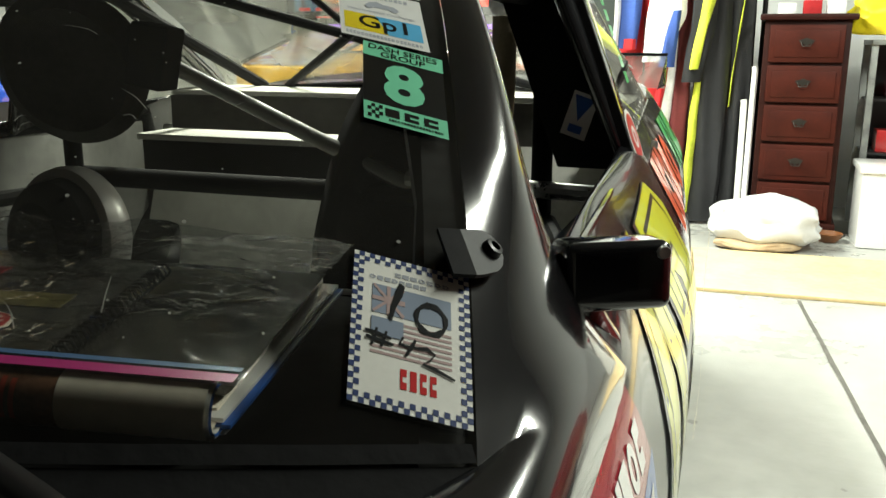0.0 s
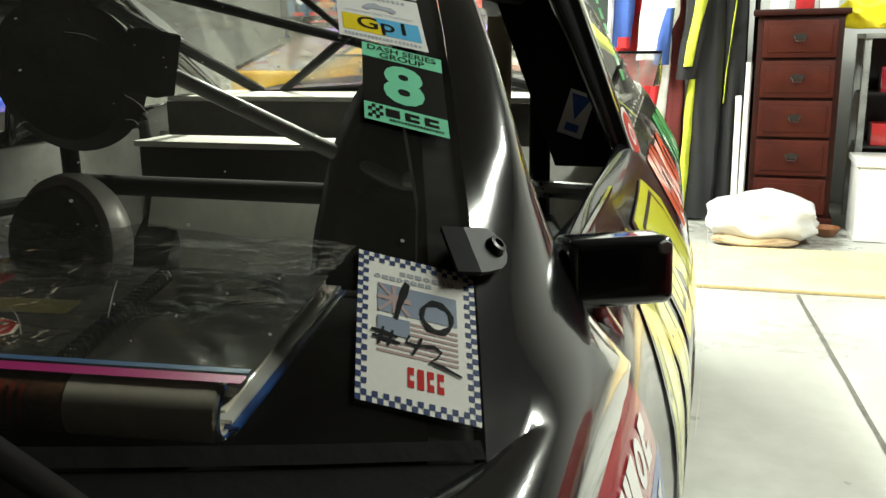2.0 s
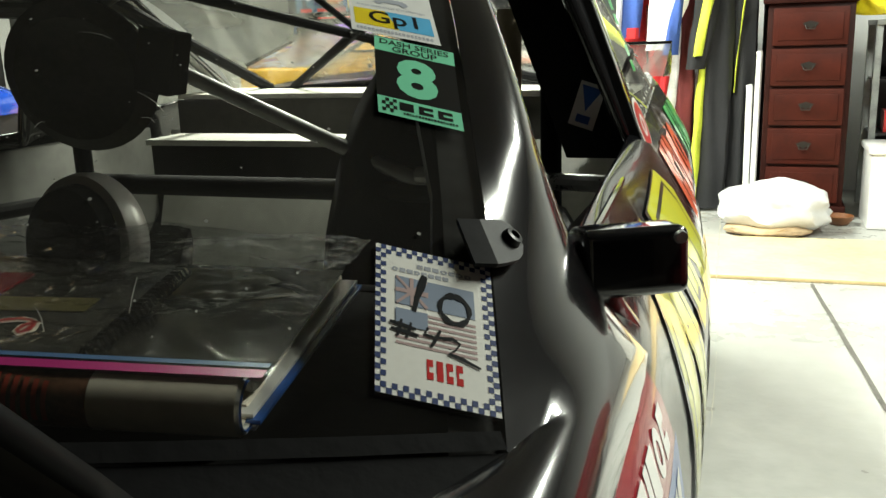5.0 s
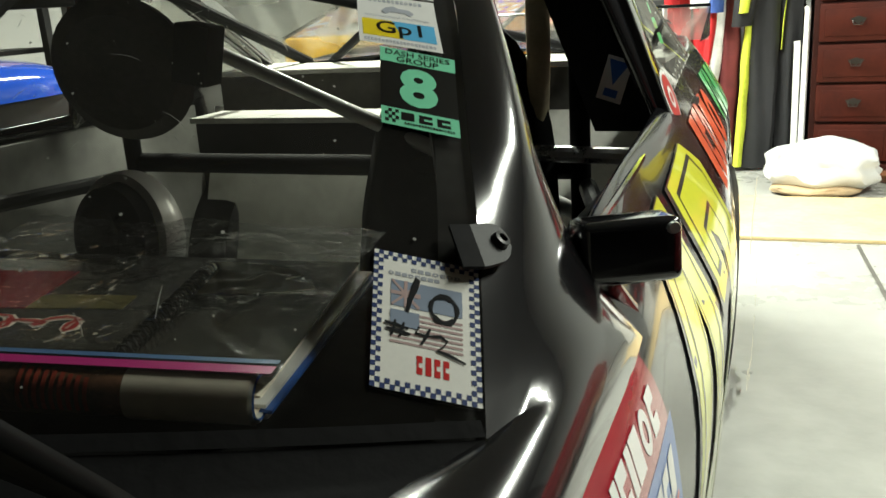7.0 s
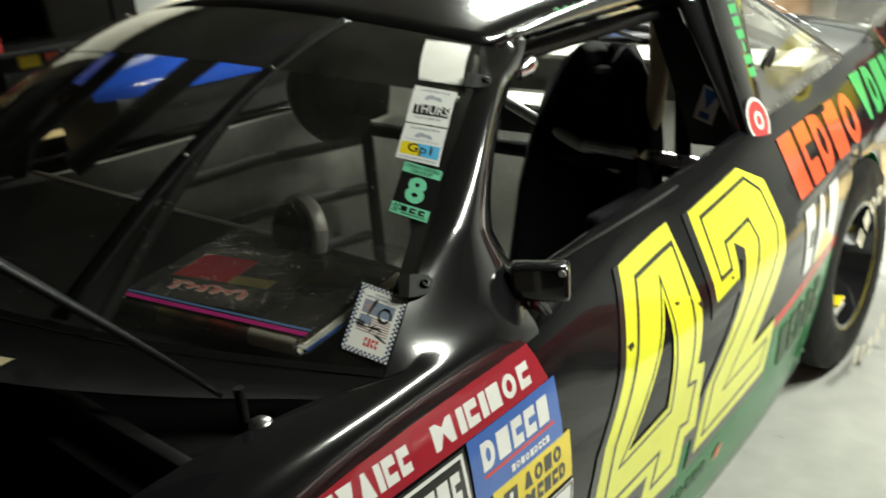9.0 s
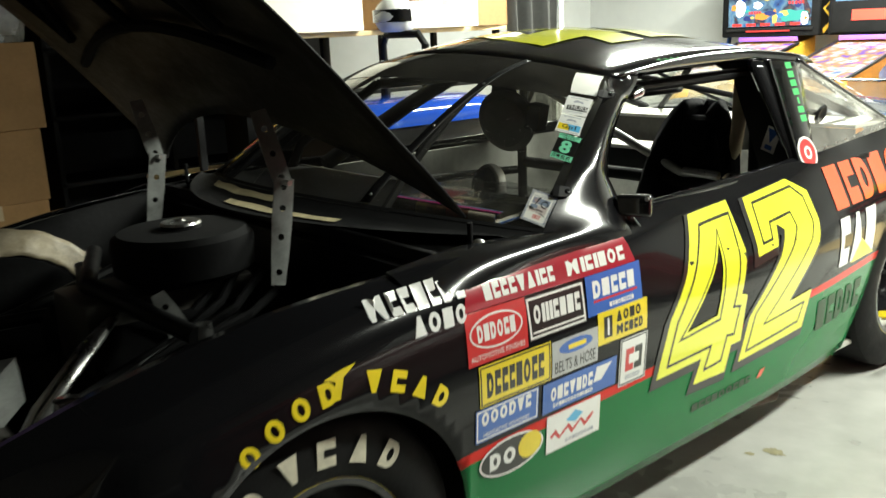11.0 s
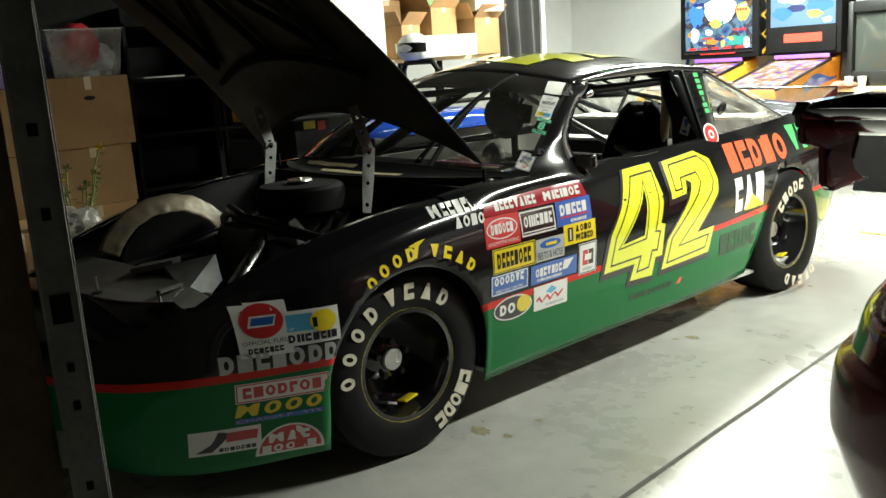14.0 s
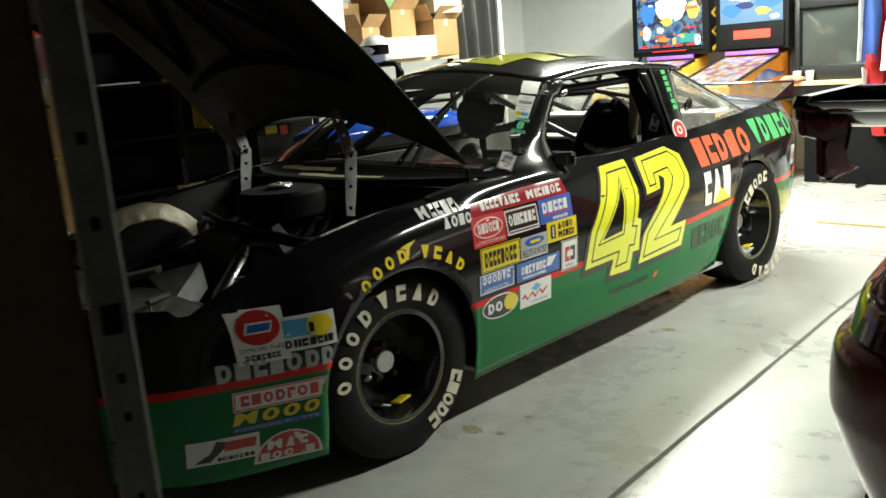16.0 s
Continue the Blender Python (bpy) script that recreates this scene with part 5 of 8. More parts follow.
# engine bay
engine = new("engine_bay")
engine.parent = race_car
part("firewall", box(-0.80, 0.44, 0.20, 0.80, 0.46, 0.925, 0.004), BLACK_SATIN, engine)
part("bay_floor", box(-0.50, -0.62, 0.17, 0.50, 0.44, 0.19, 0.004), BLACK_MATTE, engine)
for sg in (1, -1):
    part("inner_wing", box(sg * 0.52 - 0.008, -0.62, 0.19, sg * 0.52 + 0.008, 0.44, 0.60, 0.003), BLACK_MATTE, engine)
    part("wing_liner", sheet(lambda u, v, sg=sg: (sg * (0.52 + (inner_x(-0.78 + 1.4 * u) - 0.515) * v ** 0.8), -0.78 + 1.4 * u, 0.58 + (top_z(-0.78 + 1.4 * u) + 0.006 - 0.58) * v), 16, 6), BLACK_MATTE, engine)
    part("frame_rail", tube([(sg * 0.40, -0.72, 0.56), (sg * 0.44, -0.2, 0.66), (sg * 0.50, 0.44, 0.80)], 0.022, 10), BLACK_SATIN, engine, "black cage tube over the engine")
    part("cross_brace", tube([(sg * 0.05, 0.35, 0.72), (sg * 0.40, -0.30, 0.66)], 0.020, 10), BLACK_SATIN, engine)
    part("shock_absorber", tube([(sg * 0.44, 0.02, 0.45), (sg * 0.42, 0.0, 0.78)], [0.032, 0.026], 14), STEEL, engine, "bright shock absorber body")
    part("valve_cover", moved(box(-0.085, -0.27, -0.05, 0.085, 0.27, 0.05, 0.025), pose(sg * 0.20, 0.08, 0.66, 0, sg * 38, 0)), BLACK_SATIN, engine)
part("engine_block", box(-0.20, -0.28, 0.25, 0.20, 0.36, 0.60, 0.03), BLACK_MATTE, engine)
part("intake", box(-0.14, -0.18, 0.60, 0.14, 0.30, 0.80, 0.03), GREY_PANEL, engine)
part("air_cleaner", moved(lathe([(0.0, 0.0), (0.05, 0.0), (0.055, -0.012), (0.17, -0.015), (0.188, -0.03), (0.192, -0.05), (0.188, -0.12), (0.17, -0.135), (0.0, -0.135)], 48, "z"), Matrix.Translation((0.06, 0.13, 0.955))), BLACK_MATTE, engine, "round black air cleaner")
part("air_cleaner_cap", moved(lathe([(0.0, 0.010), (0.010, 0.010), (0.012, 0.004), (0.052, 0.003), (0.055, -0.004)], 32, "z"), Matrix.Translation((0.06, 0.13, 0.957))), STEEL, engine, "polished air cleaner cap")
part("radiator_shroud", moved(box(-0.36, -0.07, -0.20, 0.36, 0.0, 0.20, 0.02), pose(0.0, -0.50, 0.42, -28, 0, 0)), GREY_PANEL, engine, "bare metal radiator shroud")
part("nose_panel", sheet(lambda u, v: ((2 * u - 1) * 0.74, -0.865 + 0.13 * (2 * u - 1) ** 2 + (0.33 - 0.16 * (2 * u - 1) ** 2) * v, 0.652 + 0.024 * (1 - (2 * u - 1) ** 2)), 20, 6), GREY_PANEL, engine, "bare grey sheet-metal nose panel")
duct = bmesh.new()
FUN = [Vector(p) for p in ((0.305, -0.545, 0.640), (0.215, -0.366, 0.745), (0.090, -0.525, 0.710))]
for dz in (0.0, -0.10):
    duct.faces.new([duct.verts.new(p + Vector((0, 0, dz)) + Vector((0.03, 0.0, 0)) * (dz < 0)) for p in FUN])
duct.verts.ensure_lookup_table()
for k in range(3):
    duct.faces.new([duct.verts[n] for n in (k, (k + 1) % 3, 3 + (k + 1) % 3, 3 + k)])
part("air_funnel", duct, GALV, engine, "bright sheet-metal air funnel", smooth=False)
part("panel_lip", tube([(0.445, -0.700, 0.700), (0.309, -0.556, 0.676)], 0.009, 6), GREY_PANEL, engine, "folded bright lip of the panel")
part("panel_step", moved(box(-0.13, -0.08, -0.012, 0.13, 0.08, 0.012, 0.004), pose(-0.05, -0.50, 0.690, 6, -8, -30)), GREY_PANEL, engine)
HOOP = mat("tan_foil_tape", (0.29, 0.24, 0.16), rough=0.5, noise_scale=12, noise_amount=0.35, bump=0.5, bump_scale=22)


def hoop_pt(u, v):
    a = radians(158 - 136 * u)
    r = 0.265 + 0.078 * v + 0.006 * noise.noise((u * 14, v * 3, 2.0))
    return (-0.585 - 0.05 * v + 0.008 * noise.noise((u * 20, v * 5, 7.0)), -0.20 + 1.04 * r * math.cos(a), 0.545 + r * math.sin(a))


solid(part("heat_shield_hoop", sheet(hoop_pt, 48, 5), HOOP, engine, "tan taped heat shield hoop over the far wheel"), 0.004)
part("wheel_tub", moved(lathe([(0.0, 0.0), (0.262, 0.0), (0.268, -0.05)], 36), Matrix.Translation((-0.58, -0.20, 0.545))), BLACK_MATTE, engine)
for k in range(2):
    part("coolant_pipe", tube([(0.30 + 0.05 * k, -0.45, 0.50), (0.31 + 0.05 * k, -0.36, 0.64), (0.25 + 0.04 * k, -0.22, 0.74), (0.16, -0.12, 0.76)], 0.014, 10), STEEL, engine, "bright bent coolant pipe")
part("steering_box", moved(box(-0.05, -0.05, -0.05, 0.05, 0.05, 0.05, 0.015), pose(0.40, -0.18, 0.55, 0, 20, 10)), BLACK_SATIN, engine)
part("reservoir_cap", moved(lathe([(0.0, 0.03), (0.028, 0.028), (0.034, 0.0), (0.034, -0.05), (0.0, -0.05)], 24, "z"), Matrix.Translation((0.445, -0.33, 0.672))), CHROME, engine, "chrome filler cap")
part("drilled_bracket", strap_bm((0.26, 0.02, 0.70), (0.22, -0.02, 0.82), 0.06, 0.035, (0.3, 0.7)), GALV, engine)
for k in range(4):
    part("hose", tube([(-0.1 + 0.1 * k, 0.40, 0.75), (-0.05 + 0.11 * k, 0.30, 0.84 - 0.02 * k), (0.14 + 0.08 * k, 0.15, 0.76), (0.24 + 0.04 * k, -0.05 - 0.05 * k, 0.66)], 0.012, 8), BLACK_MATTE, engine)
part("brace_tube", tube([(-0.46, 0.05, 0.80), (0.0, -0.12, 0.82), (0.44, -0.02, 0.76)], 0.024, 12), BLACK_SATIN, engine, "thick black brace across the bay")

# rivets down the quarter window and glass edge
spots = [QT_F.lerp(QB_R, k / 9) + Vector((0.006, -0.012, -0.02)) for k in range(1, 9)] + [QB_F.lerp(QB_R, k / 9) + Vector((0.004, 0, 0.015)) for k in range(1, 9)]
first = part("rivet", moved(lathe([(0.0, 0.003), (0.004, 0.002), (0.005, 0.0)], 8, "x"), Matrix.Translation(spots[0])), STEEL, race_car)
for p in spots[1:]:
    rv = new("rivet", first.data)
    rv.parent = race_car
    rv.location = p - spots[0]
part("window_vent", moved(lathe([(0.0, 0.0), (0.018, 0.002), (0.030, 0.008), (0.036, 0.004), (0.038, 0.0)], 24, "x"), pose(0.722, 2.33, 1.075, 0, 18, 0)), BLACK_SATIN, race_car, "round vent in the quarter window")

# tail
part("spoiler", sheet(lambda u, v: ((2 * u - 1) * 0.72, 3.60 + 0.05 * v - 0.03 * (2 * u - 1) ** 2, 0.985 + 0.115 * v), 20, 3), HAZY, race_car, "hazy clear polycarbonate tail spoiler")
part("spoiler_edge", tube([((2 * k / 10 - 1) * 0.72, 3.65 - 0.03 * (2 * k / 10 - 1) ** 2, 1.102) for k in range(11)], 0.006, 6), BLACK_GLOSS, race_car, "black edging of the spoiler")
for k in range(6):
    part("spoiler_bolt", moved(lathe([(0.0, 0.004), (0.006, 0.003), (0.007, 0.0)], 8, "y"), pose(-0.6 + 0.24 * k, 3.60, 1.005, 180, 0, 0)), STEEL, race_car)
tailside = sheet(lambda u, v: (0.72 + 0.0 * u, 3.28 + 0.34 * u, 0.995 + v * 0.11 * u), 8, 2)
part("spoiler_end", tailside, BLACK_GLOSS, race_car)
part("exhaust_pipe", tube([(0.80, 1.95, 0.115), (0.76, 1.80, 0.115), (0.6, 1.5, 0.15)], 0.030, 14), mat("rusty_exhaust", (0.10, 0.06, 0.04), rough=0.7, noise_scale=30, noise_amount=0.5), race_car, "rusty side exhaust outlet")

# interior
for sg in (1, -1):
    part("splash_panel", box(min(sg * 0.30, sg * 0.888), 0.470, 0.165, max(sg * 0.30, sg * 0.888), 0.482, 0.78, 0.003), BLACK_MATTE, race_car, "black panel behind the front wheel")
part("floor_pan", box(-0.82, 0.46, 0.16, 0.82, 3.0, 0.18, 0.003), INTERIOR_GREY, race_car)
part("rear_bulkhead", moved(box(-0.74, -0.01, -0.36, 0.74, 0.01, 0.36, 0.003), pose(0, 2.55, 0.55, -20, 0, 0)), INTERIOR_GREY, race_car, "light grey rear bulkhead")
part("parcel_shelf", box(-0.70, 2.66, 0.985, 0.70, 2.98, 1.0, 0.003), INTERIOR_GREY, race_car, "light grey rear shelf")
part("shelf_riser", box(-0.70, 2.655, 0.86, 0.70, 2.665, 0.984, 0.002), GREY_PANEL, race_car, "grey riser under the shelf")
part("battery_cover", box(-0.56, 2.32, 0.80, 0.02, 2.46, 0.885, 0.004), BLACK_SATIN, race_car, "dark cover behind the seats")
part("cover_lid", box(-0.57, 2.31, 0.886, 0.03, 2.47, 0.902, 0.003), INTERIOR_GREY, race_car, "light lid of the dark cover")
for sg in (1, -1):
    part("door_inner", box(sg * 0.78 - 0.012, 0.95, 0.20, sg * 0.78 + 0.012, 2.60, 0.905, 0.004), BLACK_SATIN if sg > 0 else DOOR_GREY, race_car)


def dash_pt(u, v):
    w = 2 * u - 1
    return (w * (0.85 - 0.06 * v), 0.425 + 0.275 * w * w * (1 - v) + (1.02 - 0.425) * v, 0.972 - 0.045 * w * w * (1 - v) - 0.045 * v)


part("dashboard", sheet(dash_pt, 20, 8), BLACK_MATTE, race_car, "flat black dashboard top")
part("dash_face", box(-0.78, 1.0, 0.70, 0.78, 1.02, 0.93, 0.004), BLACK_SATIN, race_car)
bar = part("brace_bar", tube([wind(0.52, v / 6) + Vector((0, 0.02, -0.025)) for v in range(7)], 0.012, 8), BLACK_MATTE, race_car, "black brace behind the windshield")
part("brace_bar", tube([*[wind(-0.56, v / 6) + Vector((0, 0.02, -0.025)) for v in range(7)]], 0.014, 8), BLACK_SATIN, race_car)
tach = part("tachometer", moved(lathe([(0.0, -0.045), (0.035, -0.045), (0.056, -0.030), (0.062, 0.0), (0.062, 0.012), (0.0, 0.012)], 40, "y"), pose(0.357, 1.005, 0.958, -8, 0, -8)), BLACK_MATTE, race_car, "round tachometer pod on the dashboard")
part("bezel", moved(lathe([(0.061, -0.016), (0.069, -0.013), (0.072, -0.004), (0.072, 0.008), (0.067, 0.016), (0.058, 0.016)], 64, "y"), pose(0.357, 1.005, 0.958, -8, 0, -8)), mat("dull_aluminium", (0.62, 0.61, 0.58), rough=0.38, metal=0.35, noise_scale=30, noise_amount=0.1), tach, "bright metal bezel")
seat = new("driver_seat")
seat.parent = race_car
seat["label"] = "high black padded racing seat"
part("cushion", box(0.09, 1.45, 0.28, 0.52, 1.95, 0.48, 0.05), FABRIC, seat)


def back_pt(u, v):
    w = 2 * u - 1
    wid = 0.215 * (1 - 0.25 * max(v - 0.45, 0) / 0.55) * math.sqrt(max(1 - (max(v - 0.62, 0) / 0.40) ** 2.2, 0.02))
    return (0.325 + w * wid, 2.03 + 0.21 * v - 0.09 * abs(w) ** 2.5, 0.42 + 0.70 * v - 0.02 * w * w * v)


solid(part("backrest", sheet(back_pt, 16, 18), FABRIC, seat), 0.07, 0)
part("headrest", box(0.25, 2.13, 0.93, 0.40, 2.21, 1.07, 0.038, segs=3), FABRIC, seat)
part("side_bolster", box(0.50, 1.76, 0.44, 0.555, 2.04, 0.78, 0.026, segs=4), FABRIC, seat)

for sg in (1, -1):
    part("window_sill_edge", tube([WB_F + Vector((0.0, 0, -0.002)), WB_F.lerp(WB_R, 0.5) + Vector((0.004, 0, 0.0)), WB_R], 0.006, 8) if sg > 0 else moved(tube([WB_F, WB_F.lerp(WB_R, 0.5), WB_R], 0.006, 8), Matrix.Scale(-1, 4, (1, 0, 0))), BLACK_GLOSS, race_car)

# roll cage
part("cage_tube", tube([(-0.64, 1.76, 1.245), (-0.69, 1.50, 1.125), (-0.74, 1.10, 0.92)], 0.032, 12), BLACK_MATTE, race_car, "padded black cage leg")
for sg in (1, -1):
    part("cage_tube", tube([(sg * 0.60, 2.10, 0.2), (sg * 0.60, 2.10, 1.05), (sg * 0.56, 2.10, 1.22), (sg * 0.42, 2.10, 1.29), (0, 2.10, 1.30)], 0.022, 12), BLACK_MATTE, race_car, "black roll cage hoop")
    part("cage_tube", tube([(sg * 0.58, 1.28, 1.235), (sg * 0.56, 2.10, 1.24)], 0.020, 10), BLACK_SATIN, race_car)
    part("cage_tube", tube([(sg * 0.78, 0.88, 0.75), (sg * 0.748, 1.00, 1.015), (sg * 0.60, 1.29, 1.235)], 0.020, 10), BLACK_SATIN, race_car)
    part("cage_tube", tube([(sg * 0.50, 2.12, 1.27), (sg * 0.55, 2.97, 1.0)], 0.018, 10), BLACK_MATTE, race_car)
    for zz in (0.42, 0.60, 0.78):
        part("door_bar", tube([(sg * 0.62, 2.08, zz), (sg * 0.74, 1.7, zz), (sg * 0.74, 1.2, zz), (sg * 0.68, 0.95, zz)], 0.020, 10), BLACK_SATIN, race_car)
part("cage_tube", tube([(-0.56, 2.11, 1.20), (0.58, 2.11, 0.72)], 0.018, 12), CAGE_GREY, race_car, "grey diagonal cage tube")
part("cage_tube", tube([(-0.60, 2.11, 0.815), (0.60, 2.11, 0.815)], 0.025, 12), BLACK_MATTE, race_car)
part("cage_tube", tube([(0.30, 2.14, 1.27), (-0.45, 2.95, 1.0)], 0.013, 10), BLACK_MATTE, race_car)
part("cage_tube", tube([(-0.30, 2.14, 1.27), (0.45, 2.95, 1.0)], 0.013, 10), BLACK_MATTE, race_car)
part("cage_tube", tube([(0.02, 2.12, 1.28), (0.02, 2.97, 1.0)], 0.008, 8), BLACK_MATTE, race_car)
part("cage_tube", tube([(0.56, 1.32, 1.22), (0.30, 2.05, 1.18)], 0.018, 8), BLACK_SATIN, race_car)
part("cage_padding", tube([(0.50, 2.155, 1.20), (0.50, 2.15, 1.05), (0.50, 2.12, 0.90), (0.49, 2.07, 0.84)], 0.026, 12), PADDING, race_car, "tan foam padding on the cage")
part("shelf_tube", tube([(0.30, 2.10, 0.855), (0.72, 2.06, 0.850)], 0.018, 10), STEEL, race_car)
# Black unit lifted to grey: the glare on the windshield, put into its colour.
UNIT_GREY = mat("unit_black_with_glare", (0.030, 0.028, 0.025), rough=0.7, spec=0.2, noise_scale=14, noise_amount=0.4)
fan = part("blower_unit", moved(lathe([(0.0, 0.03), (0.08, 0.028), (0.108, 0.012), (0.114, -0.01), (0.09, -0.03), (0.0, -0.035)], 36, "y"), pose(0.055, 1.38, 1.112, 12, 0, 15)), UNIT_GREY, race_car, "round black unit hung from the cage")
part("mount_block", moved(box(-0.028, -0.03, -0.045, 0.028, 0.03, 0.045, 0.005), pose(0.180, 1.40, 1.128, 0, 12, 10)), BLACK_MATTE, fan, "square black mounting block")
part("neck", tube([(0.03, 1.39, 1.19), (0.02, 1.40, 1.235), (0.02, 1.42, 1.30)], [0.05, 0.042, 0.04], 14), BLACK_MATTE, fan)
part("ceiling_lamp_switch", moved(lathe([(0.0, 0.02), (0.018, 0.018), (0.022, 0.0), (0.014, -0.03)], 16, "y"), pose(0.64, 1.36, 1.225, 20, 0, 0)), CHROME, race_car, "small chrome fitting under the roof rail")

def splash(cx, cz, rx, rz, seed, n=22):
    """An uneven painted patch."""
    return [(cx + rx * (1 + 0.45 * noise.noise((math.cos(k * math.tau / n) * 1.7, math.sin(k * math.tau / n) * 1.7, seed))) * math.cos(k * math.tau / n),
             cz + rz * (1 + 0.45 * noise.noise((math.cos(k * math.tau / n) * 1.7, math.sin(k * math.tau / n) * 1.7, seed + 9))) * math.sin(k * math.tau / n)) for k in range(n)]


# magazines in a plastic bag on the dashboard
COVER = mat("magazine_cover_dark", (0.035, 0.032, 0.026), rough=0.25, noise_scale=14, noise_amount=0.9)
PAGES = mat("paper_pages", (0.80, 0.74, 0.63), rough=0.7, noise_scale=60, noise_amount=0.15)
MAGENTA = mat("magenta_zip", (0.36, 0.012, 0.15), rough=0.3)
SEAL_BLUE = mat("blue_zip", (0.06, 0.13, 0.28), rough=0.3)
RUST = mat("rust_print", (0.30, 0.05, 0.03), rough=0.35, noise_scale=20, noise_amount=0.5)
OLIVE = mat("olive_print", (0.16, 0.13, 0.04), rough=0.35, noise_scale=20, noise_amount=0.5)
MAGM = pose(0.735, 0.665, 0.944, 0, 3.0, 14)
mag = thing("magazine", "rolled-edge magazine with a dark printed cover on the dashboard", "magazine", m=MAGM)


def mag_pt(u, v, z, curl=1):
    x, y = -0.34 * u, 0.30 * v
    if curl and v < 0.12:
        a = (0.12 - v) / 0.12
        return (x, y + 0.012 * a, z + 0.020 * math.sin(a * math.pi * 0.9))
    return (x, y, z)


part("cover", sheet(lambda u, v: mag_pt(u, v, 0.016), 4, 26), COVER, mag)
part("pages", box(-0.34, 0.03, 0.0, -0.002, 0.30, 0.013, 0.002), PAGES, mag)
PRINTED = mat("printed_page", (0.15, 0.075, 0.045), rough=0.3, noise_scale=32, noise_amount=0.9)


def curl(r, x0, x1, a0=80, a1=280):
    """A page rolled over the front edge of the magazine."""
    return sheet(lambda u, v: (x0 + (x1 - x0) * u, 0.018 + r * math.cos(radians(a0 + (a1 - a0) * v)), 0.0175 + r * math.sin(radians(a0 + (a1 - a0) * v))), 6, 18)


part("rolled_edge", curl(0.0168, -0.080, 0.0), PAGES, mag, "folded-back cream page edge")
part("rolled_page", curl(0.0164, -0.335, -0.080), PRINTED, mag, "rolled page with brown and red print")
part("printed_band", curl(0.0169, -0.335, -0.250), COVER, mag)
part("printed_band", curl(0.0170, -0.250, -0.215, 120, 230), OLIVE, mag)
for k in range(9):
    part("red_bar", curl(0.0172, -0.148 + 0.0055 * k, -0.1450 + 0.0055 * k, 105 + 3 * k, 205), RUST, mag)
for r5, x5, m5 in ((0.0152, 0.002, WHITE), (0.0138, 0.003, BLUE), (0.0126, 0.002, WHITE), (0.0100, 0.0, PAGES)):
    part("inner_page", curl(r5, -0.30, x5, 60, 300), m5, mag)
for z5, x5, m5 in ((0.001, 0.004, WHITE), (0.0045, 0.007, BLUE), (0.008, 0.003, WHITE)):
    part("page_edge", moved(box(-0.012, 0.022, z5, x5, 0.29, z5 + 0.003, 0.001), pose(0, 0, 0, 0, 0, -2)), m5, mag)
part("cover_picture", moved(poly(splash(-0.13, 0.235, 0.10, 0.045, 31)), Matrix.Translation((0, 0, 0.0168))), OLIVE, mag)
part("cover_picture", moved(poly(splash(-0.25, 0.20, 0.06, 0.05, 33)), Matrix.Translation((0, 0, 0.0172))), RUST, mag)
book = thing("spiral_notebook", "dark spiral-bound event booklet lying on the magazine", "notebook", m=MAGM @ pose(-0.115, 0.06, 0.018, 0, 0, 4))
part("cover", box(-0.21, 0.0, 0.0, 0.0, 0.20, 0.008, 0.002), COVER, book)
part("title_panel", box(-0.205, 0.075, 0.0082, -0.10, 0.165, 0.0088), DEEP_RED, book)
part("title_panel", box(-0.10, 0.075, 0.0082, -0.025, 0.105, 0.0088), OLIVE, book)
script = [(-0.185 + 0.0030 * k + 0.009 * math.sin(k * 0.75), 0.044 + 0.015 * math.cos(k * 0.75) * (0.6 + 0.4 * math.sin(k * 0.31))) for k in range(50)]
part("title_script", moved(ribbon(script, 0.010), Matrix.Translation((0, 0, 0.0090))), PAGES, book)
part("title_script", moved(ribbon(script, 0.005), Matrix.Translation((0, 0, 0.0096))), RED, book)
part("cover_edge", box(-0.209, 0.001, -0.0005, -0.001, 0.010, 0.0078, 0.001), SILVER, book)
coil = bmesh.new()
for k in range(22):
    join(coil, tube([(0.006 + 0.006 * math.cos(a), 0.005 + 0.009 * k, 0.004 + 0.006 * math.sin(a)) for a in (0, 1.05, 2.1, 3.14, 4.2, 5.25)], 0.0012, 5, closed=True))
part("coil", coil, BLACK_SATIN, book)
bag = thing("zip_bag", "clear crinkled zip bag with a magenta and blue seal", "plastic bag", m=MAGM)


def bag_pt(u, v):
    x, y = -0.36 * u + 0.015, 0.012 + 0.34 * v
    bumpy = 0.008 * noise.noise((x * 12, y * 12, 0.3)) + 0.005 * abs(noise.noise((x * 50, y * 38, 1.7))) + 0.0028 * abs(noise.noise((x * 110, y * 130, 5.1)))
    return (x, y, 0.0345 + bumpy * min(1, 6 * v))


part("film", sheet(bag_pt, 120, 110), BAG, bag).visible_shadow = False
part("seal", sheet(lambda u, v: (-0.36 * u + 0.012, 0.012 + 0.011 * v, 0.0365), 20, 2), MAGENTA, bag, "magenta zip seal")
part("seal", sheet(lambda u, v: (-0.36 * u + 0.012, 0.026 + 0.006 * v, 0.0367), 20, 1), SEAL_BLUE, bag, "blue zip seal")

# ---- door track by the opening ----
TRACK_STEEL = mat("dull_track_steel", (0.40, 0.40, 0.37), rough=0.5, metal=0.15, noise_scale=10, noise_amount=0.35, rough_var=0.15)
track = thing("garage_door_track", "galvanised vertical garage door track with bolt holes", "door track", m=pose(2.0215, -1.453, 0, 0, 0, 74))
part("web", box(-0.024, -0.002, 0.0, 0.024, 0.002, 2.35, 0.001), TRACK_STEEL, track)
part("lip", box(0.0215, 0.0, 0.0, 0.0245, 0.030, 2.35, 0.001), TRACK_STEEL, track)
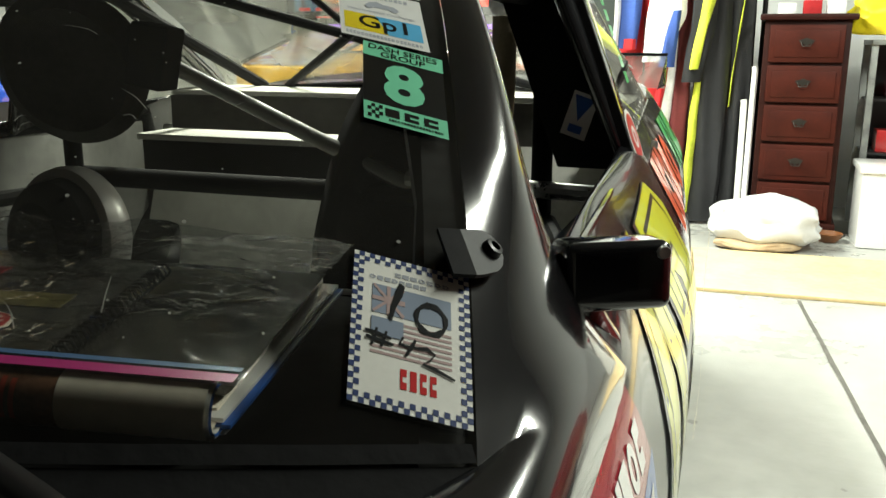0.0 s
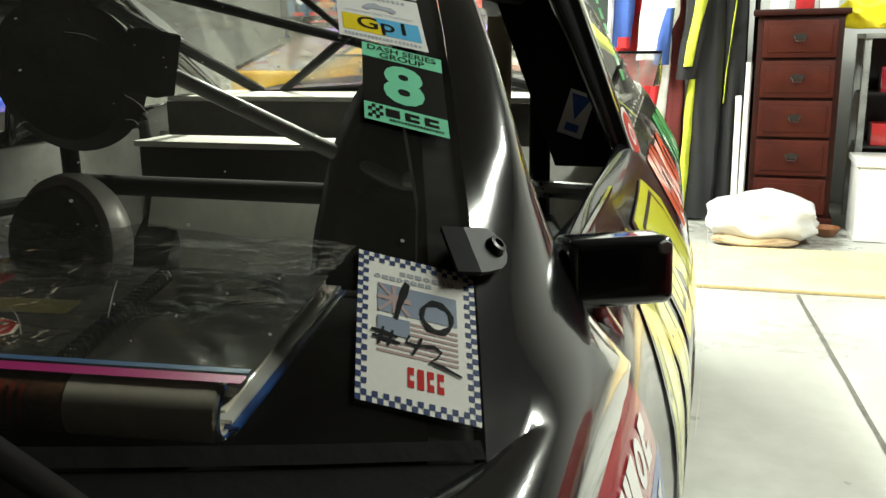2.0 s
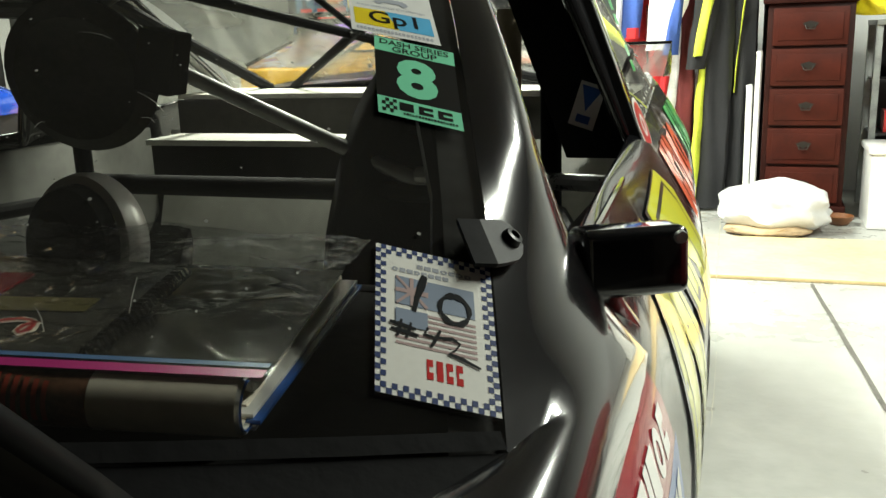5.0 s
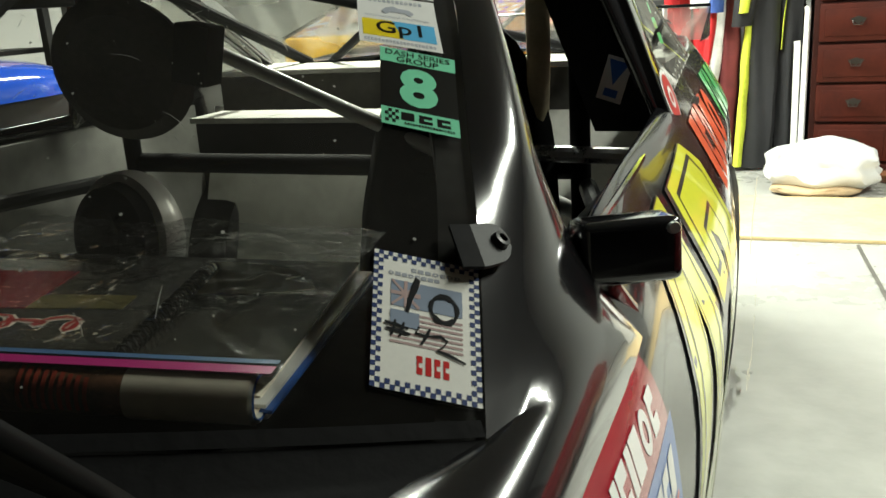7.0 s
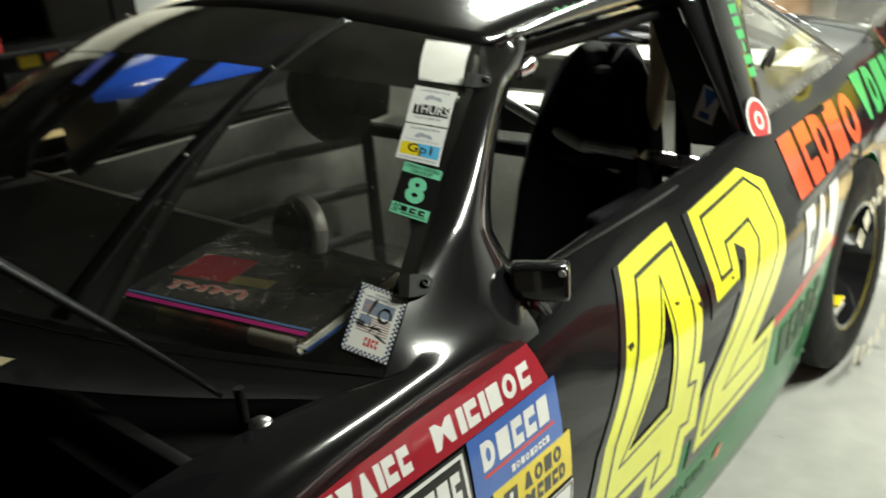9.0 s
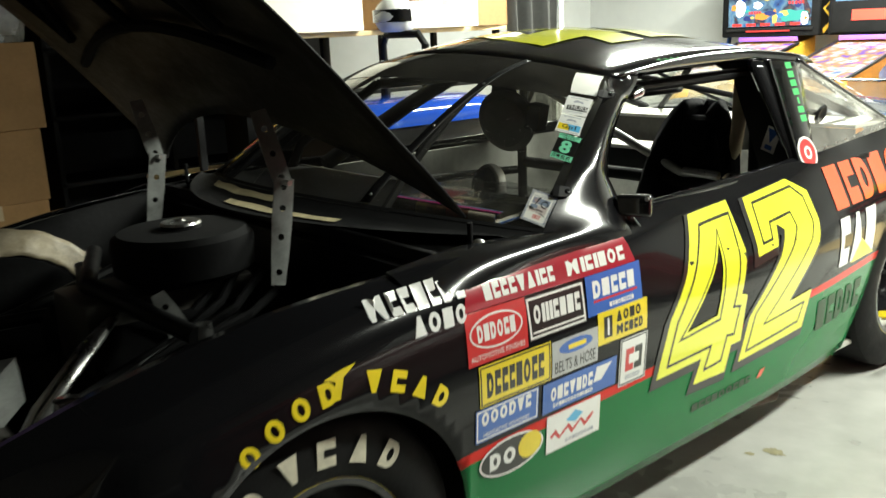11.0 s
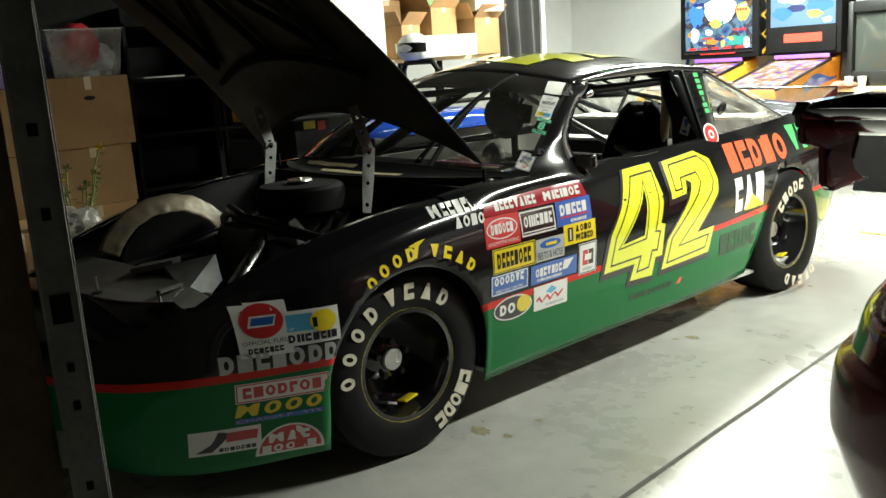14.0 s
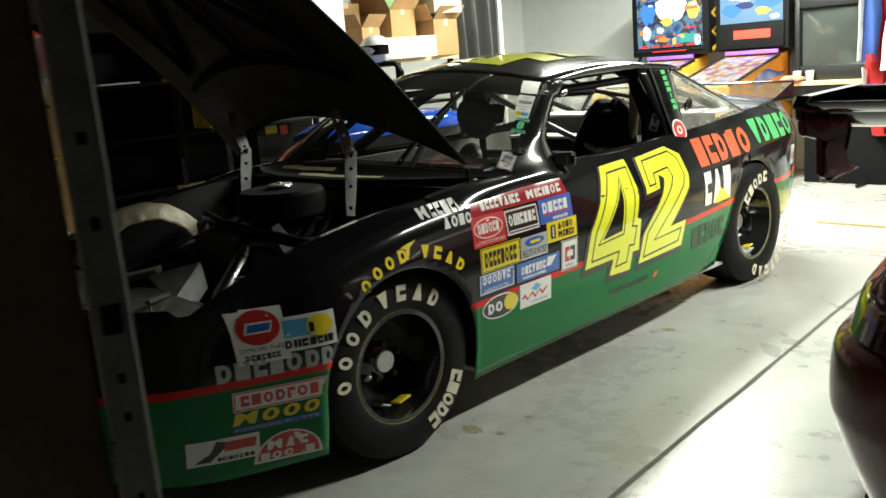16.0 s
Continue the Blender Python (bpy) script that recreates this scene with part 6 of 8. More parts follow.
part("angle", box(-0.026, -0.008, 0.0, -0.0225, 0.03, 2.35, 0.001), TRACK_STEEL, track)
part("weather_strip", box(0.0250, -0.010, 0.0, 0.0275, 0.0, 2.35, 0.0008), WHITE, track, "white weather strip")
HOLE = mat("dark_slot", (0.01, 0.01, 0.01), rough=0.9)
for zz, hw, hh in ((0.30, 0.006, 0.008), (0.55, 0.006, 0.008), (0.66, 0.012, 0.016), (0.82, 0.005, 0.007), (0.95, 0.005, 0.007), (1.01, 0.005, 0.007), (1.10, 0.014, 0.022), (1.24, 0.006, 0.009), (1.36, 0.007, 0.009), (1.62, 0.007, 0.009), (1.85, 0.007, 0.009)):
    part("slot", box(-hw, -0.0036, zz - hh, hw, -0.0024, zz + hh), HOLE, track)
part("bracket", box(-0.034, -0.012, 0.86, -0.022, -0.004, 0.92, 0.002), TRACK_STEEL, track)

# ---- maroon car with a tall wing, tail to the door ----
maroon = thing("maroon_car", "dark maroon sports car with a tall black rear wing", "car")
MX = 3.235


def tail_pt(u, v):
    """Rear bumper and quarter as a rounded shell: u round the plan, v upward."""
    z = 0.20 + 0.78 * v
    a = (u - 0.5) * math.pi
    full = 0.90 * (0.93 + 0.07 * math.sin(min(v * 1.25, 1.0) * math.pi)) * (1 - 0.22 * max(v - 0.72, 0) ** 2 / 0.08)
    belly = 0.034 / (1 + math.exp((z - 0.662) / 0.006)) - 0.16 * max(0.0, 0.48 - z)
    n = 3.2
    c, s = math.cos(a), math.sin(a)
    r = (abs(c) ** n + abs(s) ** n) ** (-1 / n)
    return (MX + (full + belly) * s * r, 0.62 - (0.62 + belly + 0.03 * math.sin(v * 3)) * c * r + max(v - 0.75, 0) * 0.5, z)


part("rear_bumper", sheet(tail_pt, 64, 60), MAROON, maroon, "rounded maroon rear bumper")
for sg in (1, -1):
    def flank_pt(u, v, sg=sg):
        p = tail_pt(0.5 + 0.5 * sg, v)
        return (p[0], p[1] + (4.2 - p[1]) * u, p[2])
    part("flank", sheet(flank_pt, 12, 40), MAROON, maroon)


def deck_pt(u, v):
    """Boot lid: closes the shell's upper rim with a gentle crown."""
    p = tail_pt(u, 1.0)
    return (MX + (p[0] - MX) * (1 - v), p[1] + (1.12 - p[1]) * v, p[2] + 0.03 * math.sin(v * math.pi / 2))


part("deck_lid", sheet(deck_pt, 40, 10), MAROON, maroon)
part("rear_screen", sheet(lambda u, v: (MX + (2 * u - 1) * (0.64 - 0.06 * v), 0.90 + 0.95 * v, 0.975 + 0.34 * v), 10, 6), BLACK_PLASTIC, maroon, "dark rear window")
part("roof", sheet(lambda u, v: (MX + (2 * u - 1) * 0.62, 1.84 + 1.1 * v, 1.31 + 0.05 * math.sin(v * math.pi) + 0.03 * (1 - (2 * u - 1) ** 2)), 12, 6), MAROON, maroon)
part("bonnet", sheet(lambda u, v: (MX + (2 * u - 1) * 0.66, 2.9 + 1.3 * v, 0.97 - 0.2 * v * v), 10, 6), MAROON, maroon)
for sg in (1, -1):
    def side_glass(u, v, sg=sg):
        return (MX + sg * (0.65 - 0.05 * v), 1.15 + 1.9 * u + (0.6 - 1.0 * u) * v * 0.6, 0.92 + 0.39 * v)
    part("side_window", sheet(side_glass, 8, 4), BLACK_PLASTIC, maroon)
part("underbody", box(MX - 0.80, 0.25, 0.16, MX + 0.80, 4.1, 0.24, 0.02), BLACK_MATTE, maroon)
for sg in (1, -1):
    for yy in (0.95, 3.55):
        wl = part("wheel", moved(lathe([(0.22, -0.10), (0.31, -0.115), (0.325, -0.09), (0.325, 0.09), (0.31, 0.115), (0.22, 0.10), (0.20, 0.05), (0.0, 0.06)], 40), pose(MX + sg * 0.78, yy, 0.325, 0, 0, 0 if sg > 0 else 180)), RUBBER, maroon)
    def lamp_pt(u, v, sg=sg):
        uu = 0.5 + sg * (0.17 + 0.27 * u)
        p = Vector(tail_pt(uu, 0.615 + 0.235 * v))
        q = Vector((MX, 0.75, p.z))
        return p + (p - q).normalized() * 0.006
    part("tail_light", sheet(lamp_pt, 24, 8), RED_LENS, maroon, "dark red tail light lens")
# wing: curved plane, flap and end plates
wing = new("rear_wing")
wing.parent = maroon
wing["label"] = "tall gloss black wing with maroon end plates"


def foil(x0, x1, y0, z0, chord, camber, thick):
    def fn(u, v):
        a = v * math.tau
        t = 0.5 - 0.5 * math.cos(a)
        zz = camber * 4 * t * (1 - t) * -1 + (thick * math.sqrt(max(t, 0)) * (1 - t) * 1.9) * (1 if a < math.pi else -1)
        return (x0 + (x1 - x0) * u, y0 + chord * t, z0 + zz + 0.10 * chord * (1 - t))
    return sheet(fn, 24, 28)


part("main_plane", foil(2.36, 4.20, 0.12, 1.222, 0.26, 0.030, 0.030), BLACK_GLOSS, wing)
part("flap", foil(2.36, 4.20, 0.05, 1.248, 0.12, 0.012, 0.014), BLACK_GLOSS, wing)
part("wing_lip", box(2.36, 0.335, 1.212, 4.20, 0.395, 1.276, 0.012), BLACK_GLOSS, wing, "thick gloss black leading edge")
UPPER = [(0.0, 1.222), (0.0, 1.255), (0.02, 1.274), (0.33, 1.278), (0.36, 1.25), (0.34, 1.205)]
LOWER = [(0.01, 1.224), (0.30, 1.206), (0.27, 1.17), (0.25, 1.13), (0.26, 1.10), (0.32, 1.068), (0.15, 1.060), (0.12, 1.075), (0.11, 1.165), (0.02, 1.185)]
for xx in (2.345, 4.205):
    for nm, pts2, m2 in (("end_plate", UPPER, BLACK_GLOSS), ("stanchion", LOWER, MAROON)):
        plate = poly(pts2)
        r = bmesh.ops.extrude_face_region(plate, geom=plate.faces[:])
        bmesh.ops.translate(plate, verts=[v for v in r["geom"] if isinstance(v, bmesh.types.BMVert)], vec=(0, 0, 0.020))
        for v in plate.verts:
            v.co = (xx + v.co.z, v.co.x + 0.04, v.co.y)
        bmesh.ops.bevel(plate, geom=plate.edges[:], offset=0.004, segments=2, affect="EDGES", clamp_overlap=True)
        part(nm, plate, m2, wing, "maroon stanchion under the wing" if m2 is MAROON else "")
for xx in (2.85, 3.70):
    part("wing_stay", box(xx - 0.012, 0.22, 0.94, xx + 0.012, 0.34, 1.22, 0.006), BLACK_GLOSS, wing)

# ---- back of the garage: rack of racing suits, chest, bags ----
tagged(link_mesh("plywood_sheet", moved(box(-0.85, -0.42, 0.0, 0.85, 0.42, 0.018, 0.003), pose(1.35, 4.90, 0.001, 0, 0, 1.5)), PLYWOOD), "pale scuffed plywood sheet lying on the floor", "plywood")
rack = thing("clothes_rack", "dark clothes rail hung with racing suits", "clothes rack")
part("rail", tube([(0.17, 6.25, 1.95), (1.12, 6.25, 1.95)], 0.016, 10), BLACK_SATIN, rack)
for xx in (0.21, 1.08):
    part("upright", tube([(xx, 6.25, 0.02), (xx, 6.25, 1.95)], 0.016, 10), BLACK_SATIN, rack)
    part("foot", tube([(xx, 6.0, 0.02), (xx, 6.5, 0.02)], 0.016, 10), BLACK_SATIN, rack)


def cloth(c, name):
    return mat(name, c, rough=0.85, noise_scale=8, noise_amount=0.25, bump=0.15, bump_scale=120)


C_RED, C_BLACK, C_WHITE, C_BLUE, C_LIME, C_DKRED = (cloth((0.42, 0.012, 0.015), "red_suit_cloth"), cloth((0.012, 0.012, 0.014), "black_suit_cloth"), cloth((0.72, 0.72, 0.72), "white_suit_cloth"),
                                                  cloth((0.03, 0.07, 0.26), "blue_suit_cloth"), cloth((0.62, 0.70, 0.06), "lime_suit_cloth"), cloth((0.10, 0.012, 0.012), "wine_suit_cloth"))


def garment(label, y, shape, m, bands=(), seed=0):
    """Cloth hung from the rail: shape rows are (height, left, right); bands are (material, rows) laid on it."""
    g = thing("racing_suit", label, "racing suit", "suits on the rail")

    def cloth_sheet(rows, dy, nv=26, nu=14):
        zs, ls, rs = [r[0] for r in rows], [r[1] for r in rows], [r[2] for r in rows]

        def fn(u, v):
            z = zs[0] + (zs[-1] - zs[0]) * v
            k = max(i for i in range(len(zs)) if zs[i] <= z + 1e-6)
            k = min(k, len(zs) - 2)
            t = (z - zs[k]) / (zs[k + 1] - zs[k])
            a, b = ls[k] + (ls[k + 1] - ls[k]) * t, rs[k] + (rs[k + 1] - rs[k]) * t
            x = a + (b - a) * u + 0.008 * noise.noise((z * 5, seed, u * 2))
            fold = 0.020 * noise.noise((x * 16 + seed, z * 1.6, seed)) + 0.010 * math.sin(x * 60 + seed + 2 * z)
            return (x, y - dy - 0.05 * math.sqrt(max(1 - (2 * u - 1) ** 2, 0)) + fold, z)
        return sheet(fn, nu, nv)
    part("cloth", cloth_sheet(shape, 0.0), m, g)
    for bm_mat, rows in bands:
        part("band", cloth_sheet(rows, 0.030, 14, 6), bm_mat, g)
    xm = (shape[-1][1] + shape[-1][2]) / 2
    part("hanger", tube([(xm, 6.25, 1.965), (xm, (6.25 + y) / 2, 1.93), (xm, y, shape[-1][0] - 0.01)], 0.004, 6), STEEL, g)
    return g


garment("navy and white jacket with a red cuff", 6.08, [(1.10, 0.20, 0.33), (1.5, 0.185, 0.36), (1.88, 0.20, 0.32)], C_BLUE,
        [(C_WHITE, [(1.11, 0.185, 0.225), (1.6, 0.19, 0.23), (1.86, 0.20, 0.23)]), (C_RED, [(1.095, 0.25, 0.33), (1.16, 0.25, 0.33)])], 2)
garment("red racing suit with pale piping", 6.18, [(0.45, 0.26, 0.56), (0.95, 0.21, 0.55), (1.25, 0.19, 0.54), (1.88, 0.28, 0.46)], C_RED,
        [(C_WHITE, [(0.71, 0.205, 0.235), (1.05, 0.190, 0.222)]), (C_DKRED, [(0.47, 0.375, 0.395), (1.3, 0.36, 0.375)])], 3)
garment("white jacket with a blue sleeve", 6.05, [(1.02, 0.37, 0.50), (1.3, 0.39, 0.63), (1.88, 0.46, 0.60)], C_WHITE,
        [(C_BLUE, [(0.99, 0.475, 0.575), (1.16, 0.50, 0.585), (1.33, 0.545, 0.60)])], 4)
garment("red and white racing trousers", 6.12, [(0.36, 0.45, 0.50), (0.70, 0.455, 0.57), (1.00, 0.47, 0.58), (1.3, 0.48, 0.58)], C_WHITE,
        [(C_RED, [(0.50, 0.440, 0.470), (0.75, 0.455, 0.515), (1.0, 0.470, 0.54)])], 5)
garment("wine-red driving suit hung on the rail", 6.14, [(0.02, 0.505, 0.655), (0.95, 0.575, 0.675), (1.6, 0.58, 0.67)], C_DKRED, (), 6)
garment("black jacket sleeve with a lime stripe", 6.04, [(0.90, 0.615, 0.735), (1.2, 0.655, 0.80), (1.88, 0.68, 0.82)], C_BLACK,
        [(C_LIME, [(0.98, 0.660, 0.720), (1.2, 0.690, 0.755), (1.42, 0.720, 0.800), (1.86, 0.73, 0.80)])], 7)
garment("black trousers with a wide lime stripe", 6.12, [(0.02, 0.650, 0.875), (0.6, 0.68, 0.895), (1.3, 0.69, 0.90), (1.6, 0.70, 0.88)], C_BLACK,
        [(C_LIME, [(0.03, 0.648, 0.705), (0.55, 0.675, 0.730), (0.95, 0.695, 0.742)])], 8)
garment("black driving suit with a thin lime seam", 6.16, [(0.10, 0.88, 1.03), (0.8, 0.885, 1.04), (1.88, 0.90, 1.02)], C_BLACK,
        [(C_LIME, [(0.75, 0.905, 0.913), (1.1, 0.925, 0.933), (1.4, 0.955, 0.963)])], 9)
pole = thing("white_pole_pair", "pair of white plastic poles leaning by the chest", "pole")
for x0, x1, zt in ((1.045, 1.050, 1.0), (1.005, 1.000, 0.80)):
    part("pole", tube([(x0, 6.0, 0.0), (x1, 6.05, zt - 0.02), (x1 - 0.004, 6.052, zt)], 0.019, 10), WHITE, pole)

chest = thing("chest_of_drawers", "tall mahogany chest of drawers with dark pulls", "chest of drawers", m=pose(1.325, 6.15, 0, 0, 0, -2))
part("carcass", box(-0.235, -0.20, 0.06, 0.235, 0.22, 1.27, 0.006), DARK_WOOD, chest)
part("top", box(-0.265, -0.235, 1.27, 0.265, 0.24, 1.305, 0.010), DARK_WOOD, chest)
part("plinth", box(-0.255, -0.225, 0.0, 0.255, 0.23, 0.08, 0.008), DARK_WOOD, chest)
for k in range(5):
    z0 = 0.10 + 0.232 * k
    dr = part("drawer", box(-0.205, -0.222, z0, 0.205, -0.195, z0 + 0.215, 0.010), DARK_WOOD2, chest)
    part("drawer_panel", box(-0.175, -0.228, z0 + 0.03, 0.175, -0.218, z0 + 0.185, 0.006), DARK_WOOD2, dr)
    for px in (0.0,):
        plate = poly([(px - 0.045, 0.010), (px - 0.020, 0.016), (px, 0.024), (px + 0.020, 0.016), (px + 0.045, 0.010), (px + 0.034, -0.008), (px + 0.012, -0.014), (px, -0.024), (px - 0.012, -0.014), (px - 0.034, -0.008)])
        for v in plate.verts:
            v.co = (v.co.x, -0.2295, z0 + 0.118 + v.co.y)
        pl = part("pull", plate, BRASS_DARK, dr, "dark brass bat-wing pull")
        part("bail", tube([(px - 0.030, -0.236, z0 + 0.118), (px - 0.022, -0.246, z0 + 0.094), (px + 0.022, -0.246, z0 + 0.094), (px + 0.030, -0.236, z0 + 0.118)], 0.004, 8), BRASS_DARK, dr)


def lumpy(cx, cy, cz, rx, ry, rz, seed, amp=0.22, flat=True):
    bm = bmesh.new()
    bmesh.ops.create_icosphere(bm, subdivisions=4, radius=1.0)
    for v in bm.verts:
        p = v.co.copy()
        k = 1 + amp * noise.noise(p * 1.6 + Vector((seed, 0, 0))) + 0.5 * amp * noise.noise(p * 4.0 + Vector((0, seed, 0)))
        z = p.z * rz * k
        v.co = (cx + p.x * rx * k, cy + p.y * ry * k, max(cz + z, cz - rz * 0.75) if flat else cz + z)
    return bm


BAGWHITE = mat("white_plastic_bag", (0.60, 0.61, 0.62), rough=0.35, noise_scale=6, noise_amount=0.05, bump=0.5, bump_scale=10)
tagged(link_mesh("white_bag", lumpy(1.15, 5.55, 0.145, 0.32, 0.20, 0.150, 3, 0.20), BAGWHITE), "full white plastic bag lying on the floor", "plastic bag")
tagged(link_mesh("tan_cushion", lumpy(1.13, 5.48, 0.033, 0.24, 0.15, 0.042, 6, 0.1), mat("tan_cloth", (0.45, 0.33, 0.20), rough=0.85, noise_scale=20)), "flat tan cushion under the white bag", "cushion")
bowl = tagged(link_mesh("wooden_bowl", moved(lathe([(0.0, 0.004), (0.05, 0.004), (0.075, 0.035), (0.080, 0.055), (0.074, 0.055), (0.066, 0.030), (0.0, 0.014)], 28, "z"), Matrix.Translation((1.53, 5.80, 0))), mat("brown_bowl", (0.16, 0.06, 0.02), rough=0.4, noise_scale=30)), "small brown bowl on the floor", "bowl")
tote = thing("white_storage_box", "white plastic storage box with a lid", "storage box", m=pose(1.90, 5.85, 0))
part("tub", box(-0.24, -0.18, 0.0, 0.24, 0.20, 0.44, 0.02), WHITE, tote)
part("lid", box(-0.255, -0.195, 0.43, 0.255, 0.215, 0.47, 0.012), WHITE, tote)
case = thing("display_case", "grey-framed glass display case with red items inside", "display case", m=pose(1.99, 6.35, 0))
for xx in (-0.28, 0.28):
    part("post", box(xx - 0.02, -0.20, 0.0, xx + 0.02, -0.16, 1.15, 0.004), GALV, case)
    part("post", box(xx - 0.02, 0.16, 0.0, xx + 0.02, 0.20, 1.15, 0.004), GALV, case)
part("top", box(-0.30, -0.22, 1.13, 0.30, 0.22, 1.16, 0.005), GALV, case)
for zz in (0.48, 0.80):
    part("shelf", box(-0.28, -0.19, zz, 0.28, 0.19, zz + 0.015), BLACK_PLASTIC, case)
part("back", box(-0.28, 0.17, 0.0, 0.28, 0.18, 1.13), BLACK_PLASTIC, case)
for i, (xx, zz, m2) in enumerate(((-0.15, 0.495, RED), (0.05, 0.495, DEEP_RED), (0.2, 0.495, WHITE), (-0.12, 0.815, DEEP_RED), (0.1, 0.815, RED))):
    it = thing("model_box", "small red boxed item on the case shelf", "box", "boxes in the case")
    part("carton", box(1.99 + xx - 0.06, 6.22, zz, 1.99 + xx + 0.06, 6.38, zz + 0.13 + 0.02 * (i % 2), 0.003), m2, it)
tagged(link_mesh("yellow_bag", lumpy(1.78, 6.2, 1.30, 0.24, 0.14, 0.15, 9), mat("yellow_plastic", (0.80, 0.66, 0.02), rough=0.4, noise_scale=8, noise_amount=0.2)), "crumpled yellow bag on top of the case", "bag")
for i, (xx, m2) in enumerate(((1.20, C_WHITE), (1.34, C_RED), (1.47, C_WHITE))):
    tagged(link_mesh("small_box", box(xx - 0.05, 6.05, 1.306, xx + 0.05, 6.15, 1.37 + 0.015 * i, 0.006), m2), "small cardboard box on top of the chest", "box", "things on the chest")


# ---- pinball machines and the television counter ----
def art(name, seed, colours, strength):
    """A lit picture panel: patches of colour at two scales, giving light."""
    m = bpy.data.materials.new(name)
    m.use_nodes = True
    nt = m.node_tree
    b = nt.nodes["Principled BSDF"]
    co, mp = nt.nodes.new("ShaderNodeTexCoord"), nt.nodes.new("ShaderNodeMapping")
    mp.inputs["Location"].default_value = (seed, seed * 1.7, 0)
    n1, vo = nt.nodes.new("ShaderNodeTexNoise"), nt.nodes.new("ShaderNodeTexVoronoi")
    n1.inputs["Scale"].default_value, n1.inputs["Detail"].default_value, n1.inputs["Distortion"].default_value = 4.5, 4, 1.4
    vo.inputs["Scale"].default_value = 11
    mix = nt.nodes.new("ShaderNodeMath")
    mix.operation = "MULTIPLY_ADD"
    mix.inputs[1].default_value = 0.35
    ramp = nt.nodes.new("ShaderNodeValToRGB")
    el = ramp.color_ramp.elements
    while len(el) < len(colours):
        el.new(0.5)
    for i, c in enumerate(colours):
        el[i].position, el[i].color = 0.28 + 0.60 * i / (len(colours) - 1), (*c, 1)
    nt.links.new(co.outputs["Object"], mp.inputs[0])
    nt.links.new(mp.outputs[0], n1.inputs["Vector"])
    nt.links.new(mp.outputs[0], vo.inputs["Vector"])
    nt.links.new(vo.outputs["Distance"], mix.inputs[0])
    nt.links.new(n1.outputs["Fac"], mix.inputs[2])
    nt.links.new(mix.outputs[0], ramp.inputs[0])
    b.inputs["Base Color"].default_value = (0.02, 0.02, 0.025, 1)
    nt.links.new(ramp.outputs[0], b.inputs["Emission Color"])
    b.inputs["Emission Strength"].default_value = strength
    b.inputs["Roughness"].default_value = 0.15
    return m


FIELD = art("playfield_art", 8.0, ((0.08, 0.04, 0.35), (0.20, 0.38, 0.90), (0.85, 0.92, 1.0), (0.80, 0.42, 0.08), (0.30, 0.12, 0.65)), 1.1)


def glow(name, colour, strength):
    return mat(name, tuple(0.02 + 0.1 * c for c in colour), rough=0.2, emit=colour, strength=strength)


G_NAVY, G_BLUE, G_WHITE, G_TEAL, G_ORANGE, G_RED, G_PALE, G_GOLD = (glow("navy_glow", (0.02, 0.05, 0.30), 0.7), glow("blue_glow", (0.05, 0.28, 1.0), 1.3), glow("white_glow", (1.0, 1.0, 1.0), 2.2),
    glow("teal_glow", (0.05, 0.55, 0.45), 1.0), glow("orange_glow", (1.0, 0.35, 0.04), 1.2), glow("red_glow", (1.0, 0.04, 0.03), 1.2), glow("pale_blue_glow", (0.25, 0.50, 0.80), 0.8), glow("gold_glow", (0.95, 0.75, 0.15), 1.1))


def paint_patch(parent, pts, m, layer, w=1.0):
    bm = poly(pts)
    for v in bm.verts:
        v.co = (min(max(v.co.x * w, -0.312 * w), 0.312 * w), 0.3515 - 0.0008 * layer, min(max(v.co.y, 1.348), 1.927))
    part("painted_patch", bm, m, parent)


PURPLE_GLOW = mat("purple_glow", (0.25, 0.10, 0.6), emit=(0.30, 0.10, 0.8), strength=0.6)
RED_GLOW = mat("red_display", (0.6, 0.05, 0.03), emit=(1.0, 0.045, 0.03), strength=0.8)
ORANGE_SIDE = mat("orange_cabinet_art", (0.75, 0.30, 0.03), rough=0.35, noise_scale=5, noise_amount=0.3)
GOLD_SIDE = mat("gold_cabinet_art", (0.70, 0.42, 0.05), rough=0.35, noise_scale=5, noise_amount=0.3)


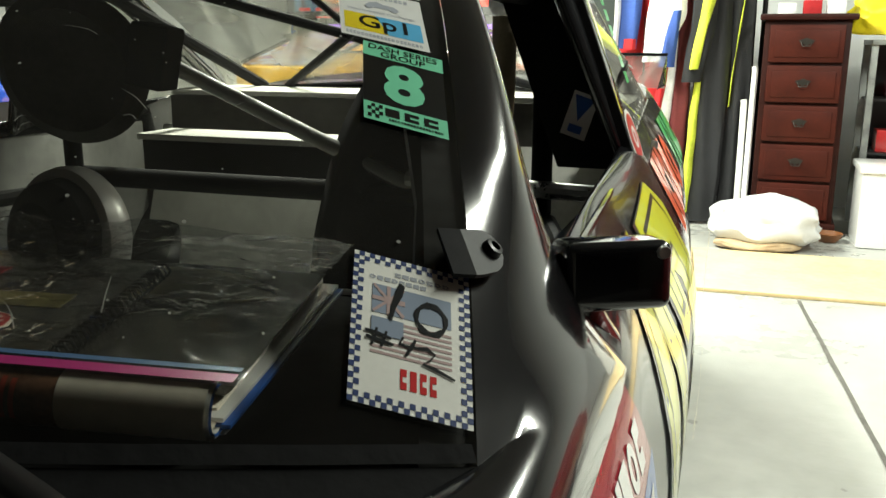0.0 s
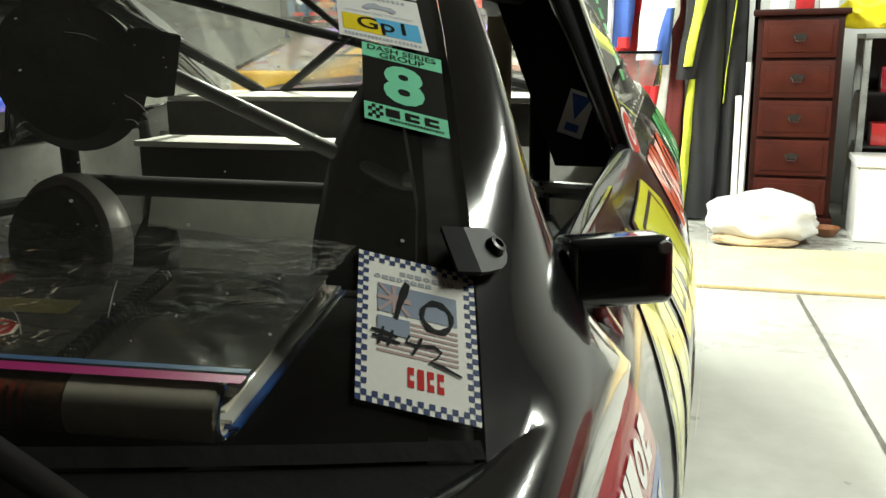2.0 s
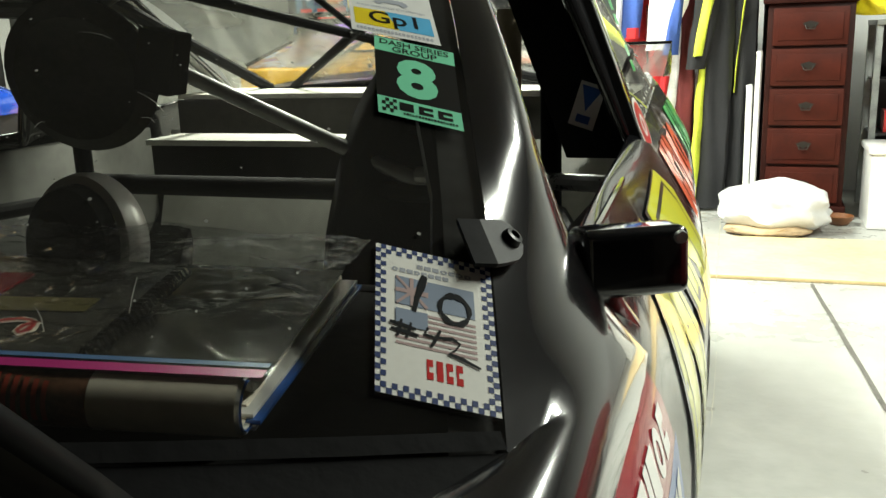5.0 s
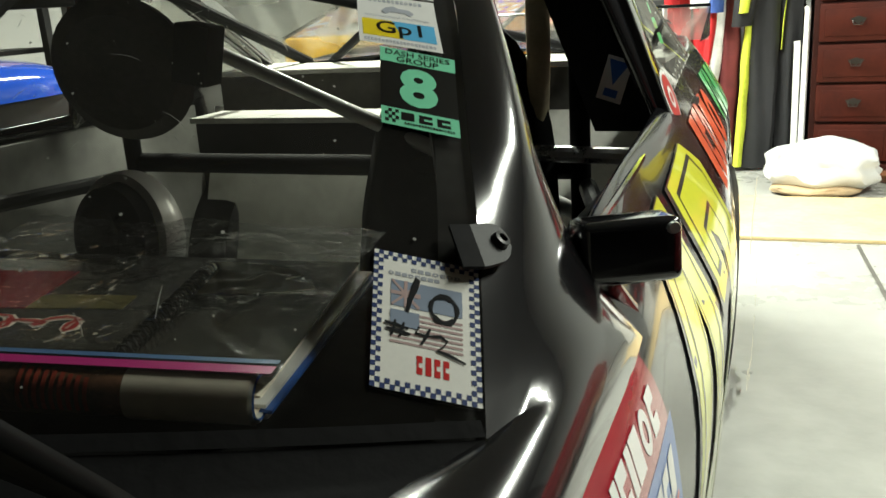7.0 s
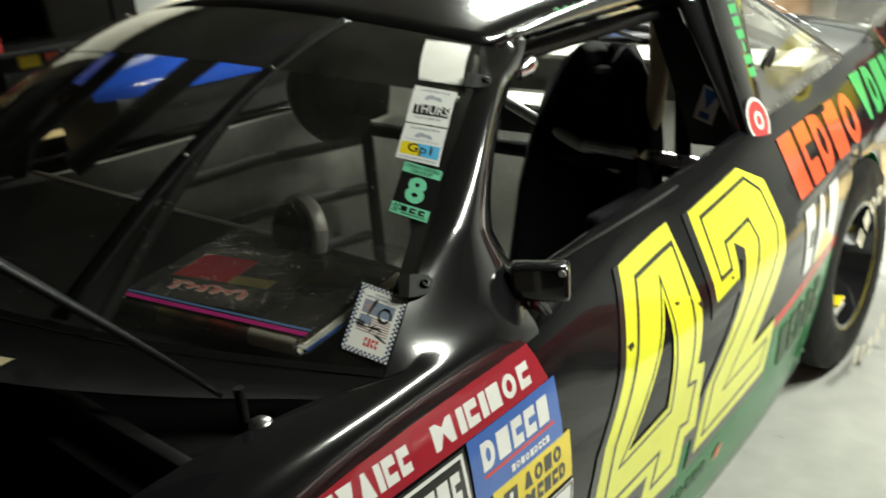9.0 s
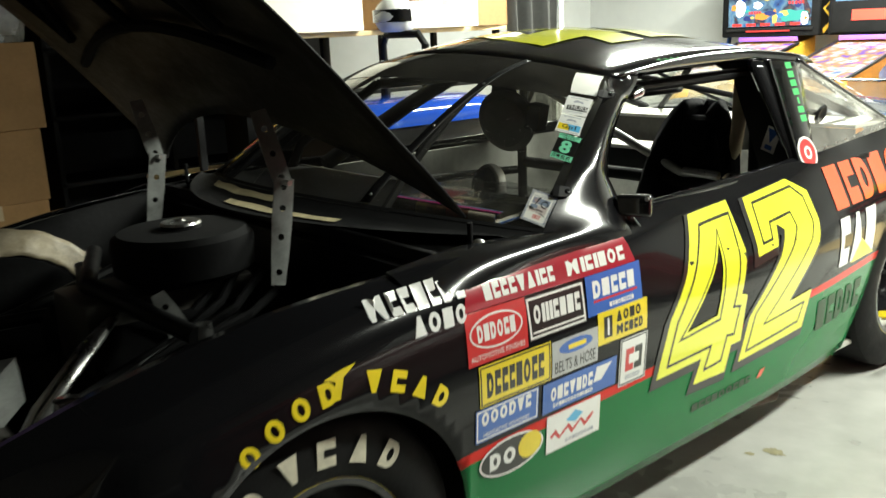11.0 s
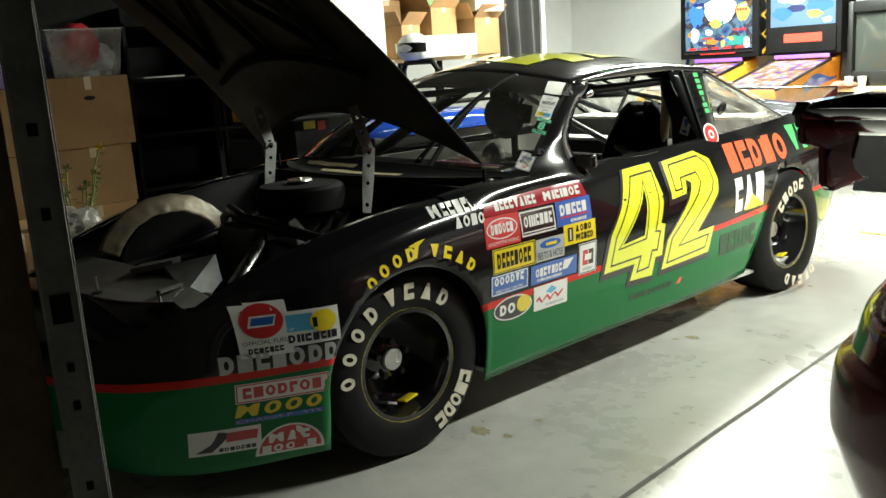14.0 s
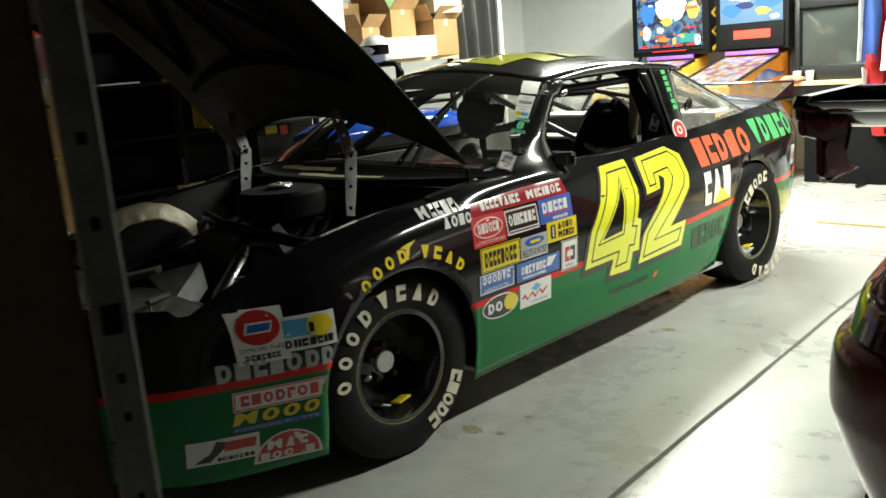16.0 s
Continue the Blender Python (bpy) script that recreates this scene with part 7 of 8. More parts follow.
def pinball(x, y, glass_art, side_art, label, w=1.0):
    p = thing("pinball_machine", label, "pinball machine", "pinball machines", m=pose(x, y, 0))
    part("cabinet", sheet_box([(-0.29, -0.62, 0.55), (0.29, -0.62, 0.55), (0.29, 0.62, 0.55), (-0.29, 0.62, 0.55)], [(-0.29, -0.62, 0.98), (0.29, -0.62, 0.98), (0.29, 0.62, 1.255), (-0.29, 0.62, 1.255)]), side_art, p)
    part("playfield", sheet(lambda u, v: (-0.26 + 0.52 * u, -0.58 + 0.92 * v, 0.996 + 0.206 * v), 6, 10), FIELD, p, "brightly lit playfield")
    for sx in (-1, 1):
        part("side_rail", tube([(sx * 0.285, -0.62, 0.988), (sx * 0.285, 0.35, 1.205)], 0.014, 8), BLACK_PLASTIC, p)
        for sy in (-0.58, 0.58):
            part("leg", tube([(sx * 0.27, sy, 0.0), (sx * 0.28, sy, 0.6)], [0.018, 0.026], 8), CHROME, p)
    back = part("backbox", box(-0.37 * w, 0.36, 1.26, 0.37 * w, 0.64, 1.98, 0.012), BLACK_MATTE, p)
    part("backglass", box(-0.315 * w, 0.352, 1.345, 0.315 * w, 0.357, 1.93, 0.001), glass_art, back, "lit printed backglass")
    for zz in (1.32, 1.945):
        part("glass_trim", box(-0.33 * w, 0.346, zz - 0.012, 0.33 * w, 0.358, zz + 0.012, 0.004), BLACK_PLASTIC, back)
    part("apron_light", box(-0.27, 0.350, 1.222, 0.27, 0.366, 1.256, 0.004), PURPLE_GLOW, p)
    part("red_line", box(-0.20, 0.345, 1.30, 0.20, 0.3455, 1.312), G_RED, p)
    part("coin_door", box(-0.15, -0.635, 0.60, 0.15, -0.62, 0.80, 0.006), BLACK_PLASTIC, p)
    return p


def sheet_box(lo, hi):
    bm = bmesh.new()
    a, b = [bm.verts.new(p) for p in lo], [bm.verts.new(p) for p in hi]
    bm.faces.new(a[::-1])
    bm.faces.new(b)
    for i in range(4):
        bm.faces.new((a[i], a[(i + 1) % 4], b[(i + 1) % 4], b[i]))
    bmesh.ops.bevel(bm, geom=bm.edges[:], offset=0.006, segments=2, affect="EDGES")
    return bm


ART1 = art("backglass_art", 2.0, ((0.0, 0.0, 0.015), (0.01, 0.03, 0.20), (0.06, 0.30, 0.85), (0.35, 0.75, 1.0), (0.01, 0.02, 0.12), (0.50, 0.24, 0.05)), 0.55)
pb1 = pinball(-1.77, 5.86, ART1, GOLD_SIDE, "pinball machine with a lit blue and gold backglass", 1.2)
for pts4, m4, lay in ((splash(-0.20, 1.70, 0.07, 0.12, 1), G_BLUE, 1), (splash(0.18, 1.43, 0.10, 0.05, 2), G_TEAL, 1), (splash(0.02, 1.73, 0.15, 0.12, 3), G_WHITE, 2), (splash(0.23, 1.70, 0.06, 0.09, 4), G_GOLD, 2),
                      (splash(-0.05, 1.43, 0.06, 0.03, 5), G_ORANGE, 2), (splash(-0.22, 1.50, 0.05, 0.06, 6), G_WHITE, 2), (splash(0.27, 1.40, 0.03, 0.05, 8), G_WHITE, 2),
                      (splash(-0.02, 1.60, 0.06, 0.04, 10), G_GOLD, 3), (splash(0.05, 1.41, 0.02, 0.05, 11), G_GOLD, 3)):
    paint_patch(pb1, pts4, m4, lay, 1.2)
rp = random.Random(8)
for k in range(34):
    px5, pz5 = rp.uniform(-0.29, 0.29), rp.uniform(1.37, 1.90)
    if abs(px5 - 0.02) > 0.15 or abs(pz5 - 1.73) > 0.11:
        paint_patch(pb1, splash(px5, pz5, rp.uniform(0.012, 0.045), rp.uniform(0.010, 0.035), 50 + k, 12), rp.choice((G_NAVY, G_NAVY, G_BLUE, G_ORANGE, G_GOLD, G_TEAL, G_WHITE)), 2.2 + 0.05 * k, 1.2)
for x4, z4, w4 in ((-0.20, 1.895, 0.07), (-0.08, 1.90, 0.05), (0.12, 1.895, 0.06), (0.23, 1.895, 0.06), (0.22, 1.72, 0.06), (0.21, 1.53, 0.06), (-0.10, 1.46, 0.05), (0.0, 1.36, 0.28)):
    for k in range(5):
        paint_patch(pb1, quad(x4 - w4 + 0.4 * w4 * k, z4 - 0.012, x4 - w4 + 0.4 * w4 * k + 0.27 * w4, z4 + 0.012), G_RED, 5, 1.2)
side = part("side_art", box(0.445, 0.37, 1.27, 0.450, 0.63, 1.97), INK, pb1, "black and gold zigzag side art")
zz4 = [(0.39 + 0.15 * (k % 2) + 0.03, 1.29 + 0.09 * k) for k in range(8)]
zb = ribbon(zz4, 0.05)
for v in zb.verts:
    v.co = (0.452, v.co.x, v.co.y)
part("zigzag", zb, GOLD_SIDE, side)
pb2 = pinball(-0.88, 5.86, G_PALE, ORANGE_SIDE, "pinball machine with a red score display and orange cabinet")
for pts4, m4, lay in ((splash(-0.10, 1.80, 0.14, 0.08, 21), G_WHITE, 1), (splash(0.15, 1.70, 0.13, 0.07, 22), G_BLUE, 1), (splash(0.10, 1.86, 0.12, 0.05, 23), G_WHITE, 2), (splash(-0.20, 1.64, 0.09, 0.06, 24), G_BLUE, 2),
                      (splash(0.12, 1.62, 0.07, 0.04, 25), G_GOLD, 2), (splash(-0.05, 1.68, 0.09, 0.03, 26), G_NAVY, 2), (splash(0.24, 1.56, 0.05, 0.02, 27), G_WHITE, 3)):
    paint_patch(pb2, pts4, m4, lay)
part("score_panel", box(-0.33, 0.342, 1.28, 0.33, 0.349, 1.52, 0.002), BLACK_MATTE, pb2)
part("side_flash", sheet(lambda u, v: (0.2925, -0.15 + 0.60 * u, 0.93 + 0.10 * u + (0.07 + 0.05 * math.sin(5 * u)) * v), 12, 2), BLUE, pb2, "blue flash on the orange side")
part("score_display", box(-0.17, 0.338, 1.37, 0.20, 0.341, 1.45), RED_GLOW, pb2, "glowing red score display")
fan2 = thing("wall_phone", "black wall-mounted unit beside the pinball machine", "wall unit")
part("body", box(-2.42, 6.60, 1.45, -2.22, 6.98, 1.75, 0.03), BLACK_PLASTIC, fan2)
part("arm", tube([(-2.28, 6.6, 1.70), (-2.26, 6.4, 1.2), (-2.26, 6.45, 0.0)], 0.02, 8), BLUE, fan2)

TVGREY = mat("tv_grey_shell", (0.016, 0.017, 0.017), rough=0.4, noise_scale=10, noise_amount=0.15)
SCREEN = mat("tv_screen", (0.055, 0.064, 0.058), rough=0.12, coat=1.0)
counter = thing("counter", "black counter with a pale wooden top", "counter")
part("cabinet", box(-0.36, 6.22, 0.0, 0.42, 6.90, 0.895, 0.006), BLACK_MATTE, counter)
part("top", box(-0.70, 6.24, 0.90, 0.44, 6.95, 0.94, 0.008), PLYWOOD, counter, "pale wooden top")
part("apron", box(-0.68, 6.26, 0.80, -0.365, 6.92, 0.898, 0.004), BLACK_PLASTIC, counter)
tv = thing("television", "large old grey tube television", "television", m=pose(-0.14, 6.50, 0.941))
part("shell", box(-0.42, -0.10, 0.0, 0.42, 0.40, 0.76, 0.04, segs=3), TVGREY, tv)
for q5 in ((-0.42, 0.0, -0.32, 0.76), (0.32, 0.0, 0.42, 0.76), (-0.32, 0.0, 0.32, 0.14), (-0.32, 0.66, 0.32, 0.76)):
    part("bezel", box(q5[0], -0.165, q5[1], q5[2], -0.098, q5[3], 0.012), TVGREY, tv, "deep grey plastic surround")
part("screen", sheet(lambda u, v: (-0.325 + 0.65 * u, -0.108 - 0.035 * (1 - (2 * u - 1) ** 2) * (1 - (2 * v - 1) ** 2), 0.135 + 0.53 * v), 16, 14), SCREEN, tv, "grey glass tube reflecting the lamps")
for dx in (-0.10, 0.02):
    tagged(link_mesh("paper_cup", moved(lathe([(0.0, 0.0), (0.030, 0.0), (0.040, 0.095), (0.037, 0.095), (0.028, 0.006)], 20, "z"), Matrix.Translation((-0.36 + dx, 6.29, 0.941))), WHITE), "white paper cup on the counter", "cup", "cups")
tagged(link_mesh("red_cloth", lumpy(-0.52, 6.27, 0.965, 0.14, 0.10, 0.030, 4), mat("salmon_cloth", (0.55, 0.22, 0.15), rough=0.85, noise_scale=12)), "folded salmon cloth on the counter", "cloth")

# ---- far side: blue fibreglass body, rack of cartons, tarp ----
bluecar = thing("blue_kart_body", "glossy blue racing body on a black base beside the wall", "kart")
BLUEPAINT = mat("blue_gelcoat", (0.012, 0.060, 0.40), rough=0.10, coat=1.0, noise_scale=3, noise_amount=0.1)


def blue_pt(u, v):
    a = (u - 0.5) * math.pi
    w = 0.30 * (1 - 0.3 * (2 * v - 1) ** 4)
    return (-1.78 + w * math.sin(a) * (abs(math.sin(a)) ** -0.35 if abs(math.sin(a)) > 1e-3 else 1), 1.62 + 1.35 * v, 0.93 + (0.15 - 0.08 * (2 * v - 1) ** 4) * math.cos(a) ** 0.7 if math.cos(a) > 0 else 0.93)


part("shell", sheet(blue_pt, 30, 30), BLUEPAINT, bluecar)
part("skirt", box(-2.04, 1.68, 0.0, -1.52, 2.92, 0.955, 0.05), BLACK_PLASTIC, bluecar)
part("roll_hoop", tube([(-1.98, 2.35, 0.9), (-2.0, 2.35, 1.36), (-1.96, 2.35, 1.42), (-1.66, 2.35, 1.42), (-1.60, 2.35, 1.36), (-1.62, 2.35, 0.9)], 0.022, 10), BLACK_SATIN, bluecar)
helmet = thing("helmet", "white open racing helmet with a dark visor on the hoop", "helmet")
part("shell", lumpy(-1.86, 2.35, 1.52, 0.12, 0.13, 0.115, 2, 0.02), WHITE, helmet)
part("visor", moved(sheet(lambda u, v: (0.124 * math.cos(2.2 * (u - 0.5)), 0.136 * math.sin(2.2 * (u - 0.5)), -0.03 + 0.07 * v), 12, 2), pose(-1.86, 2.35, 1.52, 0, 0, -60)), BLACK_GLOSS, helmet)

shelf = thing("storage_rack", "steel storage rack by the wall", "rack")
for yy in (1.3, 2.6, 3.6):
    for xx in (-3.05, -2.35):
        part("upright", box(xx - 0.02, yy - 0.02, 0.0, xx + 0.02, yy + 0.02, 1.46, 0.003), BLACK_SATIN, shelf)
part("deck", box(-3.10, 1.25, 1.42, -2.30, 3.70, 1.45, 0.004), PLYWOOD, shelf)
part("deck", box(-3.10, 1.25, 0.60, -2.72, 3.70, 0.63, 0.004), PLYWOOD, shelf)
part("deck", box(-2.74, 1.25, 1.045, -2.45, 3.70, 1.07, 0.004), BLACK_SATIN, shelf)


def carton(x, y, z, sx, sy, sz, rz=0.0, m=None, label="plain brown cardboard box in a stack", flaps=False, tape=True, holes=False):
    c = thing("cardboard_box", label, "cardboard box", "cartons", m=pose(x, y, z, 0, 0, rz))
    mm = m or CARDBOARD
    part("body", box(-sx / 2, -sy / 2, 0, sx / 2, sy / 2, sz, 0.006), mm, c)
    if tape:
        part("tape", box(-sx / 2 - 0.001, -0.025, sz * 0.82, sx / 2 + 0.001, 0.025, sz + 0.0015), TAPE, c)
    if holes:
        for px2, py2, nx in ((sx / 2, 0.0, True), (0.0, -sy / 2, False)):
            hole = poly(oval(0, 0, 0.045, 0.017, 20))
            for v in hole.verts:
                v.co = (px2 + 0.0015, v.co.x, sz * 0.70 + v.co.y) if nx else (v.co.x, py2 - 0.0015, sz * 0.70 + v.co.y)
            part("hand_hole", hole, HOLE, c, "dark hand hole")
    if flaps:
        for sg in (-1, 1):
            part("flap", moved(box(-sx / 2, 0, 0, sx / 2, sy * 0.45, 0.004), pose(0, sg * sy / 2, sz, 55 if sg > 0 else 125, 0, 0)), mm, c, "open flap")
            part("flap", moved(box(0, -sy / 2, 0, sx * 0.4, sy / 2, 0.004), pose(sg * sx / 2, 0, sz, 0, -50 if sg > 0 else -130, 0)), mm, c, "open flap")
    return c


WHITECARD = mat("white_carton", (0.78, 0.74, 0.62), rough=0.6, noise_scale=4, noise_amount=0.05)
carton(-2.50, 1.95, 1.451, 0.55, 0.86, 0.62, 4, WHITECARD, "large cream-white carton on the rack")
carton(-2.42, 2.62, 1.451, 0.30, 0.28, 0.26, 20, None, "brown carton with torn open flaps", True)
carton(-2.36, 3.02, 1.451, 0.36, 0.52, 0.17, -6, WHITECARD, "low white carton on the rack")
carton(-2.48, 3.02, 1.622, 0.34, 0.34, 0.22, 12, None, "brown carton with torn open flaps", True)
carton(-2.60, 2.62, 1.712, 0.26, 0.24, 0.20, -12, None, "small brown carton on the rack", False)
carton(-2.44, 3.48, 1.451, 0.34, 0.34, 0.30, 8, None, "brown carton on the rack", True)
carton(-2.40, 3.50, 1.80, 0.38, 0.30, 0.34, -5, WHITECARD, "tall white carton on the rack")
carton(-2.55, 3.10, 1.86, 0.30, 0.42, 0.12, 3, mat("green_print_carton", (0.16, 0.28, 0.10), rough=0.5, noise_scale=12, noise_amount=0.6), "flat green printed carton")
TARP = mat("grey_tarp", (0.035, 0.035, 0.033), rough=0.6, noise_scale=4, noise_amount=0.35, bump=0.25, bump_scale=12)
tarp = thing("hanging_tarp", "dark grey tarpaulin hanging from a pipe", "tarpaulin")
part("cloth", sheet(lambda u, v: (-2.30 + 0.05 * math.sin(u * 19) + 0.03 * noise.noise((u * 6, v * 2, 4)), 3.66 + 0.50 * u + 0.01 * math.sin(v * 5), 0.05 + 2.35 * v), 40, 20), TARP, tarp)
part("pipe", tube([(-2.28, 4.20, 0.0), (-2.28, 4.20, 2.9)], 0.022, 12), WHITE, tarp, "white vertical pipe")
part("pipe", tube([(-2.30, 3.6, 2.40), (-2.30, 4.25, 2.40)], 0.014, 10), GALV, tarp)

# ---- dark corner in front: stacked cartons, totes, weeds ----
carton(-3.75, 0.42, 0.0, 0.55, 0.62, 0.50, 6)
carton(-3.75, 0.44, 0.501, 0.55, 0.62, 0.45, 4)
carton(-3.72, 0.46, 0.952, 0.55, 0.64, 0.52, 5, None, "tall brown moving box with hand holes", holes=True)
carton(-3.75, -0.35, 0.0, 0.55, 0.70, 0.42, -4)
carton(-3.75, -0.36, 0.421, 0.55, 0.70, 0.52, 3)
carton(-3.74, -0.35, 0.942, 0.55, 0.72, 0.48, -2, None, "pale brown taped moving box", holes=True)
carton(-2.30, -0.55, 0.0, 0.55, 0.60, 0.60, 10, None, "brown carton near the car's nose")
CLEARTUB = glass("clear_tub_plastic", (0.80, 0.82, 0.85), 0.35, 0.2)
tub = thing("clear_storage_tub", "clear plastic tub full of red and white things", "storage tub", m=pose(-3.66, 0.50, 1.473))
part("tub", sheet_box([(-0.22, -0.24, 0.0), (0.22, -0.24, 0.0), (0.22, 0.24, 0.0), (-0.22, 0.24, 0.0)], [(-0.26, -0.28, 0.34), (0.26, -0.28, 0.34), (0.26, 0.28, 0.34), (-0.26, 0.28, 0.34)]), CLEARTUB, tub)
tagged(link_mesh("red_plush", lumpy(-3.62, 0.50, 1.67, 0.16, 0.18, 0.20, 5), C_RED), "red soft thing in the tub", "toy")
tagged(link_mesh("white_plush", lumpy(-3.60, 0.66, 1.60, 0.12, 0.10, 0.11, 8), C_WHITE), "white soft thing in the tub", "toy")
part("rim", tube([(-0.262, -0.282, 0.34), (0.262, -0.282, 0.34), (0.262, 0.282, 0.34), (-0.262, 0.282, 0.34)], 0.009, 8, closed=True), CLEARTUB, tub)
PURPLE = mat("purple_tote_plastic", (0.22, 0.14, 0.34), rough=0.4, noise_scale=6, noise_amount=0.15)
for k in range(2):
    tt = thing("purple_tote", "purple plastic storage tote", "storage tote", "purple totes", m=pose(-3.66, -0.38, 1.423 + 0.30 * k))
    part("tub", sheet_box([(-0.24, -0.32, 0.0), (0.24, -0.32, 0.0), (0.24, 0.32, 0.0), (-0.24, 0.32, 0.0)], [(-0.26, -0.35, 0.27), (0.26, -0.35, 0.27), (0.26, 0.35, 0.27), (-0.26, 0.35, 0.27)]), PURPLE, tt)
    part("lid", box(-0.275, -0.365, 0.27, 0.275, 0.365, 0.298, 0.008), PURPLE, tt)
tagged(link_mesh("blue_bottle", moved(lathe([(0.0, 0.0), (0.045, 0.0), (0.047, 0.17), (0.02, 0.21), (0.02, 0.25), (0.0, 0.25)], 18, "z"), pose(-3.50, 0.12, 1.475, 0, 0, 0)), BLUE), "blue spray bottle on the boxes", "bottle")
BUBBLE = mat("crinkled_plastic_wrap", (0.16, 0.15, 0.13), rough=0.25, noise_scale=14, noise_amount=0.3, bump=0.5, bump_scale=30)
tagged(link_mesh("plastic_wrap", lumpy(-2.05, -0.20, 0.60, 0.13, 0.18, 0.10, 12, 0.35, False), BUBBLE), "crumpled clear plastic wrap on the carton", "plastic wrap")
STEM = mat("dry_stem", (0.16, 0.19, 0.06), rough=0.7, noise_scale=20, noise_amount=0.4)
PETAL = mat("yellow_petal", (0.72, 0.50, 0.03), rough=0.6)
vase = thing("artificial_flowers", "bunch of straggly yellow artificial flowers", "flowers")
rnd = random.Random(5)
pot = lathe([(0.0, 0.0), (0.10, 0.0), (0.13, 0.22), (0.12, 0.22), (0.0, 0.18)], 20, "z")
part("pot", moved(pot, Matrix.Translation((-2.62, -0.02, 0.0))), BLACK_PLASTIC, vase)
for k in range(9):
    bx, by = -2.62 + rnd.uniform(-0.10, 0.10), -0.02 + rnd.uniform(-0.20, 0.22)
    h = rnd.uniform(0.72, 0.90) if k else 1.00
    if k == 0:
        by = 0.20
    pts = [(-2.62, -0.02, 0.2)] + [(bx * t + -2.62 * (1 - t) + rnd.uniform(-0.015, 0.015), by * t + -0.02 * (1 - t) + rnd.uniform(-0.015, 0.015), 0.2 + (h - 0.2) * t) for t in (0.3, 0.55, 0.8, 1.0)]
    stem = part("stem", tube(pts, 0.006, 6), STEM, vase)
    fl2 = bmesh.new()
    for j in range(14):
        a, e = rnd.uniform(0, math.tau), rnd.uniform(-0.4, 1.2)
        d = Vector((math.cos(a) * math.cos(e), math.sin(a) * math.cos(e), math.sin(e)))
        s2 = d.orthogonal().normalized() * 0.008
        o = Vector(pts[-1])
        fl2.faces.new([fl2.verts.new(q) for q in (o - s2 * 0.4, o + d * 0.02 - s2, o + d * 0.042, o + d * 0.02 + s2)])
    part("bloom", fl2, PETAL if k % 3 == 0 else STEM, stem)
    lf = bmesh.new()
    for j in range(16):
        o = Vector(pts[1]).lerp(Vector(pts[-1]), rnd.random())
        a = rnd.uniform(0, math.tau)
        d = Vector((math.cos(a), math.sin(a), rnd.uniform(-0.5, 0.6))).normalized()
        s2 = d.orthogonal().normalized() * 0.007
        lf.faces.new([lf.verts.new(q) for q in (o, o + d * 0.025 - s2, o + d * 0.055, o + d * 0.025 + s2)])
    part("leaves", lf, STEM, stem)
shelfd = thing("dark_shelving", "dark shelving unit against the wall", "shelving")
for zz in (0.5, 0.95, 1.40, 1.85):
    part("board", box(-4.35, 0.95, zz, -3.85, 2.6, zz + 0.03, 0.003), BLACK_MATTE, shelfd)
for yy in (0.95, 1.75, 2.58):
    part("side", box(-4.35, yy, 0.0, -3.85, yy + 0.03, 2.0, 0.003), BLACK_MATTE, shelfd)
part("back", box(-4.36, 0.95, 0.0, -4.35, 2.6, 2.0), BLACK_MATTE, shelfd)
tagged(link_mesh("folded_paper", moved(box(-0.12, -0.20, 0.0, 0.12, 0.20, 0.012, 0.003), pose(-4.0, 1.25, 1.432, 0, 0, 12)), WHITE), "folded white paper on the dark shelving", "paper")
carton(-2.88, 1.95, 0.631, 0.28, 0.34, 0.40, 4, BLACK_SATIN, "dark box with a yellow printed label", False, False)
for yy, zz, ry, rz2, m2 in ((1.93, 0.985, 0.055, 0.032, YELLOW2), (2.045, 0.975, 0.035, 0.035, ORANGE_RED)):
    tagged(link_mesh("paper_label", box(-2.737, yy - ry, zz - rz2, -2.734, yy + ry, zz + rz2), m2), "bright printed label on a dark box", "label", "package labels")
CARTON_YELLOW = mat("yellow_printed_card", (0.40, 0.25, 0.02), rough=0.45, noise_scale=14, noise_amount=0.4)
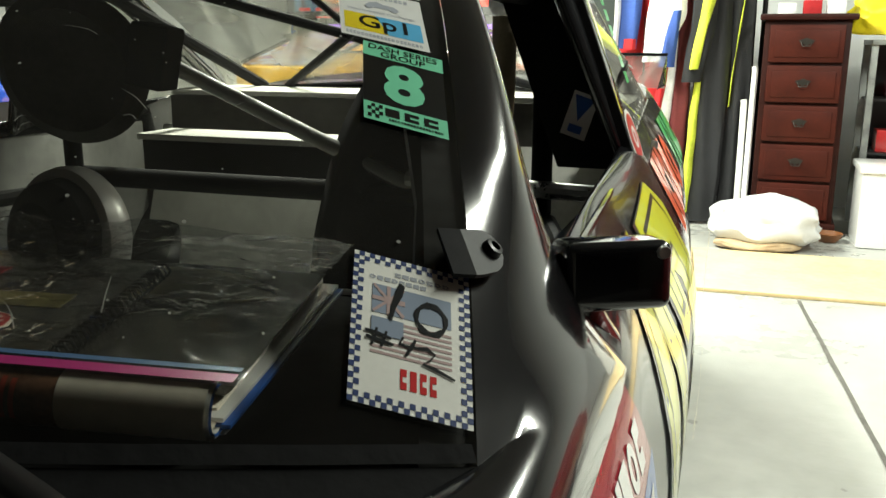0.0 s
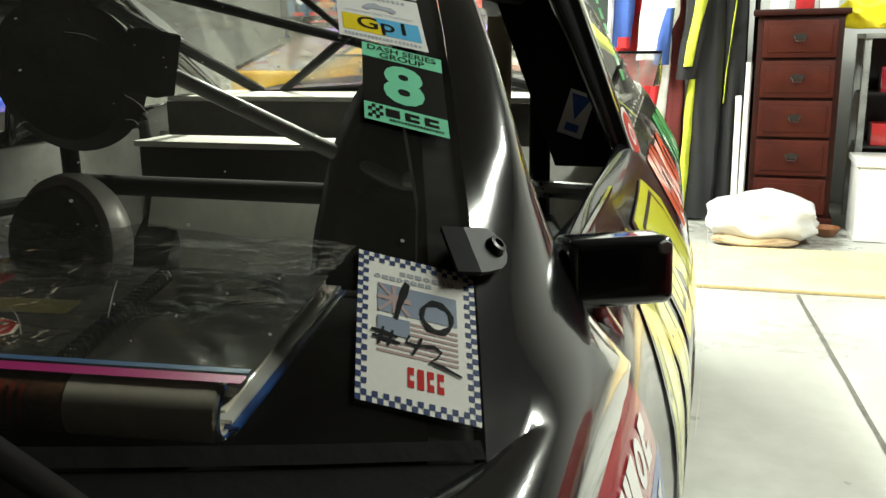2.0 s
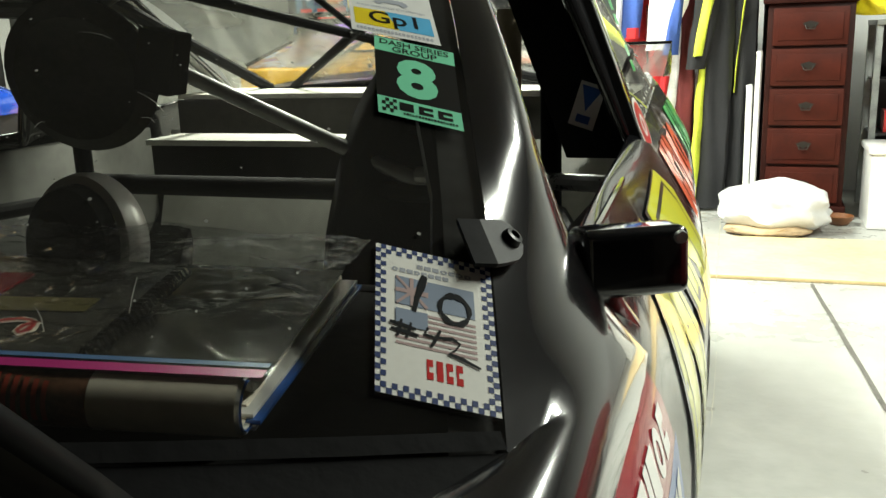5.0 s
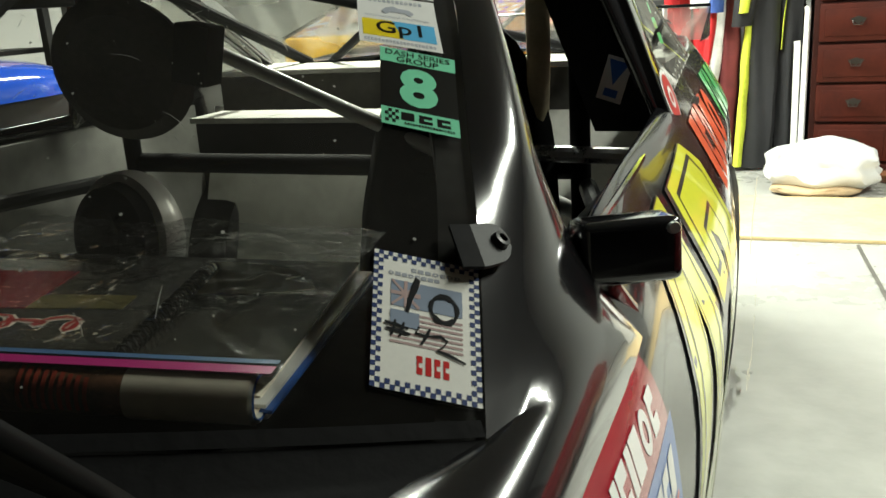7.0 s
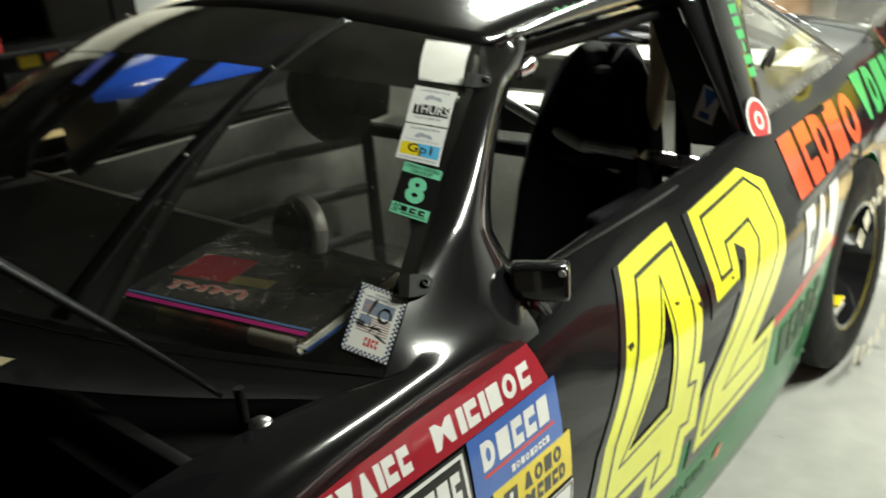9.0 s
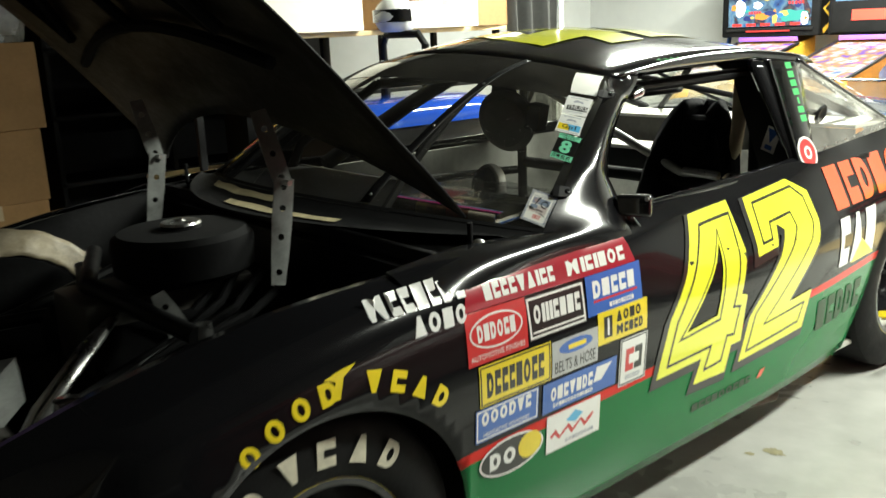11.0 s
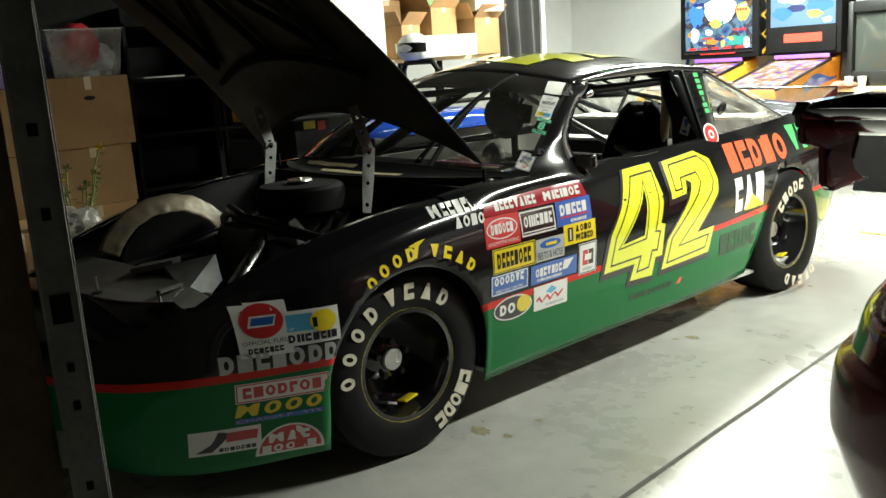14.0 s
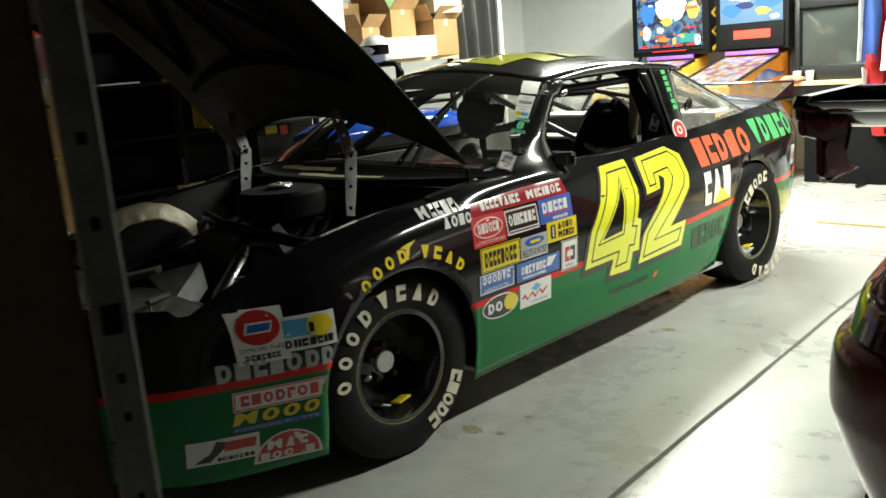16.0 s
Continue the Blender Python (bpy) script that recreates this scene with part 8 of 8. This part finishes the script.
CARTON_RED = mat("red_printed_card", (0.28, 0.012, 0.010), rough=0.4, noise_scale=14, noise_amount=0.4)


def printed_box(x, y, z, sx, sy, sz, m, print_m, label, seed):
    """A carton with curved swashes printed on the side that faces the car."""
    c = thing("printed_box", label, "cardboard box", "printed boxes", m=pose(x, y, z))
    part("body", box(-sx / 2, -sy / 2, 0, sx / 2, sy / 2, sz, 0.006), m, c)
    for k, (ay, az, w, h, pm) in enumerate(((0.18, 0.30, 0.42, 0.30, print_m), (-0.24, 0.72, 0.34, 0.16, print_m), (0.10, 0.70, 0.16, 0.10, WHITE))):
        swash = poly([(ay * sy + w * sy * 0.5 * math.cos(a) * (1 + 0.25 * math.sin(3 * a + seed + k)), az * sz + h * sz * math.sin(a) * (1 + 0.3 * math.cos(2 * a + seed))) for a in [math.tau * i / 28 for i in range(28)]])
        for v in swash.verts:
            v.co = (sx / 2 + 0.002 + 0.0006 * k, v.co.x, v.co.y)
        part("print", swash, pm, c)


printed_box(-2.60, 1.38, 1.071, 0.24, 0.24, 0.24, CARTON_YELLOW, CARTON_RED, "yellow box with red swashes on the storage rack", 1.0)
printed_box(-2.60, 1.61, 1.071, 0.24, 0.20, 0.27, CARTON_RED, CARTON_YELLOW, "red box with yellow swashes on the storage rack", 2.4)
# Added sheet over the drywall: its black colour is the corner's shade.
sheeting = tagged(link_mesh("black_sheeting", sheet(lambda u, v: (-4.37 + 0.012 * noise.noise((u * 9, v * 4, 1.0)), -1.5 + 5.0 * u, 0.02 + 2.9 * v), 70, 20), CORNER_SHADE), "added black sheet standing in for shade on the wall", "sheeting")

# ---- lamps ----
for lx, ly, lw in LAMPS:
    fx = thing("fluorescent_fixture", "long white fluorescent ceiling fixture", "ceiling light", "ceiling lights", m=pose(lx, ly, ZC))
    part("housing", box(-0.11, -1.22, -0.09, 0.11, 1.22, 0.0, 0.01), WHITE, fx)
    for dx in (-0.05, 0.05):
        part("tube", tube([(dx, -1.18, -0.11), (dx, 1.18, -0.11)], 0.013, 8), mat("lit_tube", (0.9, 0.9, 0.9), emit=(0.95, 1.0, 0.87), strength=6.0), fx, "lit fluorescent tube")
